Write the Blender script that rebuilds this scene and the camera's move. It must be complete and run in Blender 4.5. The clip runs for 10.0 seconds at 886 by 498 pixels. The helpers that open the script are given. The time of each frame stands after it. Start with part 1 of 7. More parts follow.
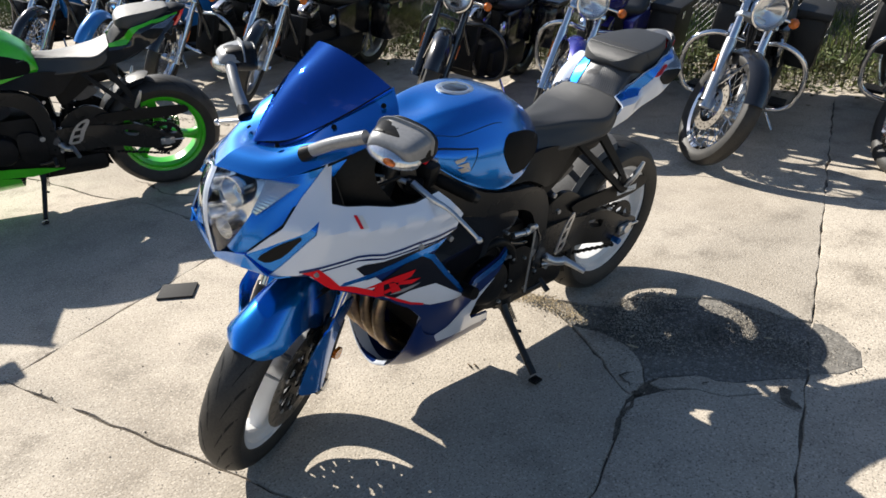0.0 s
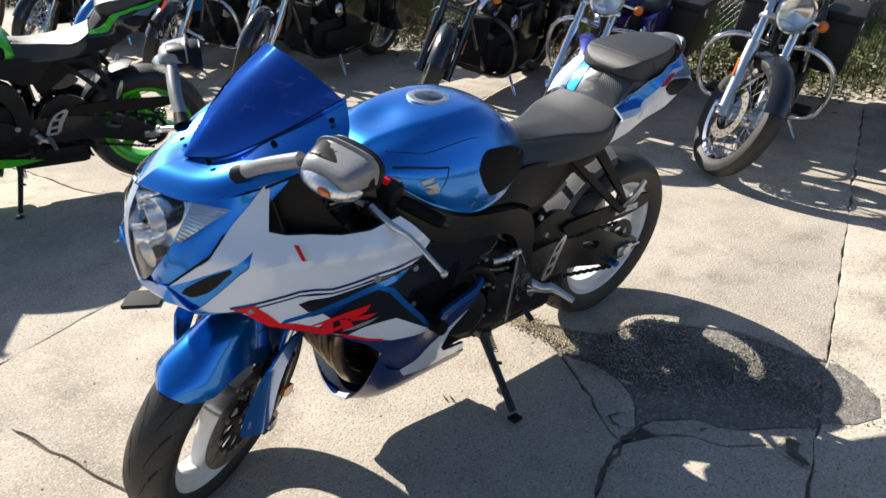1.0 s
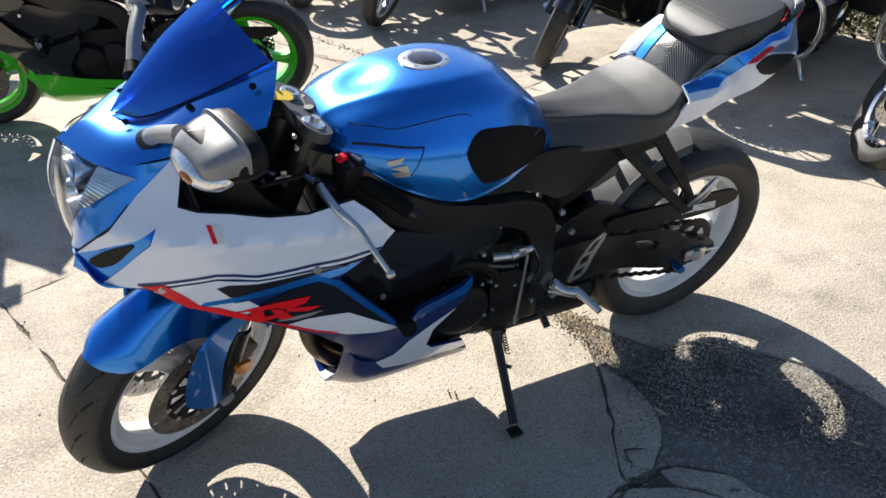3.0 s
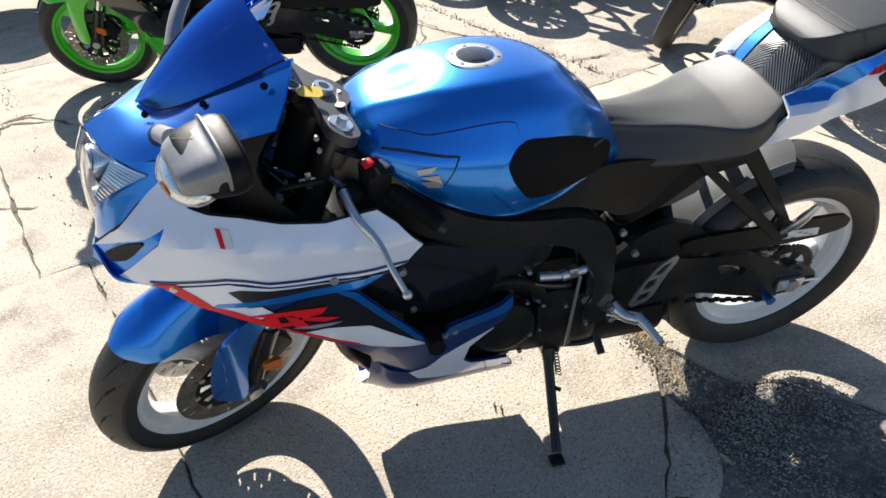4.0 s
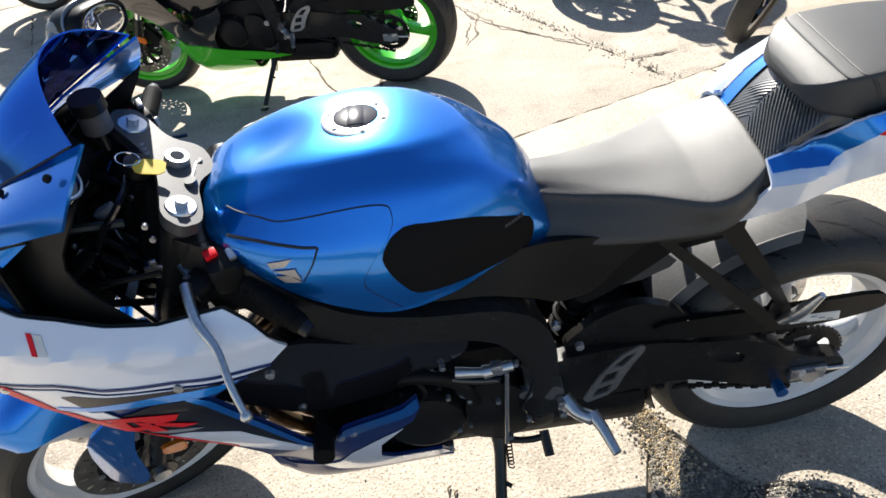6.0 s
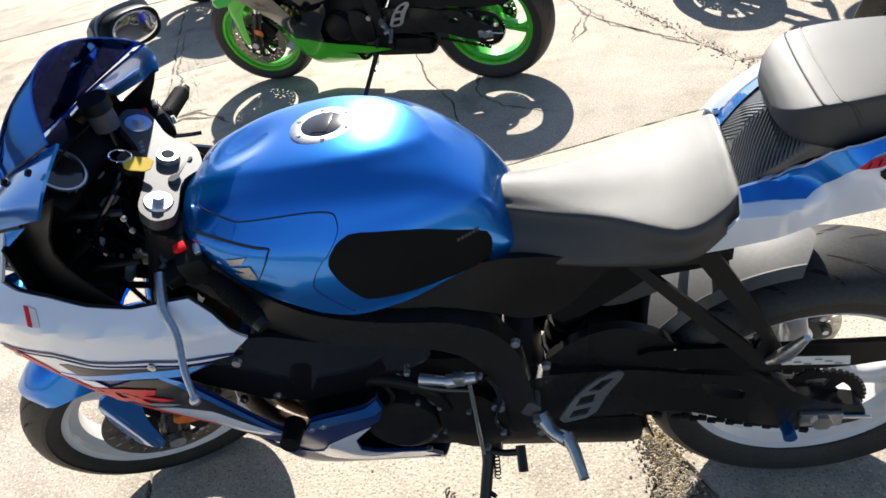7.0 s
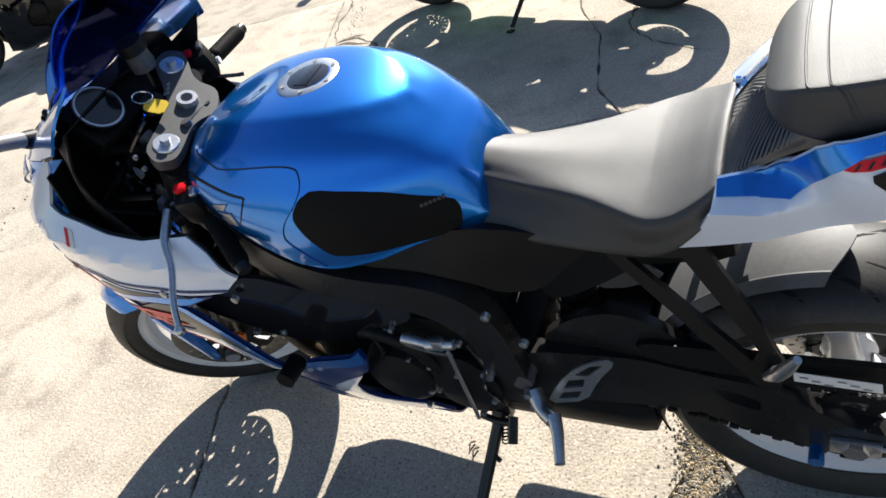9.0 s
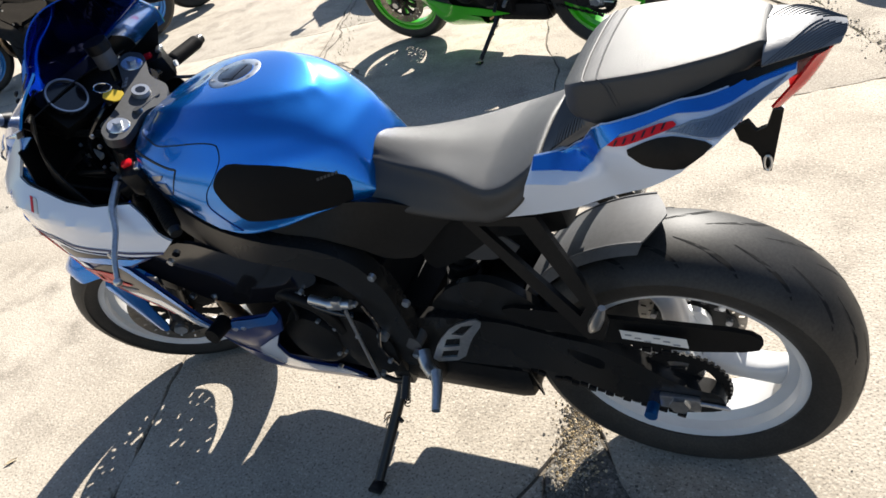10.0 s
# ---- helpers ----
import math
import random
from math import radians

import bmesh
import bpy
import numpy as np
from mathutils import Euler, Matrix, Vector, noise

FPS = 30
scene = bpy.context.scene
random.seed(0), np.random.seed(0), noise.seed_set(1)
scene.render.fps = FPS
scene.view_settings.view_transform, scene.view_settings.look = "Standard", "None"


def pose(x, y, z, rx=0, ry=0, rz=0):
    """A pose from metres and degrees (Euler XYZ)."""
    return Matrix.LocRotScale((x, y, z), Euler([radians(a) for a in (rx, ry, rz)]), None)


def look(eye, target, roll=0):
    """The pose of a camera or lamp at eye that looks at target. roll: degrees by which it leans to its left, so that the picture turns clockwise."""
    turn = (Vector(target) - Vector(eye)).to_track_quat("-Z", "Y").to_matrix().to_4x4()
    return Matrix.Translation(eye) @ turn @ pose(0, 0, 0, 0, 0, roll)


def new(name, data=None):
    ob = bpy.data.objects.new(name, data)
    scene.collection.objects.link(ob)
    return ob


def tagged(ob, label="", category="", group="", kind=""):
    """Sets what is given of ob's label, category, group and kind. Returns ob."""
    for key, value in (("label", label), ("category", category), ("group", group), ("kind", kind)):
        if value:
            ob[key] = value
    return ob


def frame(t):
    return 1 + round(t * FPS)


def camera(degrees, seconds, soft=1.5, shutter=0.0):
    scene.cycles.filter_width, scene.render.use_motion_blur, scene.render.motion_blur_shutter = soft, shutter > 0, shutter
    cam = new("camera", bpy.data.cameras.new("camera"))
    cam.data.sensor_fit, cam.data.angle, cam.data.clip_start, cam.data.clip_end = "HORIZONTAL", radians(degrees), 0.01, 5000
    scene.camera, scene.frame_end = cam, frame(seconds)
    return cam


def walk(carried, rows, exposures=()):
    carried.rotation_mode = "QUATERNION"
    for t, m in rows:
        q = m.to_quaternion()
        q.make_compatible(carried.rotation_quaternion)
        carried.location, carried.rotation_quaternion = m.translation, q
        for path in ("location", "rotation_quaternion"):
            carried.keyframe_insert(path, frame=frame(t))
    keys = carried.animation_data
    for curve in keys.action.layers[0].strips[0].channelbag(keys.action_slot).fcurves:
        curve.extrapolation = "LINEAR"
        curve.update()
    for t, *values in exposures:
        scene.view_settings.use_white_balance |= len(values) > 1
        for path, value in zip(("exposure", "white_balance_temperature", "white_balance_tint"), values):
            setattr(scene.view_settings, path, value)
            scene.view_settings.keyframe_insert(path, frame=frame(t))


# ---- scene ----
cam = camera(63.78, 10.0, 1.6)
PATH = [
    (0, (1.458, 1.649, 1.492), (0.311, 0.278, 0.595), -2.3),
    (0.5, (1.345, 1.64, 1.467), (0.253, 0.212, 0.591), -3.6),
    (1, (1.199, 1.549, 1.48), (0.102, 0.155, 0.557), -1.2),
    (1.5, (1.046, 1.557, 1.469), (0.035, 0.154, 0.464), -1.2),
    (2, (0.877, 1.642, 1.465), (0.039, 0.137, 0.447), -1.4),
    (2.2, (0.84, 1.663, 1.455), (0.075, 0.133, 0.42), -2.6),
    (3.3, (0.616, 1.477, 1.459), (-0.013, -0.09, 0.389), -1.1),
    (3.5, (0.581, 1.451, 1.455), (-0.028, -0.119, 0.378), -0.8),
    (4, (0.456, 1.44, 1.467), (0.146, -0.178, 0.334), -3.3),
    (4.5, (0.245, 1.462, 1.474), (0.105, -0.198, 0.367), -5.7),
    (5, (0.138, 1.408, 1.465), (0.004, -0.248, 0.352), -8.4),
    (5.5, (0.054, 1.249, 1.458), (-0.005, -0.402, 0.331), -8.9),
    (6, (0.008, 1.188, 1.46), (0.019, -0.442, 0.302), -8.6),
    (6.2, (-0.036, 1.18, 1.453), (0.05, -0.451, 0.298), -9.2),
    (7.3, (-0.361, 1.167, 1.45), (0.124, -0.42, 0.333), -13.3),
    (7.5, (-0.379, 1.125, 1.449), (0.137, -0.445, 0.323), -13.7),
    (8, (-0.407, 1.033, 1.43), (0.138, -0.481, 0.242), -13.9),
    (8.5, (-0.508, 0.973, 1.414), (0.183, -0.5, 0.251), -14.5),
    (9, (-0.632, 1.007, 1.397), (0.298, -0.326, 0.231), -18.9),
    (9.5, (-0.785, 1.104, 1.375), (0.124, -0.27, 0.241), -17.6),
    (10, (-0.928, 1.151, 1.377), (0.014, -0.243, 0.296), -16.0),
]
EXPO = [(0.0, 0.9), (1.0, 1.0), (2.0, 1.06), (3.5, 1.18), (4.5, 1.27), (5.0, 1.33), (5.5, 1.38), (6.2, 1.35), (7.5, 1.18), (8.5, 1.2), (9.5, 1.14), (10.0, 1.12)]
walk(cam, [(t, look(eye, target, roll)) for t, eye, target, roll in PATH], EXPO)

# daylight: low clear sun from beyond the right side of the motorcycle
SUN_EL, SUN_AZ = 37.0, 7.0          # azimuth counted from -y towards +x
sun_way = Vector((math.sin(radians(SUN_AZ)) * math.cos(radians(SUN_EL)), -math.cos(radians(SUN_AZ)) * math.cos(radians(SUN_EL)), math.sin(radians(SUN_EL))))
world = bpy.data.worlds.new("sky")
scene.world = world
world.use_nodes = True
wn = world.node_tree.nodes
sky = wn.new("ShaderNodeTexSky")
sky.sky_type, sky.sun_disc = "NISHITA", False
sky.sun_elevation, sky.sun_rotation = radians(SUN_EL), radians(180 - SUN_AZ)
sky.dust_density, sky.ozone_density = 0.8, 3.0
wn["Background"].inputs["Strength"].default_value = 0.062
world.node_tree.links.new(sky.outputs[0], wn["Background"].inputs["Color"])
sun = new("sun", bpy.data.lights.new("sun", "SUN"))
sun.data.energy, sun.data.angle, sun.data.color = 5.0, radians(0.53), (1.0, 0.95, 0.87)
sun.matrix_world = look(sun_way * 30, (0, 0, 0))
# ---- materials ----
def shader(name, base, rough=0.5, metal=0.0, coat=0.0, vary=0.0, vary_scale=8.0, fine=0.0, fine_scale=120.0, bump=0.0, bump_scale=200.0,
           second=None, trans=0.0, ior=1.45, spec=0.5, rough_vary=0.0, alpha=1.0, island=0.0, per_object=0.0):
    """A principled material with two scales of variation in colour, roughness and relief."""
    m = bpy.data.materials.new(name)
    m.use_nodes = True
    nt = m.node_tree
    n, link = nt.nodes, nt.links.new
    b = n["Principled BSDF"]
    b.inputs["Base Color"].default_value = (*base, 1)
    b.inputs["Roughness"].default_value, b.inputs["Metallic"].default_value = rough, metal
    b.inputs["Coat Weight"].default_value, b.inputs["Coat Roughness"].default_value = coat, 0.04
    b.inputs["Transmission Weight"].default_value, b.inputs["IOR"].default_value = trans, ior
    b.inputs["Specular IOR Level"].default_value = spec
    b.inputs["Alpha"].default_value = alpha
    geo = n.new("ShaderNodeTexCoord")
    colour = None
    if vary or fine or second or per_object or island:
        n1 = n.new("ShaderNodeTexNoise")
        n1.inputs["Scale"].default_value, n1.inputs["Detail"].default_value = vary_scale, 5
        link(geo.outputs["Object"], n1.inputs["Vector"])
        mix = n.new("ShaderNodeMix")
        mix.data_type = "RGBA"
        other = second or tuple(c * (1 - vary) for c in base)
        mix.inputs["A"].default_value, mix.inputs["B"].default_value = (*base, 1), (*other, 1)
        ramp = n.new("ShaderNodeMapRange")
        ramp.inputs["From Min"].default_value, ramp.inputs["From Max"].default_value = 0.35, 0.7
        link(n1.outputs["Fac"], ramp.inputs["Value"])
        link(ramp.outputs[0], mix.inputs["Factor"])
        colour = mix.outputs["Result"]
        if fine:
            n2 = n.new("ShaderNodeTexNoise")
            n2.inputs["Scale"].default_value, n2.inputs["Detail"].default_value = fine_scale, 3
            link(geo.outputs["Object"], n2.inputs["Vector"])
            mr = n.new("ShaderNodeMapRange")
            mr.inputs["From Min"].default_value, mr.inputs["From Max"].default_value = 0.3, 0.7
            mr.inputs["To Min"].default_value, mr.inputs["To Max"].default_value = 1 - fine, 1 + fine
            link(n2.outputs["Fac"], mr.inputs["Value"])
            mul = n.new("ShaderNodeVectorMath")
            mul.operation = "SCALE"
            link(colour, mul.inputs[0])
            link(mr.outputs[0], mul.inputs["Scale"])
            colour = mul.outputs[0]
        if per_object or island:
            info = n.new("ShaderNodeObjectInfo") if per_object else n.new("ShaderNodeNewGeometry")
            mr = n.new("ShaderNodeMapRange")
            mr.inputs["To Min"].default_value, mr.inputs["To Max"].default_value = 1 - (per_object or island), 1 + (per_object or island)
            link(info.outputs["Random"] if per_object else info.outputs["Random Per Island"], mr.inputs["Value"])
            mul = n.new("ShaderNodeVectorMath")
            mul.operation = "SCALE"
            link(colour, mul.inputs[0])
            link(mr.outputs[0], mul.inputs["Scale"])
            colour = mul.outputs[0]
        link(colour, b.inputs["Base Color"])
        if rough_vary:
            rr = n.new("ShaderNodeMapRange")
            rr.inputs["To Min"].default_value, rr.inputs["To Max"].default_value = max(0, rough - rough_vary), rough + rough_vary
            link(n1.outputs["Fac"], rr.inputs["Value"])
            link(rr.outputs[0], b.inputs["Roughness"])
    if bump:
        n3 = n.new("ShaderNodeTexNoise")
        n3.inputs["Scale"].default_value, n3.inputs["Detail"].default_value = bump_scale, 4
        link(geo.outputs["Object"], n3.inputs["Vector"])
        bp = n.new("ShaderNodeBump")
        bp.inputs["Strength"].default_value, bp.inputs["Distance"].default_value = bump, 0.002
        link(n3.outputs["Fac"], bp.inputs["Height"])
        link(bp.outputs[0], b.inputs["Normal"])
    return m


BLUE = shader("blue_metallic_paint", (0.0, 0.205, 0.72), 0.26, 0.8, coat=1.0, vary=0.08, vary_scale=3, fine=0.12, fine_scale=2500)
WHITE = shader("white_paint", (0.69, 0.75, 0.86), 0.22, coat=1.0, vary=0.05, vary_scale=4, rough_vary=0.08)
RED = shader("red_decal", (0.72, 0.008, 0.016), 0.4, coat=0.15, spec=0.25, vary=0.1)
NAVY = shader("dark_decal", (0.008, 0.009, 0.016), 0.3, coat=0.2, spec=0.3, vary=0.2)
DEEPBLUE = shader("navy_blue_decal", (0.004, 0.022, 0.12), 0.3, coat=0.25, spec=0.3, vary=0.1)
PLASTIC = shader("black_plastic", (0.009, 0.0088, 0.0086), 0.44, spec=0.2, vary=0.3, fine=0.2, bump=0.15, bump_scale=900, rough_vary=0.12)
GLOSSBLACK = shader("gloss_black_plastic", (0.01, 0.01, 0.012), 0.12, coat=0.6, vary=0.2, rough_vary=0.06)
FRAMEBLACK = shader("satin_black_frame", (0.019, 0.0178, 0.0165), 0.28, 0.05, spec=0.45, vary=0.25, fine=0.1, bump=0.08, bump_scale=500, rough_vary=0.1)
ENGINE = shader("black_engine_casting", (0.011, 0.011, 0.0115), 0.48, 0.05, spec=0.2, vary=0.3, fine=0.3, bump=0.3, bump_scale=600, rough_vary=0.12)
SHELLGREY = shader("grey_mirror_shell", (0.24, 0.24, 0.242), 0.36, spec=0.8, vary=0.15, fine=0.1, bump=0.08, bump_scale=1200, rough_vary=0.08)
MATTE = shader("dark_grey_mirror_plastic", (0.085, 0.085, 0.087), 0.52, vary=0.15, fine=0.1, bump=0.1, bump_scale=1200)
RUBBER = shader("tyre_rubber", (0.020, 0.019, 0.0175), 0.55, spec=0.5, vary=0.35, vary_scale=14, fine=0.3, fine_scale=200, bump=0.08, bump_scale=700, second=(0.034, 0.031, 0.027))
GROOVE = shader("tyre_groove", (0.006, 0.006, 0.006), 0.9, vary=0.3)
VINYL = shader("black_seat_vinyl", (0.019, 0.0188, 0.0184), 0.55, spec=0.95, vary=0.15, vary_scale=5, fine=0.2, fine_scale=700, bump=0.35, bump_scale=900, rough_vary=0.06)
ALU = shader("bare_aluminium", (0.62, 0.63, 0.64), 0.32, 0.95, vary=0.2, fine=0.1, bump=0.05, rough_vary=0.1)
CHROME = shader("chrome", (0.78, 0.78, 0.79), 0.07, 1.0, vary=0.12, vary_scale=20, rough_vary=0.05)
DISC = shader("brake_disc_steel", (0.30, 0.27, 0.23), 0.42, 0.9, vary=0.45, vary_scale=30, fine=0.2, rough_vary=0.12)
WHITERIM = shader("white_powder_coat", (0.74, 0.74, 0.74), 0.35, coat=0.4, vary=0.1, vary_scale=12, rough_vary=0.1)
GREEN = shader("green_paint", (0.055, 0.55, 0.012), 0.3, coat=0.8, vary=0.1, vary_scale=5, fine=0.05)
# lighter copy of CARBON: grazing sun glare on the tail cap put into the colour
GLARECARBON = shader("glare_lit_carbon_weave", (0.20, 0.20, 0.203), 0.45, 0.4, coat=0.2, vary=0.2, bump=0.1)
CARBON = shader("carbon_look_plastic", (0.10, 0.10, 0.102), 0.36, 0.35, coat=0.3, vary=0.2, bump=0.1)
AMBER = shader("amber_reflector", (0.75, 0.17, 0.01), 0.25, coat=0.6, vary=0.25, vary_scale=60)
REDLENS = shader("red_lens", (0.75, 0.012, 0.015), 0.15, coat=1.0, vary=0.2, vary_scale=60)
CLEAR = shader("clear_lens", (0.95, 0.96, 0.97), 0.03, trans=1.0, ior=1.3, vary=0.02)
REFLECTOR = shader("lamp_reflector", (0.88, 0.89, 0.9), 0.22, 1.0, vary=0.12, vary_scale=40)
MIRROR = shader("mirror_glass", (0.9, 0.9, 0.92), 0.02, 1.0)
YELLOW = shader("yellow_tag", (0.8, 0.55, 0.05), 0.5, vary=0.15, vary_scale=50)
BLUEANO = shader("blue_anodised", (0.03, 0.2, 0.6), 0.3, 0.8, vary=0.2, vary_scale=50)
PAPER = shader("white_label", (0.7, 0.7, 0.68), 0.5, vary=0.1, vary_scale=60)
INK = shader("grey_print", (0.25, 0.26, 0.28), 0.6, vary=0.2)
BRONZE = shader("heat_stained_steel", (0.45, 0.33, 0.2), 0.35, 0.95, vary=0.5, vary_scale=25, second=(0.2, 0.14, 0.12), rough_vary=0.1)
GOLD = shader("gold_fork_part", (0.6, 0.36, 0.1), 0.3, 0.9, vary=0.3, vary_scale=25)
SILVERGREY = shader("silver_grey_paint", (0.06, 0.061, 0.064), 0.5, 0.3, vary=0.15, fine=0.1)
PURPLE = shader("violet_blue_paint", (0.02, 0.02, 0.25), 0.25, 0.4, coat=1.0, vary=0.1)
LIGHTBLUE = shader("sky_blue_paint", (0.02, 0.22, 0.62), 0.3, 0.3, coat=1.0, vary=0.1)
BLACKPAINT = shader("black_paint", (0.008, 0.008, 0.009), 0.18, coat=1.0, vary=0.2)
LEATHER = shader("black_leather", (0.02, 0.019, 0.018), 0.5, vary=0.3, fine=0.2, bump=0.3, bump_scale=500)
GALV = shader("galvanised_wire", (0.17, 0.175, 0.18), 0.45, 0.7, vary=0.3, vary_scale=30)
GRASS = shader("grass_blades", (0.075, 0.15, 0.018), 0.6, vary=0.4, vary_scale=2, second=(0.16, 0.17, 0.04), island=0.5)
DRYWEED = shader("dry_weed", (0.10, 0.088, 0.038), 0.8, vary=0.4, vary_scale=4, second=(0.045, 0.062, 0.014), island=0.45)
LEAVES = shader("shrub_leaves", (0.048, 0.078, 0.016), 0.55, vary=0.4, vary_scale=3, second=(0.09, 0.088, 0.022), island=0.5)
BARK = shader("dry_stem", (0.14, 0.1, 0.06), 0.85, vary=0.4, vary_scale=30, bump=0.4)
LITTER = shader("dry_litter", (0.52, 0.42, 0.27), 0.85, vary=0.4, vary_scale=40, second=(0.34, 0.26, 0.15), island=0.45)
PEBBLE = shader("loose_gravel", (0.42, 0.37, 0.30), 0.85, vary=0.4, vary_scale=30, second=(0.24, 0.21, 0.17), island=0.3)
PALELEAF = shader("pale_dry_leaf", (0.55, 0.47, 0.33), 0.8, vary=0.3, vary_scale=80, second=(0.38, 0.29, 0.17))
EMBLEM = shader("brushed_emblem", (0.35, 0.36, 0.38), 0.3, 0.9, vary=0.15, vary_scale=40)
DIMPRINT = shader("dim_print", (0.06, 0.06, 0.063), 0.6, vary=0.2)
CRACKFILL = shader("crack_dirt", (0.15, 0.125, 0.095), 0.95, vary=0.5, vary_scale=20, fine=0.5, fine_scale=200, bump=0.8, bump_scale=120)
SOIL = shader("soil", (0.075, 0.058, 0.042), 0.95, vary=0.4, vary_scale=3, fine=0.4, fine_scale=60, bump=0.8, bump_scale=60)
PAD = shader("black_rubber_pad", (0.007, 0.007, 0.0073), 0.6, spec=0.12, vary=0.2, fine=0.25, fine_scale=900, bump=0.4, bump_scale=1200)
FLATBLACK = shader("black_mat", (0.02, 0.019, 0.019), 0.8, vary=0.3, bump=0.3)


def concrete(name, base, dark, stone, rough=0.9, grit=125):
    """Weathered exposed-aggregate concrete: stains, cement tone, visible stones and relief."""
    m = bpy.data.materials.new(name)
    m.use_nodes = True
    n, link = m.node_tree.nodes, m.node_tree.links.new
    b = n["Principled BSDF"]
    b.inputs["Roughness"].default_value = rough
    b.inputs["Specular IOR Level"].default_value = 0.3
    co = n.new("ShaderNodeNewGeometry").outputs["Position"]

    def tex(scale, detail=4, kind="ShaderNodeTexNoise"):
        t = n.new(kind)
        t.inputs["Scale"].default_value = scale
        if kind == "ShaderNodeTexNoise":
            t.inputs["Detail"].default_value = detail
        link(co, t.inputs["Vector"])
        return t

    def ranged(value, a, c, lo=0.0, hi=1.0):
        r = n.new("ShaderNodeMapRange")
        for key, v in (("From Min", a), ("From Max", c), ("To Min", lo), ("To Max", hi)):
            r.inputs[key].default_value = v
        link(value, r.inputs["Value"])
        return r.outputs[0]

    def mixed(f, a, c):
        x = n.new("ShaderNodeMix")
        x.data_type = "RGBA"
        link(f, x.inputs["Factor"])
        for key, v in (("A", a), ("B", c)):
            if isinstance(v, tuple):
                x.inputs[key].default_value = (*v, 1)
            else:
                link(v, x.inputs[key])
        return x.outputs["Result"]

    stain = ranged(tex(1.3, 6).outputs["Fac"], 0.4, 0.75)
    col = mixed(stain, base, dark)
    blot = n.new("ShaderNodeMath")
    blot.operation = "MULTIPLY"
    link(ranged(tex(5.5, 8).outputs["Fac"], 0.48, 0.72), blot.inputs[0])
    link(ranged(tex(0.9, 3).outputs["Fac"], 0.35, 0.65, 0.25, 1.0), blot.inputs[1])
    col = mixed(blot.outputs[0], col, tuple(c * 0.66 for c in dark))
    worn = ranged(tex(3.1, 7).outputs["Fac"], 0.57, 0.72, 0.0, 0.55)
    col = mixed(worn, col, tuple(min(0.7, c * 1.25) for c in base))
    cells = tex(grit, kind="ShaderNodeTexVoronoi")
    grains = ranged(cells.outputs["Distance"], 0.05, 0.75, 1.0, 0.0)
    tone = n.new("ShaderNodeSeparateColor")
    link(cells.outputs["Color"], tone.inputs[0])
    pick = ranged(tone.outputs[0], 0.35, 0.95)
    both = n.new("ShaderNodeMath")
    both.operation = "MULTIPLY"
    link(grains, both.inputs[0])
    link(pick, both.inputs[1])
    col = mixed(ranged(both.outputs[0], 0.0, 1.0, 0.0, 0.62), col, stone)
    specks = ranged(tex(150, 3).outputs["Fac"], 0.56, 0.66, 0.0, 0.75)
    col = mixed(specks, col, tuple(c * 0.35 for c in dark))
    pale = ranged(tex(110, 3).outputs["Fac"], 0.58, 0.68, 0.0, 0.6)
    col = mixed(pale, col, tuple(min(0.75, c * 1.5) for c in base))
    info = n.new("ShaderNodeObjectInfo")
    mul = n.new("ShaderNodeVectorMath")
    mul.operation = "SCALE"
    link(col, mul.inputs[0])
    link(ranged(info.outputs["Random"], 0, 1, 0.93, 1.07), mul.inputs["Scale"])
    link(mul.outputs[0], b.inputs["Base Color"])
    bp = n.new("ShaderNodeBump")
    bp.inputs["Strength"].default_value, bp.inputs["Distance"].default_value = 0.4, 0.0025
    add = n.new("ShaderNodeMath")
    add.operation = "ADD"
    link(grains, add.inputs[0])
    link(tex(90, 6).outputs["Fac"], add.inputs[1])
    link(add.outputs[0], bp.inputs["Height"])
    link(bp.outputs[0], b.inputs["Normal"])
    return m


def coated_screen(name, mirror, tint, share):
    """A smoked see-through screen under a coloured mirror coat."""
    m = bpy.data.materials.new(name)
    m.use_nodes = True
    n, link = m.node_tree.nodes, m.node_tree.links.new
    n.remove(n["Principled BSDF"])
    gloss, clear, mix, soil = n.new("ShaderNodeBsdfGlossy"), n.new("ShaderNodeBsdfTransparent"), n.new("ShaderNodeMixShader"), n.new("ShaderNodeTexNoise")
    gloss.inputs["Color"].default_value, clear.inputs["Color"].default_value = (*mirror, 1), (*tint, 1)
    soil.inputs["Scale"].default_value, soil.inputs["Detail"].default_value = 14, 6
    dust = n.new("ShaderNodeMapRange")
    dust.inputs["To Min"].default_value, dust.inputs["To Max"].default_value = 0.0, 0.06
    link(n.new("ShaderNodeTexCoord").outputs["Object"], soil.inputs["Vector"])
    link(soil.outputs["Fac"], dust.inputs["Value"])
    link(dust.outputs[0], gloss.inputs["Roughness"])
    mix.inputs[0].default_value = share
    link(clear.outputs[0], mix.inputs[1])
    link(gloss.outputs[0], mix.inputs[2])
    link(mix.outputs[0], n["Material Output"].inputs["Surface"])
    return m


SCREEN = coated_screen("mirror_coated_blue_screen", (0.07, 0.25, 0.90), (0.20, 0.22, 0.36), 0.48)
CONCRETE = concrete("weathered_concrete", (0.455, 0.40, 0.325), (0.335, 0.288, 0.228), (0.62, 0.555, 0.465))
ASPHALT = concrete("rough_asphalt_patch", (0.20, 0.185, 0.16), (0.09, 0.083, 0.073), (0.50, 0.46, 0.40), grit=75)
CHIPPING = shader("stone_chippings", (0.36, 0.32, 0.26), 0.9, vary=0.4, vary_scale=6, second=(0.11, 0.10, 0.086), island=0.5)
# ---- modelling tools ----
from mathutils.geometry import delaunay_2d_cdt

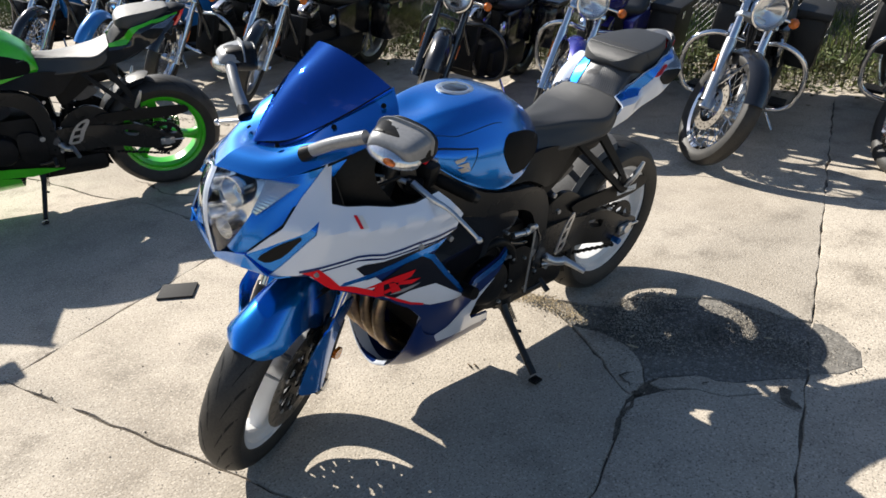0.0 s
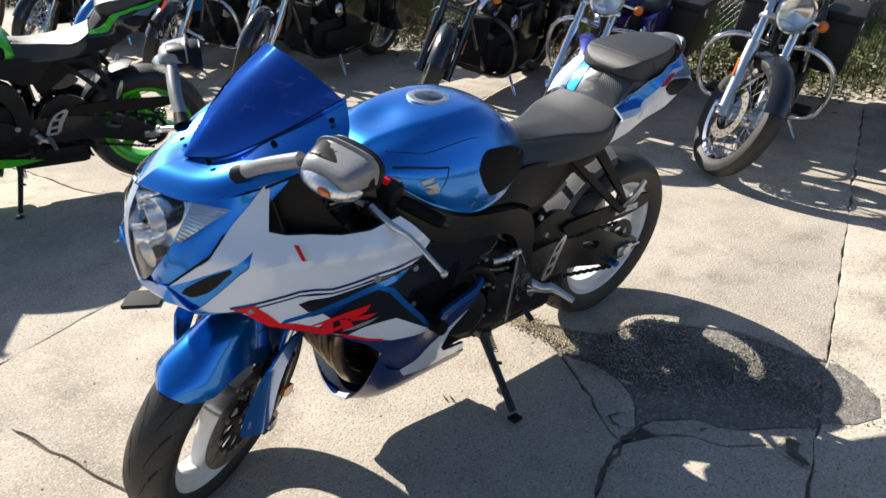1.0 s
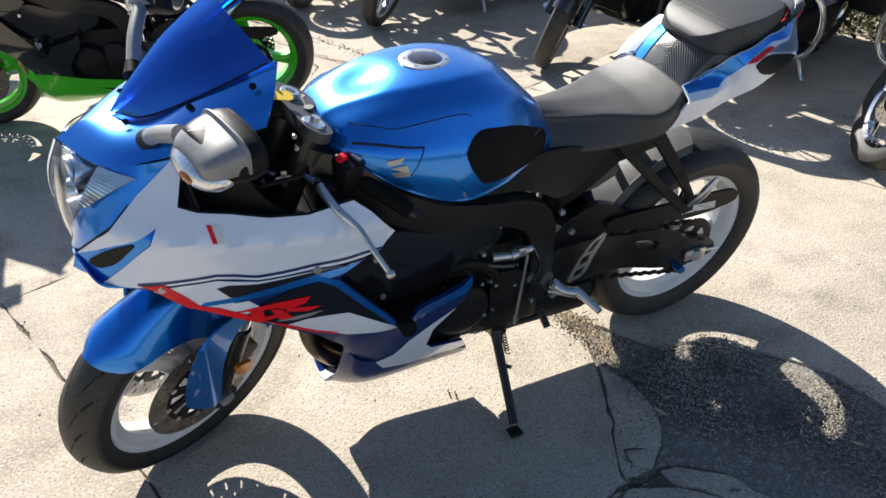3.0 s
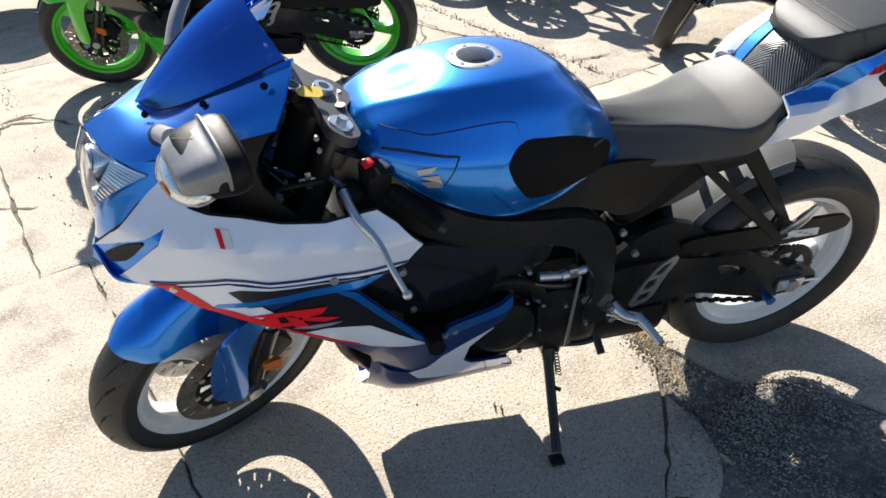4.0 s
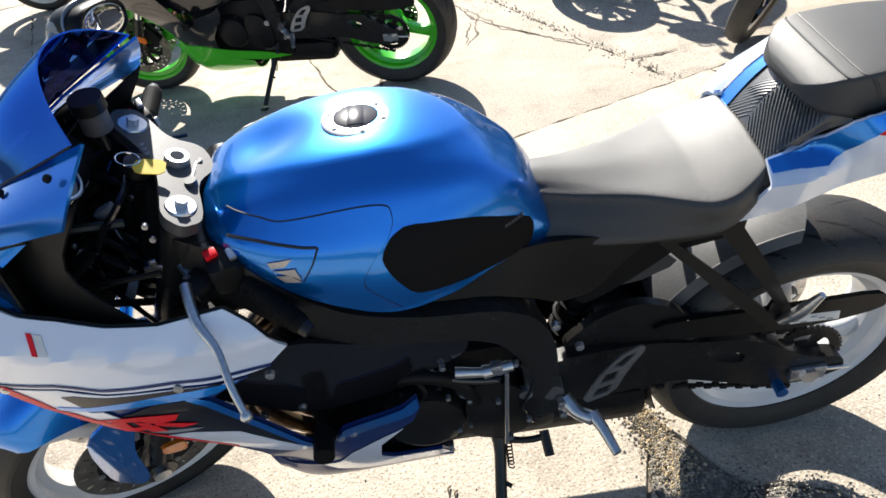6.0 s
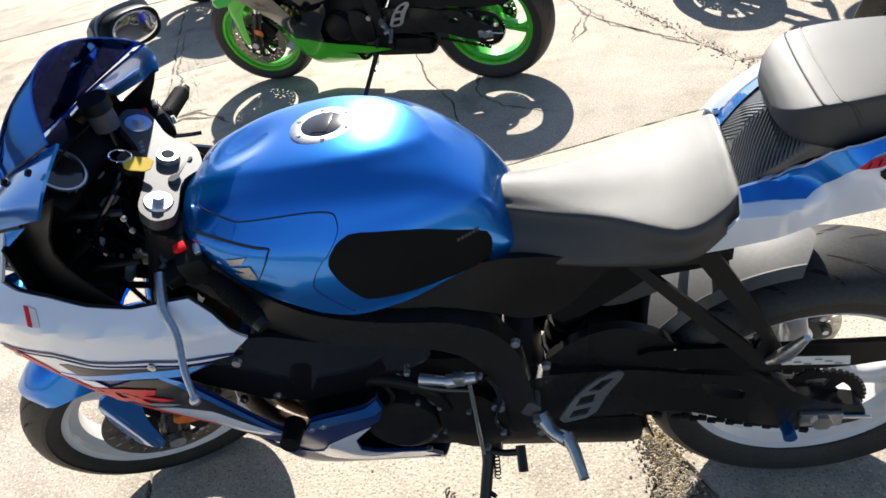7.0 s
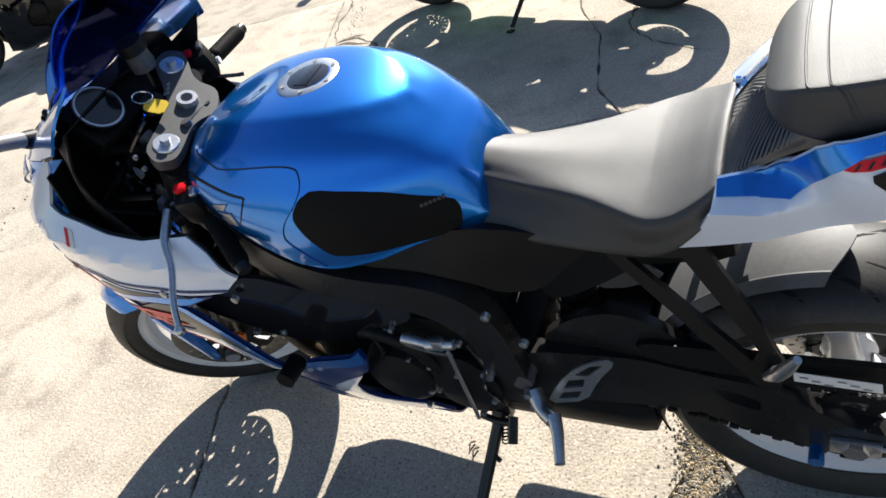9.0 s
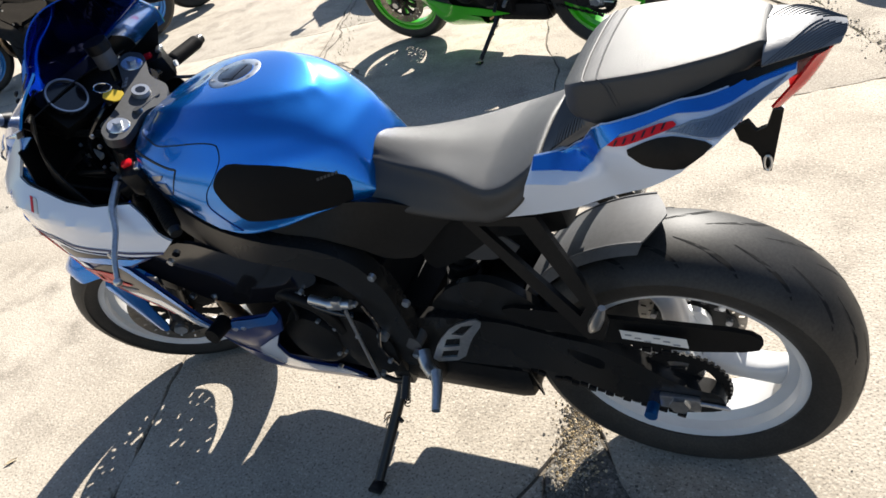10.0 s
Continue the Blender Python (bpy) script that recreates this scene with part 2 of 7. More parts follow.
SPACE = [Matrix.Identity(4)]        # the frame in which the following parts are modelled


def part(name, geo, material, parent=None, label="", smooth=38):
    """Links (verts, faces) or a bmesh as one mesh object under a thing or a part."""
    me = bpy.data.meshes.new(name)
    if isinstance(geo, tuple):
        me.from_pydata([tuple(SPACE[0] @ Vector(v)) for v in geo[0]], [], geo[1])
        bm = bmesh.new()
        bm.from_mesh(me)
        bmesh.ops.recalc_face_normals(bm, faces=bm.faces)
    else:
        bm = geo
        bm.transform(SPACE[0])
        bmesh.ops.recalc_face_normals(bm, faces=bm.faces)
    bm.to_mesh(me)
    bm.free()
    me.materials.append(material)
    if smooth:
        me.shade_smooth()
        me.set_sharp_from_angle(angle=radians(smooth))
    ob = new(name, me)
    if parent:
        ob.parent = parent
    if label:
        ob["label"] = label
    return ob


def thing(name, m, label, category, group="", kind=""):
    ob = new(name)
    ob.empty_display_size = 0.1
    ob.matrix_world = m
    return tagged(ob, label, category, group, kind)


def join(*geos):
    v, f = [], []
    for a, b in geos:
        k = len(v)
        v += [tuple(p) for p in a]
        f += [tuple(i + k for i in q) for q in b]
    return v, f


def flip(geo):
    return [(x, -y, z) for x, y, z in geo[0]], [tuple(reversed(f)) for f in geo[1]]


def moved(geo, m):
    return [tuple(m @ Vector(p)) for p in geo[0]], geo[1]


def spline(pts, n, closed=False):
    """n points evenly along a Catmull-Rom curve through pts."""
    p = np.array(pts, float)
    k = len(p)
    q = np.vstack([p[-1], p, p[0], p[1]]) if closed else np.vstack([2 * p[0] - p[1], p, 2 * p[-1] - p[-2]])
    out = []
    for t in np.linspace(0, k if closed else k - 1, n, endpoint=not closed):
        i = min(int(t), (k if closed else k - 1) - 1)
        u = t - i
        a, b, c, d = q[i : i + 4]
        out.append(0.5 * (2 * b + (c - a) * u + (2 * a - 5 * b + 4 * c - d) * u * u + (3 * b - a - 3 * c + d) * u**3))
    return np.array(out)


def sheet(rows, closed=False):
    """Quads over rows of points."""
    r, c = len(rows), len(rows[0])
    v = [tuple(p) for row in rows for p in row]
    f = [(i * c + j, i * c + (j + 1) % c, (i + 1) * c + (j + 1) % c, (i + 1) * c + j) for i in range(r - 1) for j in range(c if closed else c - 1)]
    return v, f


def surface(ctrl, nu=20, nv=20):
    """A smooth sheet through a small grid of control points."""
    cols = [spline(row, nv) for row in ctrl]
    return sheet([list(row) for row in np.stack([spline([c[j] for c in cols], nu) for j in range(nv)], 1)])


def normals(v, f):
    v = np.array(v, float)
    n = np.zeros_like(v)
    for q in f:
        a = np.cross(v[q[1]] - v[q[0]], v[q[2]] - v[q[0]])
        for i in q:
            n[i] += a
    return n / (np.linalg.norm(n, axis=1)[:, None] + 1e-12)


def shell(geo, t, inward=(0, 0, 0.6)):
    """Gives an open sheet a thickness t towards a point inside."""
    v, f = geo
    n = normals(v, f)
    a = np.array(v, float)
    if ((a - np.array(inward)) * n).sum() < 0:
        n, f = -n, [tuple(reversed(q)) for q in f]
    k = len(v)
    edges = {}
    for q in f:
        for i in range(len(q)):
            e = (q[i], q[(i + 1) % len(q)])
            edges[e] = edges.get(e, 0) + 1
    rim = [e for e in edges if (e[1], e[0]) not in edges]
    faces = list(f) + [tuple(i + k for i in reversed(q)) for q in f] + [(b, x, x + k, b + k) for x, b in rim]
    return [tuple(p) for p in np.vstack([a, a - n * t])], faces


def soften(poly, rounds=2):
    for _ in range(rounds):
        p = np.array(poly, float)
        q = np.roll(p, -1, 0)
        poly = np.stack([0.8 * p + 0.2 * q, 0.2 * p + 0.8 * q], 1).reshape(-1, 2)
    return [tuple(p) for p in poly]


def inside(x, y, poly):
    hit = False
    for (x0, y0), (x1, y1) in zip(poly, poly[1:] + poly[:1]):
        if (y0 > y) != (y1 > y) and x < (x1 - x0) * (y - y0) / (y1 - y0) + x0:
            hit = not hit
    return hit


def fill(poly, step, holes=()):
    """Triangles over a 2D outline with holes, fine enough to bend."""
    pts, edges, inner = [], [], []
    for ring in (poly, *holes):
        start = len(pts)
        for a, b in zip(ring, list(ring[1:]) + [ring[0]]):
            k = max(1, int(math.dist(a, b) / step))
            pts += [(a[0] + (b[0] - a[0]) * i / k, a[1] + (b[1] - a[1]) * i / k) for i in range(k)]
        edges += [(i, i + 1) for i in range(start, len(pts) - 1)] + [(len(pts) - 1, start)]
    lo, hi = np.min(pts, 0), np.max(pts, 0)
    rim = np.array(pts)
    for gx in np.arange(lo[0] + step / 2, hi[0], step):
        for gy in np.arange(lo[1] + step / 2, hi[1], step):
            if inside(gx, gy, list(poly)) and not any(inside(gx, gy, list(h)) for h in holes) and np.abs(rim - (gx, gy)).max(1).min() > step * 0.45:
                inner.append((gx, gy))
    v, _, f, *_ = delaunay_2d_cdt([Vector(p) for p in pts + inner], edges, [], 1, 1e-6)
    faces = []
    for q in f:
        c = sum((v[i] for i in q), Vector((0, 0))) / len(q)
        if inside(c.x, c.y, list(poly)) and not any(inside(c.x, c.y, list(h)) for h in holes):
            faces.append(tuple(q))
    return [(p.x, p.y) for p in v], faces


class Skin:
    """A smooth side y = f(x, z), a thin-plate spline through a few control points."""

    def __init__(self, *pts):
        p = np.array(pts, float)
        self.c = p[:, :2]
        n = len(p)
        a = np.zeros((n + 3, n + 3))
        a[:n, :n] = self.kernel(self.c) + np.eye(n) * 2e-4
        a[:n, n], a[:n, n + 1 : n + 3] = 1, self.c
        a[n:, :n] = a[:n, n:].T
        self.w = np.linalg.solve(a, np.r_[p[:, 2], 0, 0, 0])

    def kernel(self, q):
        r = np.linalg.norm(q[:, None] - self.c[None], axis=2)
        return np.where(r > 1e-9, r * r * np.log(r + 1e-12), 0)

    def __call__(self, x, z):
        q = np.array([[x, z]])
        return float((self.kernel(q) @ self.w[:-3])[0] + self.w[-3] + self.w[-2] * x + self.w[-1] * z)


def panel(poly, skin, t=0.004, lift=0.0, step=0.016, holes=(), soft=0):
    """A shell with the side-view outline poly (x, z), lying on a skin (or at a fixed y)."""
    poly = soften(poly, soft) if soft else [tuple(p) for p in poly]
    v, f = fill(poly, step, holes)
    y = skin if callable(skin) else (lambda x, z: skin)
    pts = [(x, y(x, z) + lift, z) for x, z in v]
    c = np.mean(pts, 0)
    return shell((pts, f), t, (c[0], -5, c[2]))


def plate(poly, y0, y1, holes=(), soft=0):
    """A flat plate with outline (x, z) from y0 to y1."""
    return panel(poly, max(y0, y1), abs(y1 - y0), 0, 0.05, holes, soft)


def lathe(profile, centre=(0, 0, 0), n=48, closed=True):
    """A profile of (radius, y) turned about the y axis."""
    rows = [[(centre[0] + r * math.cos(a), centre[1] + y, centre[2] + r * math.sin(a)) for a in np.linspace(0, 2 * math.pi, n, endpoint=False)] for r, y in profile]
    if closed:
        rows.append(rows[0])
    v, f = sheet(rows, True)
    if closed:
        k = (len(rows) - 1) * n
        v, f = v[:k], [tuple(i % k for i in q) for q in f]
    return v, f


def tube(pts, r, n=10, smooth=0, cap=True):
    """A pipe along pts; r may change along it."""
    p = spline(pts, smooth) if smooth else np.array(pts, float)
    rad = np.interp(np.linspace(0, 1, len(p)), np.linspace(0, 1, len(r)), r) if isinstance(r, (list, tuple)) else np.full(len(p), r)
    rows, side = [], None
    for i in range(len(p)):
        d = p[min(i + 1, len(p) - 1)] - p[max(i - 1, 0)]
        d /= np.linalg.norm(d) + 1e-12
        if side is None:
            side = np.cross(d, (0, 0, 1) if abs(d[2]) < 0.9 else (1, 0, 0))
        side = side - d * (side @ d)
        side /= np.linalg.norm(side)
        up = np.cross(d, side)
        rows.append([p[i] + rad[i] * (math.cos(a) * side + math.sin(a) * up) for a in np.linspace(0, 2 * math.pi, n, endpoint=False)])
    v, f = sheet(rows, True)
    if cap:
        f += [tuple(range(n)), tuple(range(len(v) - 1, len(v) - n - 1, -1))]
    return v, f


def bolt(c, r=0.008, h=0.008, way=(0, 1, 0)):
    """A hexagon-socket bolt head."""
    w = Vector(way).normalized()
    a, b = Vector(c), Vector(c) + w * h
    return join(tube([a, b], [r, r * 0.92], 12), tube([b - w * 0.001, b + w * 0.0015], r * 0.5, 6))


def block(c, s, m=None, bev=0.15):
    """A box with chamfered edges, centred on c."""
    bm = bmesh.new()
    bmesh.ops.create_cube(bm, size=1)
    bmesh.ops.scale(bm, vec=s, verts=bm.verts)
    bmesh.ops.bevel(bm, geom=bm.edges[:], offset=min(s) * bev, segments=2, profile=0.6, affect="EDGES")
    v, f = [tuple(p.co) for p in bm.verts], [tuple(x.index for x in q.verts) for q in bm.faces]
    bm.free()
    k = Matrix.Translation(c) @ (m or Matrix.Identity(4))
    return moved((v, f), k)


def ball(c, s, n=16, m=None):
    """An ellipsoid with half axes s."""
    rows = [[(math.sin(a) * math.cos(b) * s[0], math.sin(a) * math.sin(b) * s[1], math.cos(a) * s[2]) for b in np.linspace(0, 2 * math.pi, n, endpoint=False)] for a in np.linspace(0.02, math.pi - 0.02, n // 2 + 1)]
    v, f = sheet(rows, True)
    return moved((v, f), Matrix.Translation(c) @ (m or Matrix.Identity(4)))


def loft(sections, n=28, steps=30, cap=True):
    """A closed body through a few closed outlines of equal count."""
    rings = [spline(s, n, True) for s in sections]
    rows = [list(r) for r in np.stack([spline([g[j] for g in rings], steps) for j in range(n)], 1)]
    v, f = sheet(rows, True)
    if cap:
        f += [tuple(range(n)), tuple(range(len(v) - 1, len(v) - n - 1, -1))]
    return v, f


def polar_plate(centre, y0, y1, r0, r1, nr, na, drop):
    """A flat ring about the y axis from r0 to r1, without the cells for which drop(ring, step) is true."""
    rad = np.linspace(r0, r1, nr + 1)
    v = [(centre[0] + r * math.cos(2 * math.pi * a / na), centre[1] + y1, centre[2] + r * math.sin(2 * math.pi * a / na)) for r in rad for a in range(na)]
    f = [(i * na + a, i * na + (a + 1) % na, (i + 1) * na + (a + 1) % na, (i + 1) * na + a) for i in range(nr) for a in range(na) if not drop(i, a)]
    return shell((v, f), abs(y1 - y0), (centre[0], centre[1] - 5, centre[2]))
# ---- ground ----
U, V = Vector((0.928, 0.372, 0)), Vector((-0.372, 0.928, 0))      # the slabs' two directions


def uv(u, v, z=0.0):
    p = U * u + V * v
    return (p.x, p.y, z)


def jagged(a, b, rough, seed):
    """Points from a towards b with a crumbled, uneven line."""
    n = max(2, int(math.dist(a, b) / 0.05))
    d = Vector((b[0] - a[0], b[1] - a[1])).normalized()
    out = []
    for i in range(n):
        t = i / n
        p = Vector((a[0] + (b[0] - a[0]) * t, a[1] + (b[1] - a[1]) * t))
        k = rough * (noise.noise((p.x * 9 + seed, p.y * 9, 0)) + 0.5 * noise.noise((p.x * 31, p.y * 31 + seed, 5))) * (1 if 0 < i else 0)
        out.append((p.x - d.y * k, p.y + d.x * k))
    return out


def slab(name, corners, material, parent, z=0.0, rough=0.006, gap=0.005, seed=0, kind_label=""):
    """One cast slab with crumbled edges, its rim slightly worn down."""
    c = np.mean(corners, 0)
    ring = []
    for a, b in zip(corners, corners[1:] + corners[:1]):
        ring += jagged(a, b, rough, seed)
    def inset(k):
        out = []
        n = len(ring)
        for i, p in enumerate(ring):
            q, r = ring[i - 1], ring[(i + 1) % n]
            t = Vector((r[0] - q[0], r[1] - q[1]))
            t = t.normalized() if t.length else Vector((1, 0))
            out.append((p[0] - t.y * k, p[1] + t.x * k))
        return out
    area = sum(a[0] * b[1] - a[1] * b[0] for a, b in zip(ring, ring[1:] + ring[:1]))
    s = 1 if area > 0 else -1
    loops = [(inset(s * gap), z - 0.05), (inset(s * gap), z - 0.007), (inset(s * (gap + 0.003)), z - 0.001), (inset(s * (gap + 0.008)), z)]
    v, f, n = [], [], len(ring)
    for loop, h in loops:
        v += [uv(a, b, h) for a, b in loop]
    for k in range(3):
        f += [(k * n + i, k * n + (i + 1) % n, (k + 1) * n + (i + 1) % n, (k + 1) * n + i) for i in range(n)]
    f.append(tuple(3 * n + i for i in range(n)))
    return part(name, (v, f), material, parent, kind_label, 30)


ground = tagged(part("ground", ([(-300, -300, -0.03), (300, -300, -0.03), (300, 300, -0.03), (-300, 300, -0.03)], [(0, 1, 2, 3)]), SOIL, None, "", 0), "bare dark soil under and beyond the paving", "ground", "", "structure")
pavement = tagged(part("pavement", ([uv(-4.9, -16, -0.0105), uv(12, -16, -0.0105), uv(12, 8, -0.0105), uv(-4.9, 8, -0.0105)], [(0, 1, 2, 3)]), CRACKFILL, None, "", 0), "sunlit weathered concrete paving with cracked joints", "pavement", "", "structure")
US = [-5.0, -2.05, 0.885, 3.85, 6.8, 9.8]
VS = [-13.9, -11.4, -8.9, -6.4, -3.9, -1.38, 1.14, 3.64, 6.1]
for i in range(len(US) - 1):
    for j in range(len(VS) - 1):
        if i == 1 and j in (4, 5):
            continue
        a, b = [{-2.05: -1.84, 0.885: 1.05}.get(US[k], US[k]) if j <= 4 else US[k] for k in (i, i + 1)]
        slab("concrete_slab", [(a, VS[j]), (b, VS[j]), (b, VS[j + 1]), (a, VS[j + 1])], CONCRETE, pavement, -0.002 * ((i * 7 + j * 5) % 3), 0.014, 0.0025, i * 10 + j)
# the slabs under the motorcycles are cracked right through, with an asphalt patch in one corner
far = [(-0.55, -3.9), (-0.50, -3.0), (-0.47, -2.5), (-0.51, -2.2), (-0.42, -1.64), (-0.47, -1.38)]
crack = [(-0.47, -1.38), (-0.44, -0.8), (-0.42, -0.2), (-0.395, 0.10)]
west = [(-0.415, 0.19), (-0.44, 0.30), (-0.474, 0.437), (-0.538, 0.467), (-0.616, 0.533), (-0.647, 0.638), (-0.683, 0.748), (-0.70, 0.85), (-0.682, 0.934), (-0.65, 1.046), (-0.655, 1.14)]
chunk = [(-0.281, 0.325), (-0.283, 0.436), (-0.239, 0.538), (-0.196, 0.588), (-0.123, 0.634), (-0.041, 0.658)]
break_line = [(-0.281, 0.312), (-0.16, 0.436), (-0.108, 0.495), (-0.046, 0.534), (0.022, 0.596), (0.046, 0.635)]
east = [(0.092, 0.628), (0.177, 0.632), (0.288, 0.642), (0.461, 0.648), (0.54, 0.637), (0.72, 0.655), (0.885, 0.64)]
rim = [(-0.089, 0.695), (-0.156, 0.806), (-0.152, 0.871), (-0.172, 0.94), (-0.249, 1.062), (-0.282, 1.14)]
split = [(-0.03, 0.732), (-0.075, 0.824), (-0.076, 0.916), (-0.137, 1.015), (-0.105, 1.078), (-0.085, 1.14)]
slab("concrete_slab", [(-1.84, -3.9), *far, (-1.84, -1.38)], CONCRETE, pavement, 0.0, 0.014, 0.0025, 89)
slab("concrete_slab", [(1.05, -3.9), (1.05, -1.38), *far[::-1]], CONCRETE, pavement, -0.001, 0.014, 0.0025, 90)
slab("concrete_slab", [(-2.05, -1.38), *crack, *west, (-2.05, 1.14)], CONCRETE, pavement, 0.0, 0.014, 0.0025, 91)
slab("concrete_slab", [(-0.47, -1.38), (0.885, -1.38), *east[::-1], *break_line[::-1], (-0.335, 0.25), *crack[:0:-1]], CONCRETE, pavement, -0.001, 0.014, 0.0015, 92)
slab("concrete_slab", [*chunk, *break_line[:0:-1]], CONCRETE, pavement, -0.003, 0.010, 0.0015, 95)
slab("concrete_slab", [(0.05, 0.650), *east, (0.885, 1.14), *split[::-1]], CONCRETE, pavement, -0.002, 0.014, 0.002, 93)
slab("concrete_slab", [(-0.045, 0.672), *rim, *split[::-1]], CONCRETE, pavement, -0.004, 0.014, 0.002, 96)
slab("asphalt_patch", [(-0.392, 0.11), *west, *rim[::-1], *chunk[::-1], (-0.335, 0.25)], ASPHALT, pavement, -0.006, 0.02, 0.0, 94, "dark coarse asphalt patch")
slab("asphalt_patch", [(-0.65, 1.142), (-0.634, 1.201), (-0.593, 1.252), (-0.521, 1.298), (-0.419, 1.303), (-0.345, 1.235), (-0.302, 1.142)], ASPHALT, pavement, 0.001, 0.02, 0.0, 97, "dark coarse asphalt patch")


def fissure(points, width, seed):
    """A ragged surface crack filled with dirt, swelling into small spalls."""
    rng = np.random.default_rng(seed)
    p = np.array(points, float)
    centre = []
    for a, b in zip(p[:-1], p[1:]):
        n = max(2, int(np.linalg.norm(b - a) / 0.022))
        centre += [a + (b - a) * k / n for k in range(n)]
    centre = np.array(centre + [p[-1]])
    drift = np.cumsum(rng.normal(0, 0.006, centre.shape), 0)
    centre = centre + drift - np.linspace(0, 1, len(centre))[:, None] * drift[-1]
    rows = []
    for i, c in enumerate(centre):
        t = centre[min(i + 1, len(centre) - 1)] - centre[max(i - 1, 0)]
        t = t / (np.linalg.norm(t) + 1e-9)
        end = min(1.0, 0.25 + 4.0 * min(i, len(centre) - 1 - i) / len(centre))
        swell = max(0.0, noise.noise((c[0] * 7, c[1] * 7, seed))) ** 1.5 * 3.0
        l, r = [width * end * (rng.uniform(0.25, 0.9) + swell * rng.uniform(0.5, 1.2)) for _ in range(2)]
        rows.append([(c[0] - t[1] * l, c[1] + t[0] * l, 0.0016), (c[0] + t[1] * r, c[1] - t[0] * r, 0.0016)])
    return sheet(rows)


FISSURES = [([(-0.30, -3.60), (-0.40, -3.33), (-0.37, -3.10), (-0.27, -2.83)], 0.006), ([(-0.40, -3.33), (-0.52, -3.01), (-0.60, -2.95), (-0.725, -2.816)], 0.007), ([(-0.725, -2.816), (-0.80, -2.70), (-0.932, -2.577)], 0.005),
            ([(-1.046, -2.315), (-1.205, -2.326), (-1.338, -2.351)], 0.005), ([(2.76, -4.17), (2.405, -3.25), (2.15, -2.64), (2.03, -2.44)], 0.006), ([(1.93, -1.46), (1.933, -1.762), (1.957, -2.06), (2.02, -2.43)], 0.009), ([(2.03, -2.44), (1.90, -2.46), (1.80, -2.42), (1.60, -2.28)], 0.008),
            ([(2.03, -2.44), (1.94, -2.52), (1.86, -2.53)], 0.010), ([(1.86, -1.53), (1.74, -1.47), (1.62, -1.45)], 0.007), ([(0.30, -2.68), (0.18, -2.24), (0.02, -2.07), (-0.2, -1.95)], 0.006)]
SLAB_FISSURES = [([(1.10, -2.76), (1.035, -2.93), (0.935, -2.964), (0.745, -2.875)], 0.016), ([(-1.632, -3.43), (-1.573, -2.914), (-1.65, -2.55), (-1.71, -2.35), (-1.80, -2.15)], 0.010), ([(-1.534, -2.88), (-1.42, -2.70), (-1.324, -2.563)], 0.007),
            ([(-1.89, -1.737), (-2.00, -1.70), (-2.123, -1.688)], 0.006), ([(0.046, 0.635), (0.02, 0.65), (-0.05, 0.671)], 0.014), ([(0.0, 0.62), (-0.043, 0.569), (-0.077, 0.613)], 0.006), ([(-0.18, 1.054), (-0.13, 1.08), (-0.101, 1.132)], 0.018), ([(-0.095, 0.832), (-0.123, 0.851)], 0.008), ([(0.046, 0.637), (0.13, 0.63), (0.20, 0.632), (0.288, 0.640)], 0.012)]
FISSURES += [([uv(*p)[:2] for p in points], width) for points, width in SLAB_FISSURES]
for k, (points, width) in enumerate(FISSURES):
    part("crack", fissure(points, width, 300 + k), CRACKFILL, pavement, "", 0)
# ---- sport motorcycles ----
RAKE, STEER_AT = radians(23.8), Vector((0.43, 0.0, 0.965))
FRONT_AXLE, REAR_AXLE = (0.760, 0.0, 0.309), (-0.690, -0.010, 0.328)


def steered(degrees):
    axis = Vector((-math.sin(RAKE), 0, math.cos(RAKE)))
    return Matrix.Translation(STEER_AT) @ Matrix.Rotation(radians(-1.6), 4, "X") @ Matrix.Rotation(radians(degrees), 4, axis) @ Matrix.Translation(-STEER_AT)


def tyre_profile(big, wide, rim):
    half = [(rim - 0.010, 0.40), (rim + 0.006, 0.455), (rim + 0.03, 0.49), (big - 0.045, 0.5), (big - 0.028, 0.455), (big - 0.014, 0.36), (big - 0.005, 0.22), (big, 0.08)]
    half = [(r, k * wide) for r, k in half]
    return half + [(r, -y) for r, y in reversed(half)]


def tread(c, big, wide, count, lean):
    """Curved water grooves that follow the crown of a tyre."""
    geos = []
    for i in range(count):
        for side in (1, -1):
            a0 = 2 * math.pi * (i + (0.5 if side < 0 else 0)) / count
            rows = []
            for u in np.linspace(0, 1, 7):
                y = wide * (0.10 + 0.30 * u) * side
                k = abs(y) / wide
                r = float(np.interp(k, [0.08, 0.22, 0.36, 0.455], [big, big - 0.005, big - 0.014, big - 0.028])) + 0.0004
                a = a0 + lean * u + 0.05 * math.sin(u * 3.1)
                w = 0.0085 * math.sin(0.25 + 2.7 * u) / r
                rows.append([(c[0] + r * math.cos(a + s * w), c[1] + y, c[2] + r * math.sin(a + s * w)) for s in (-1, 1)])
            geos.append(sheet(rows))
    return join(*geos)


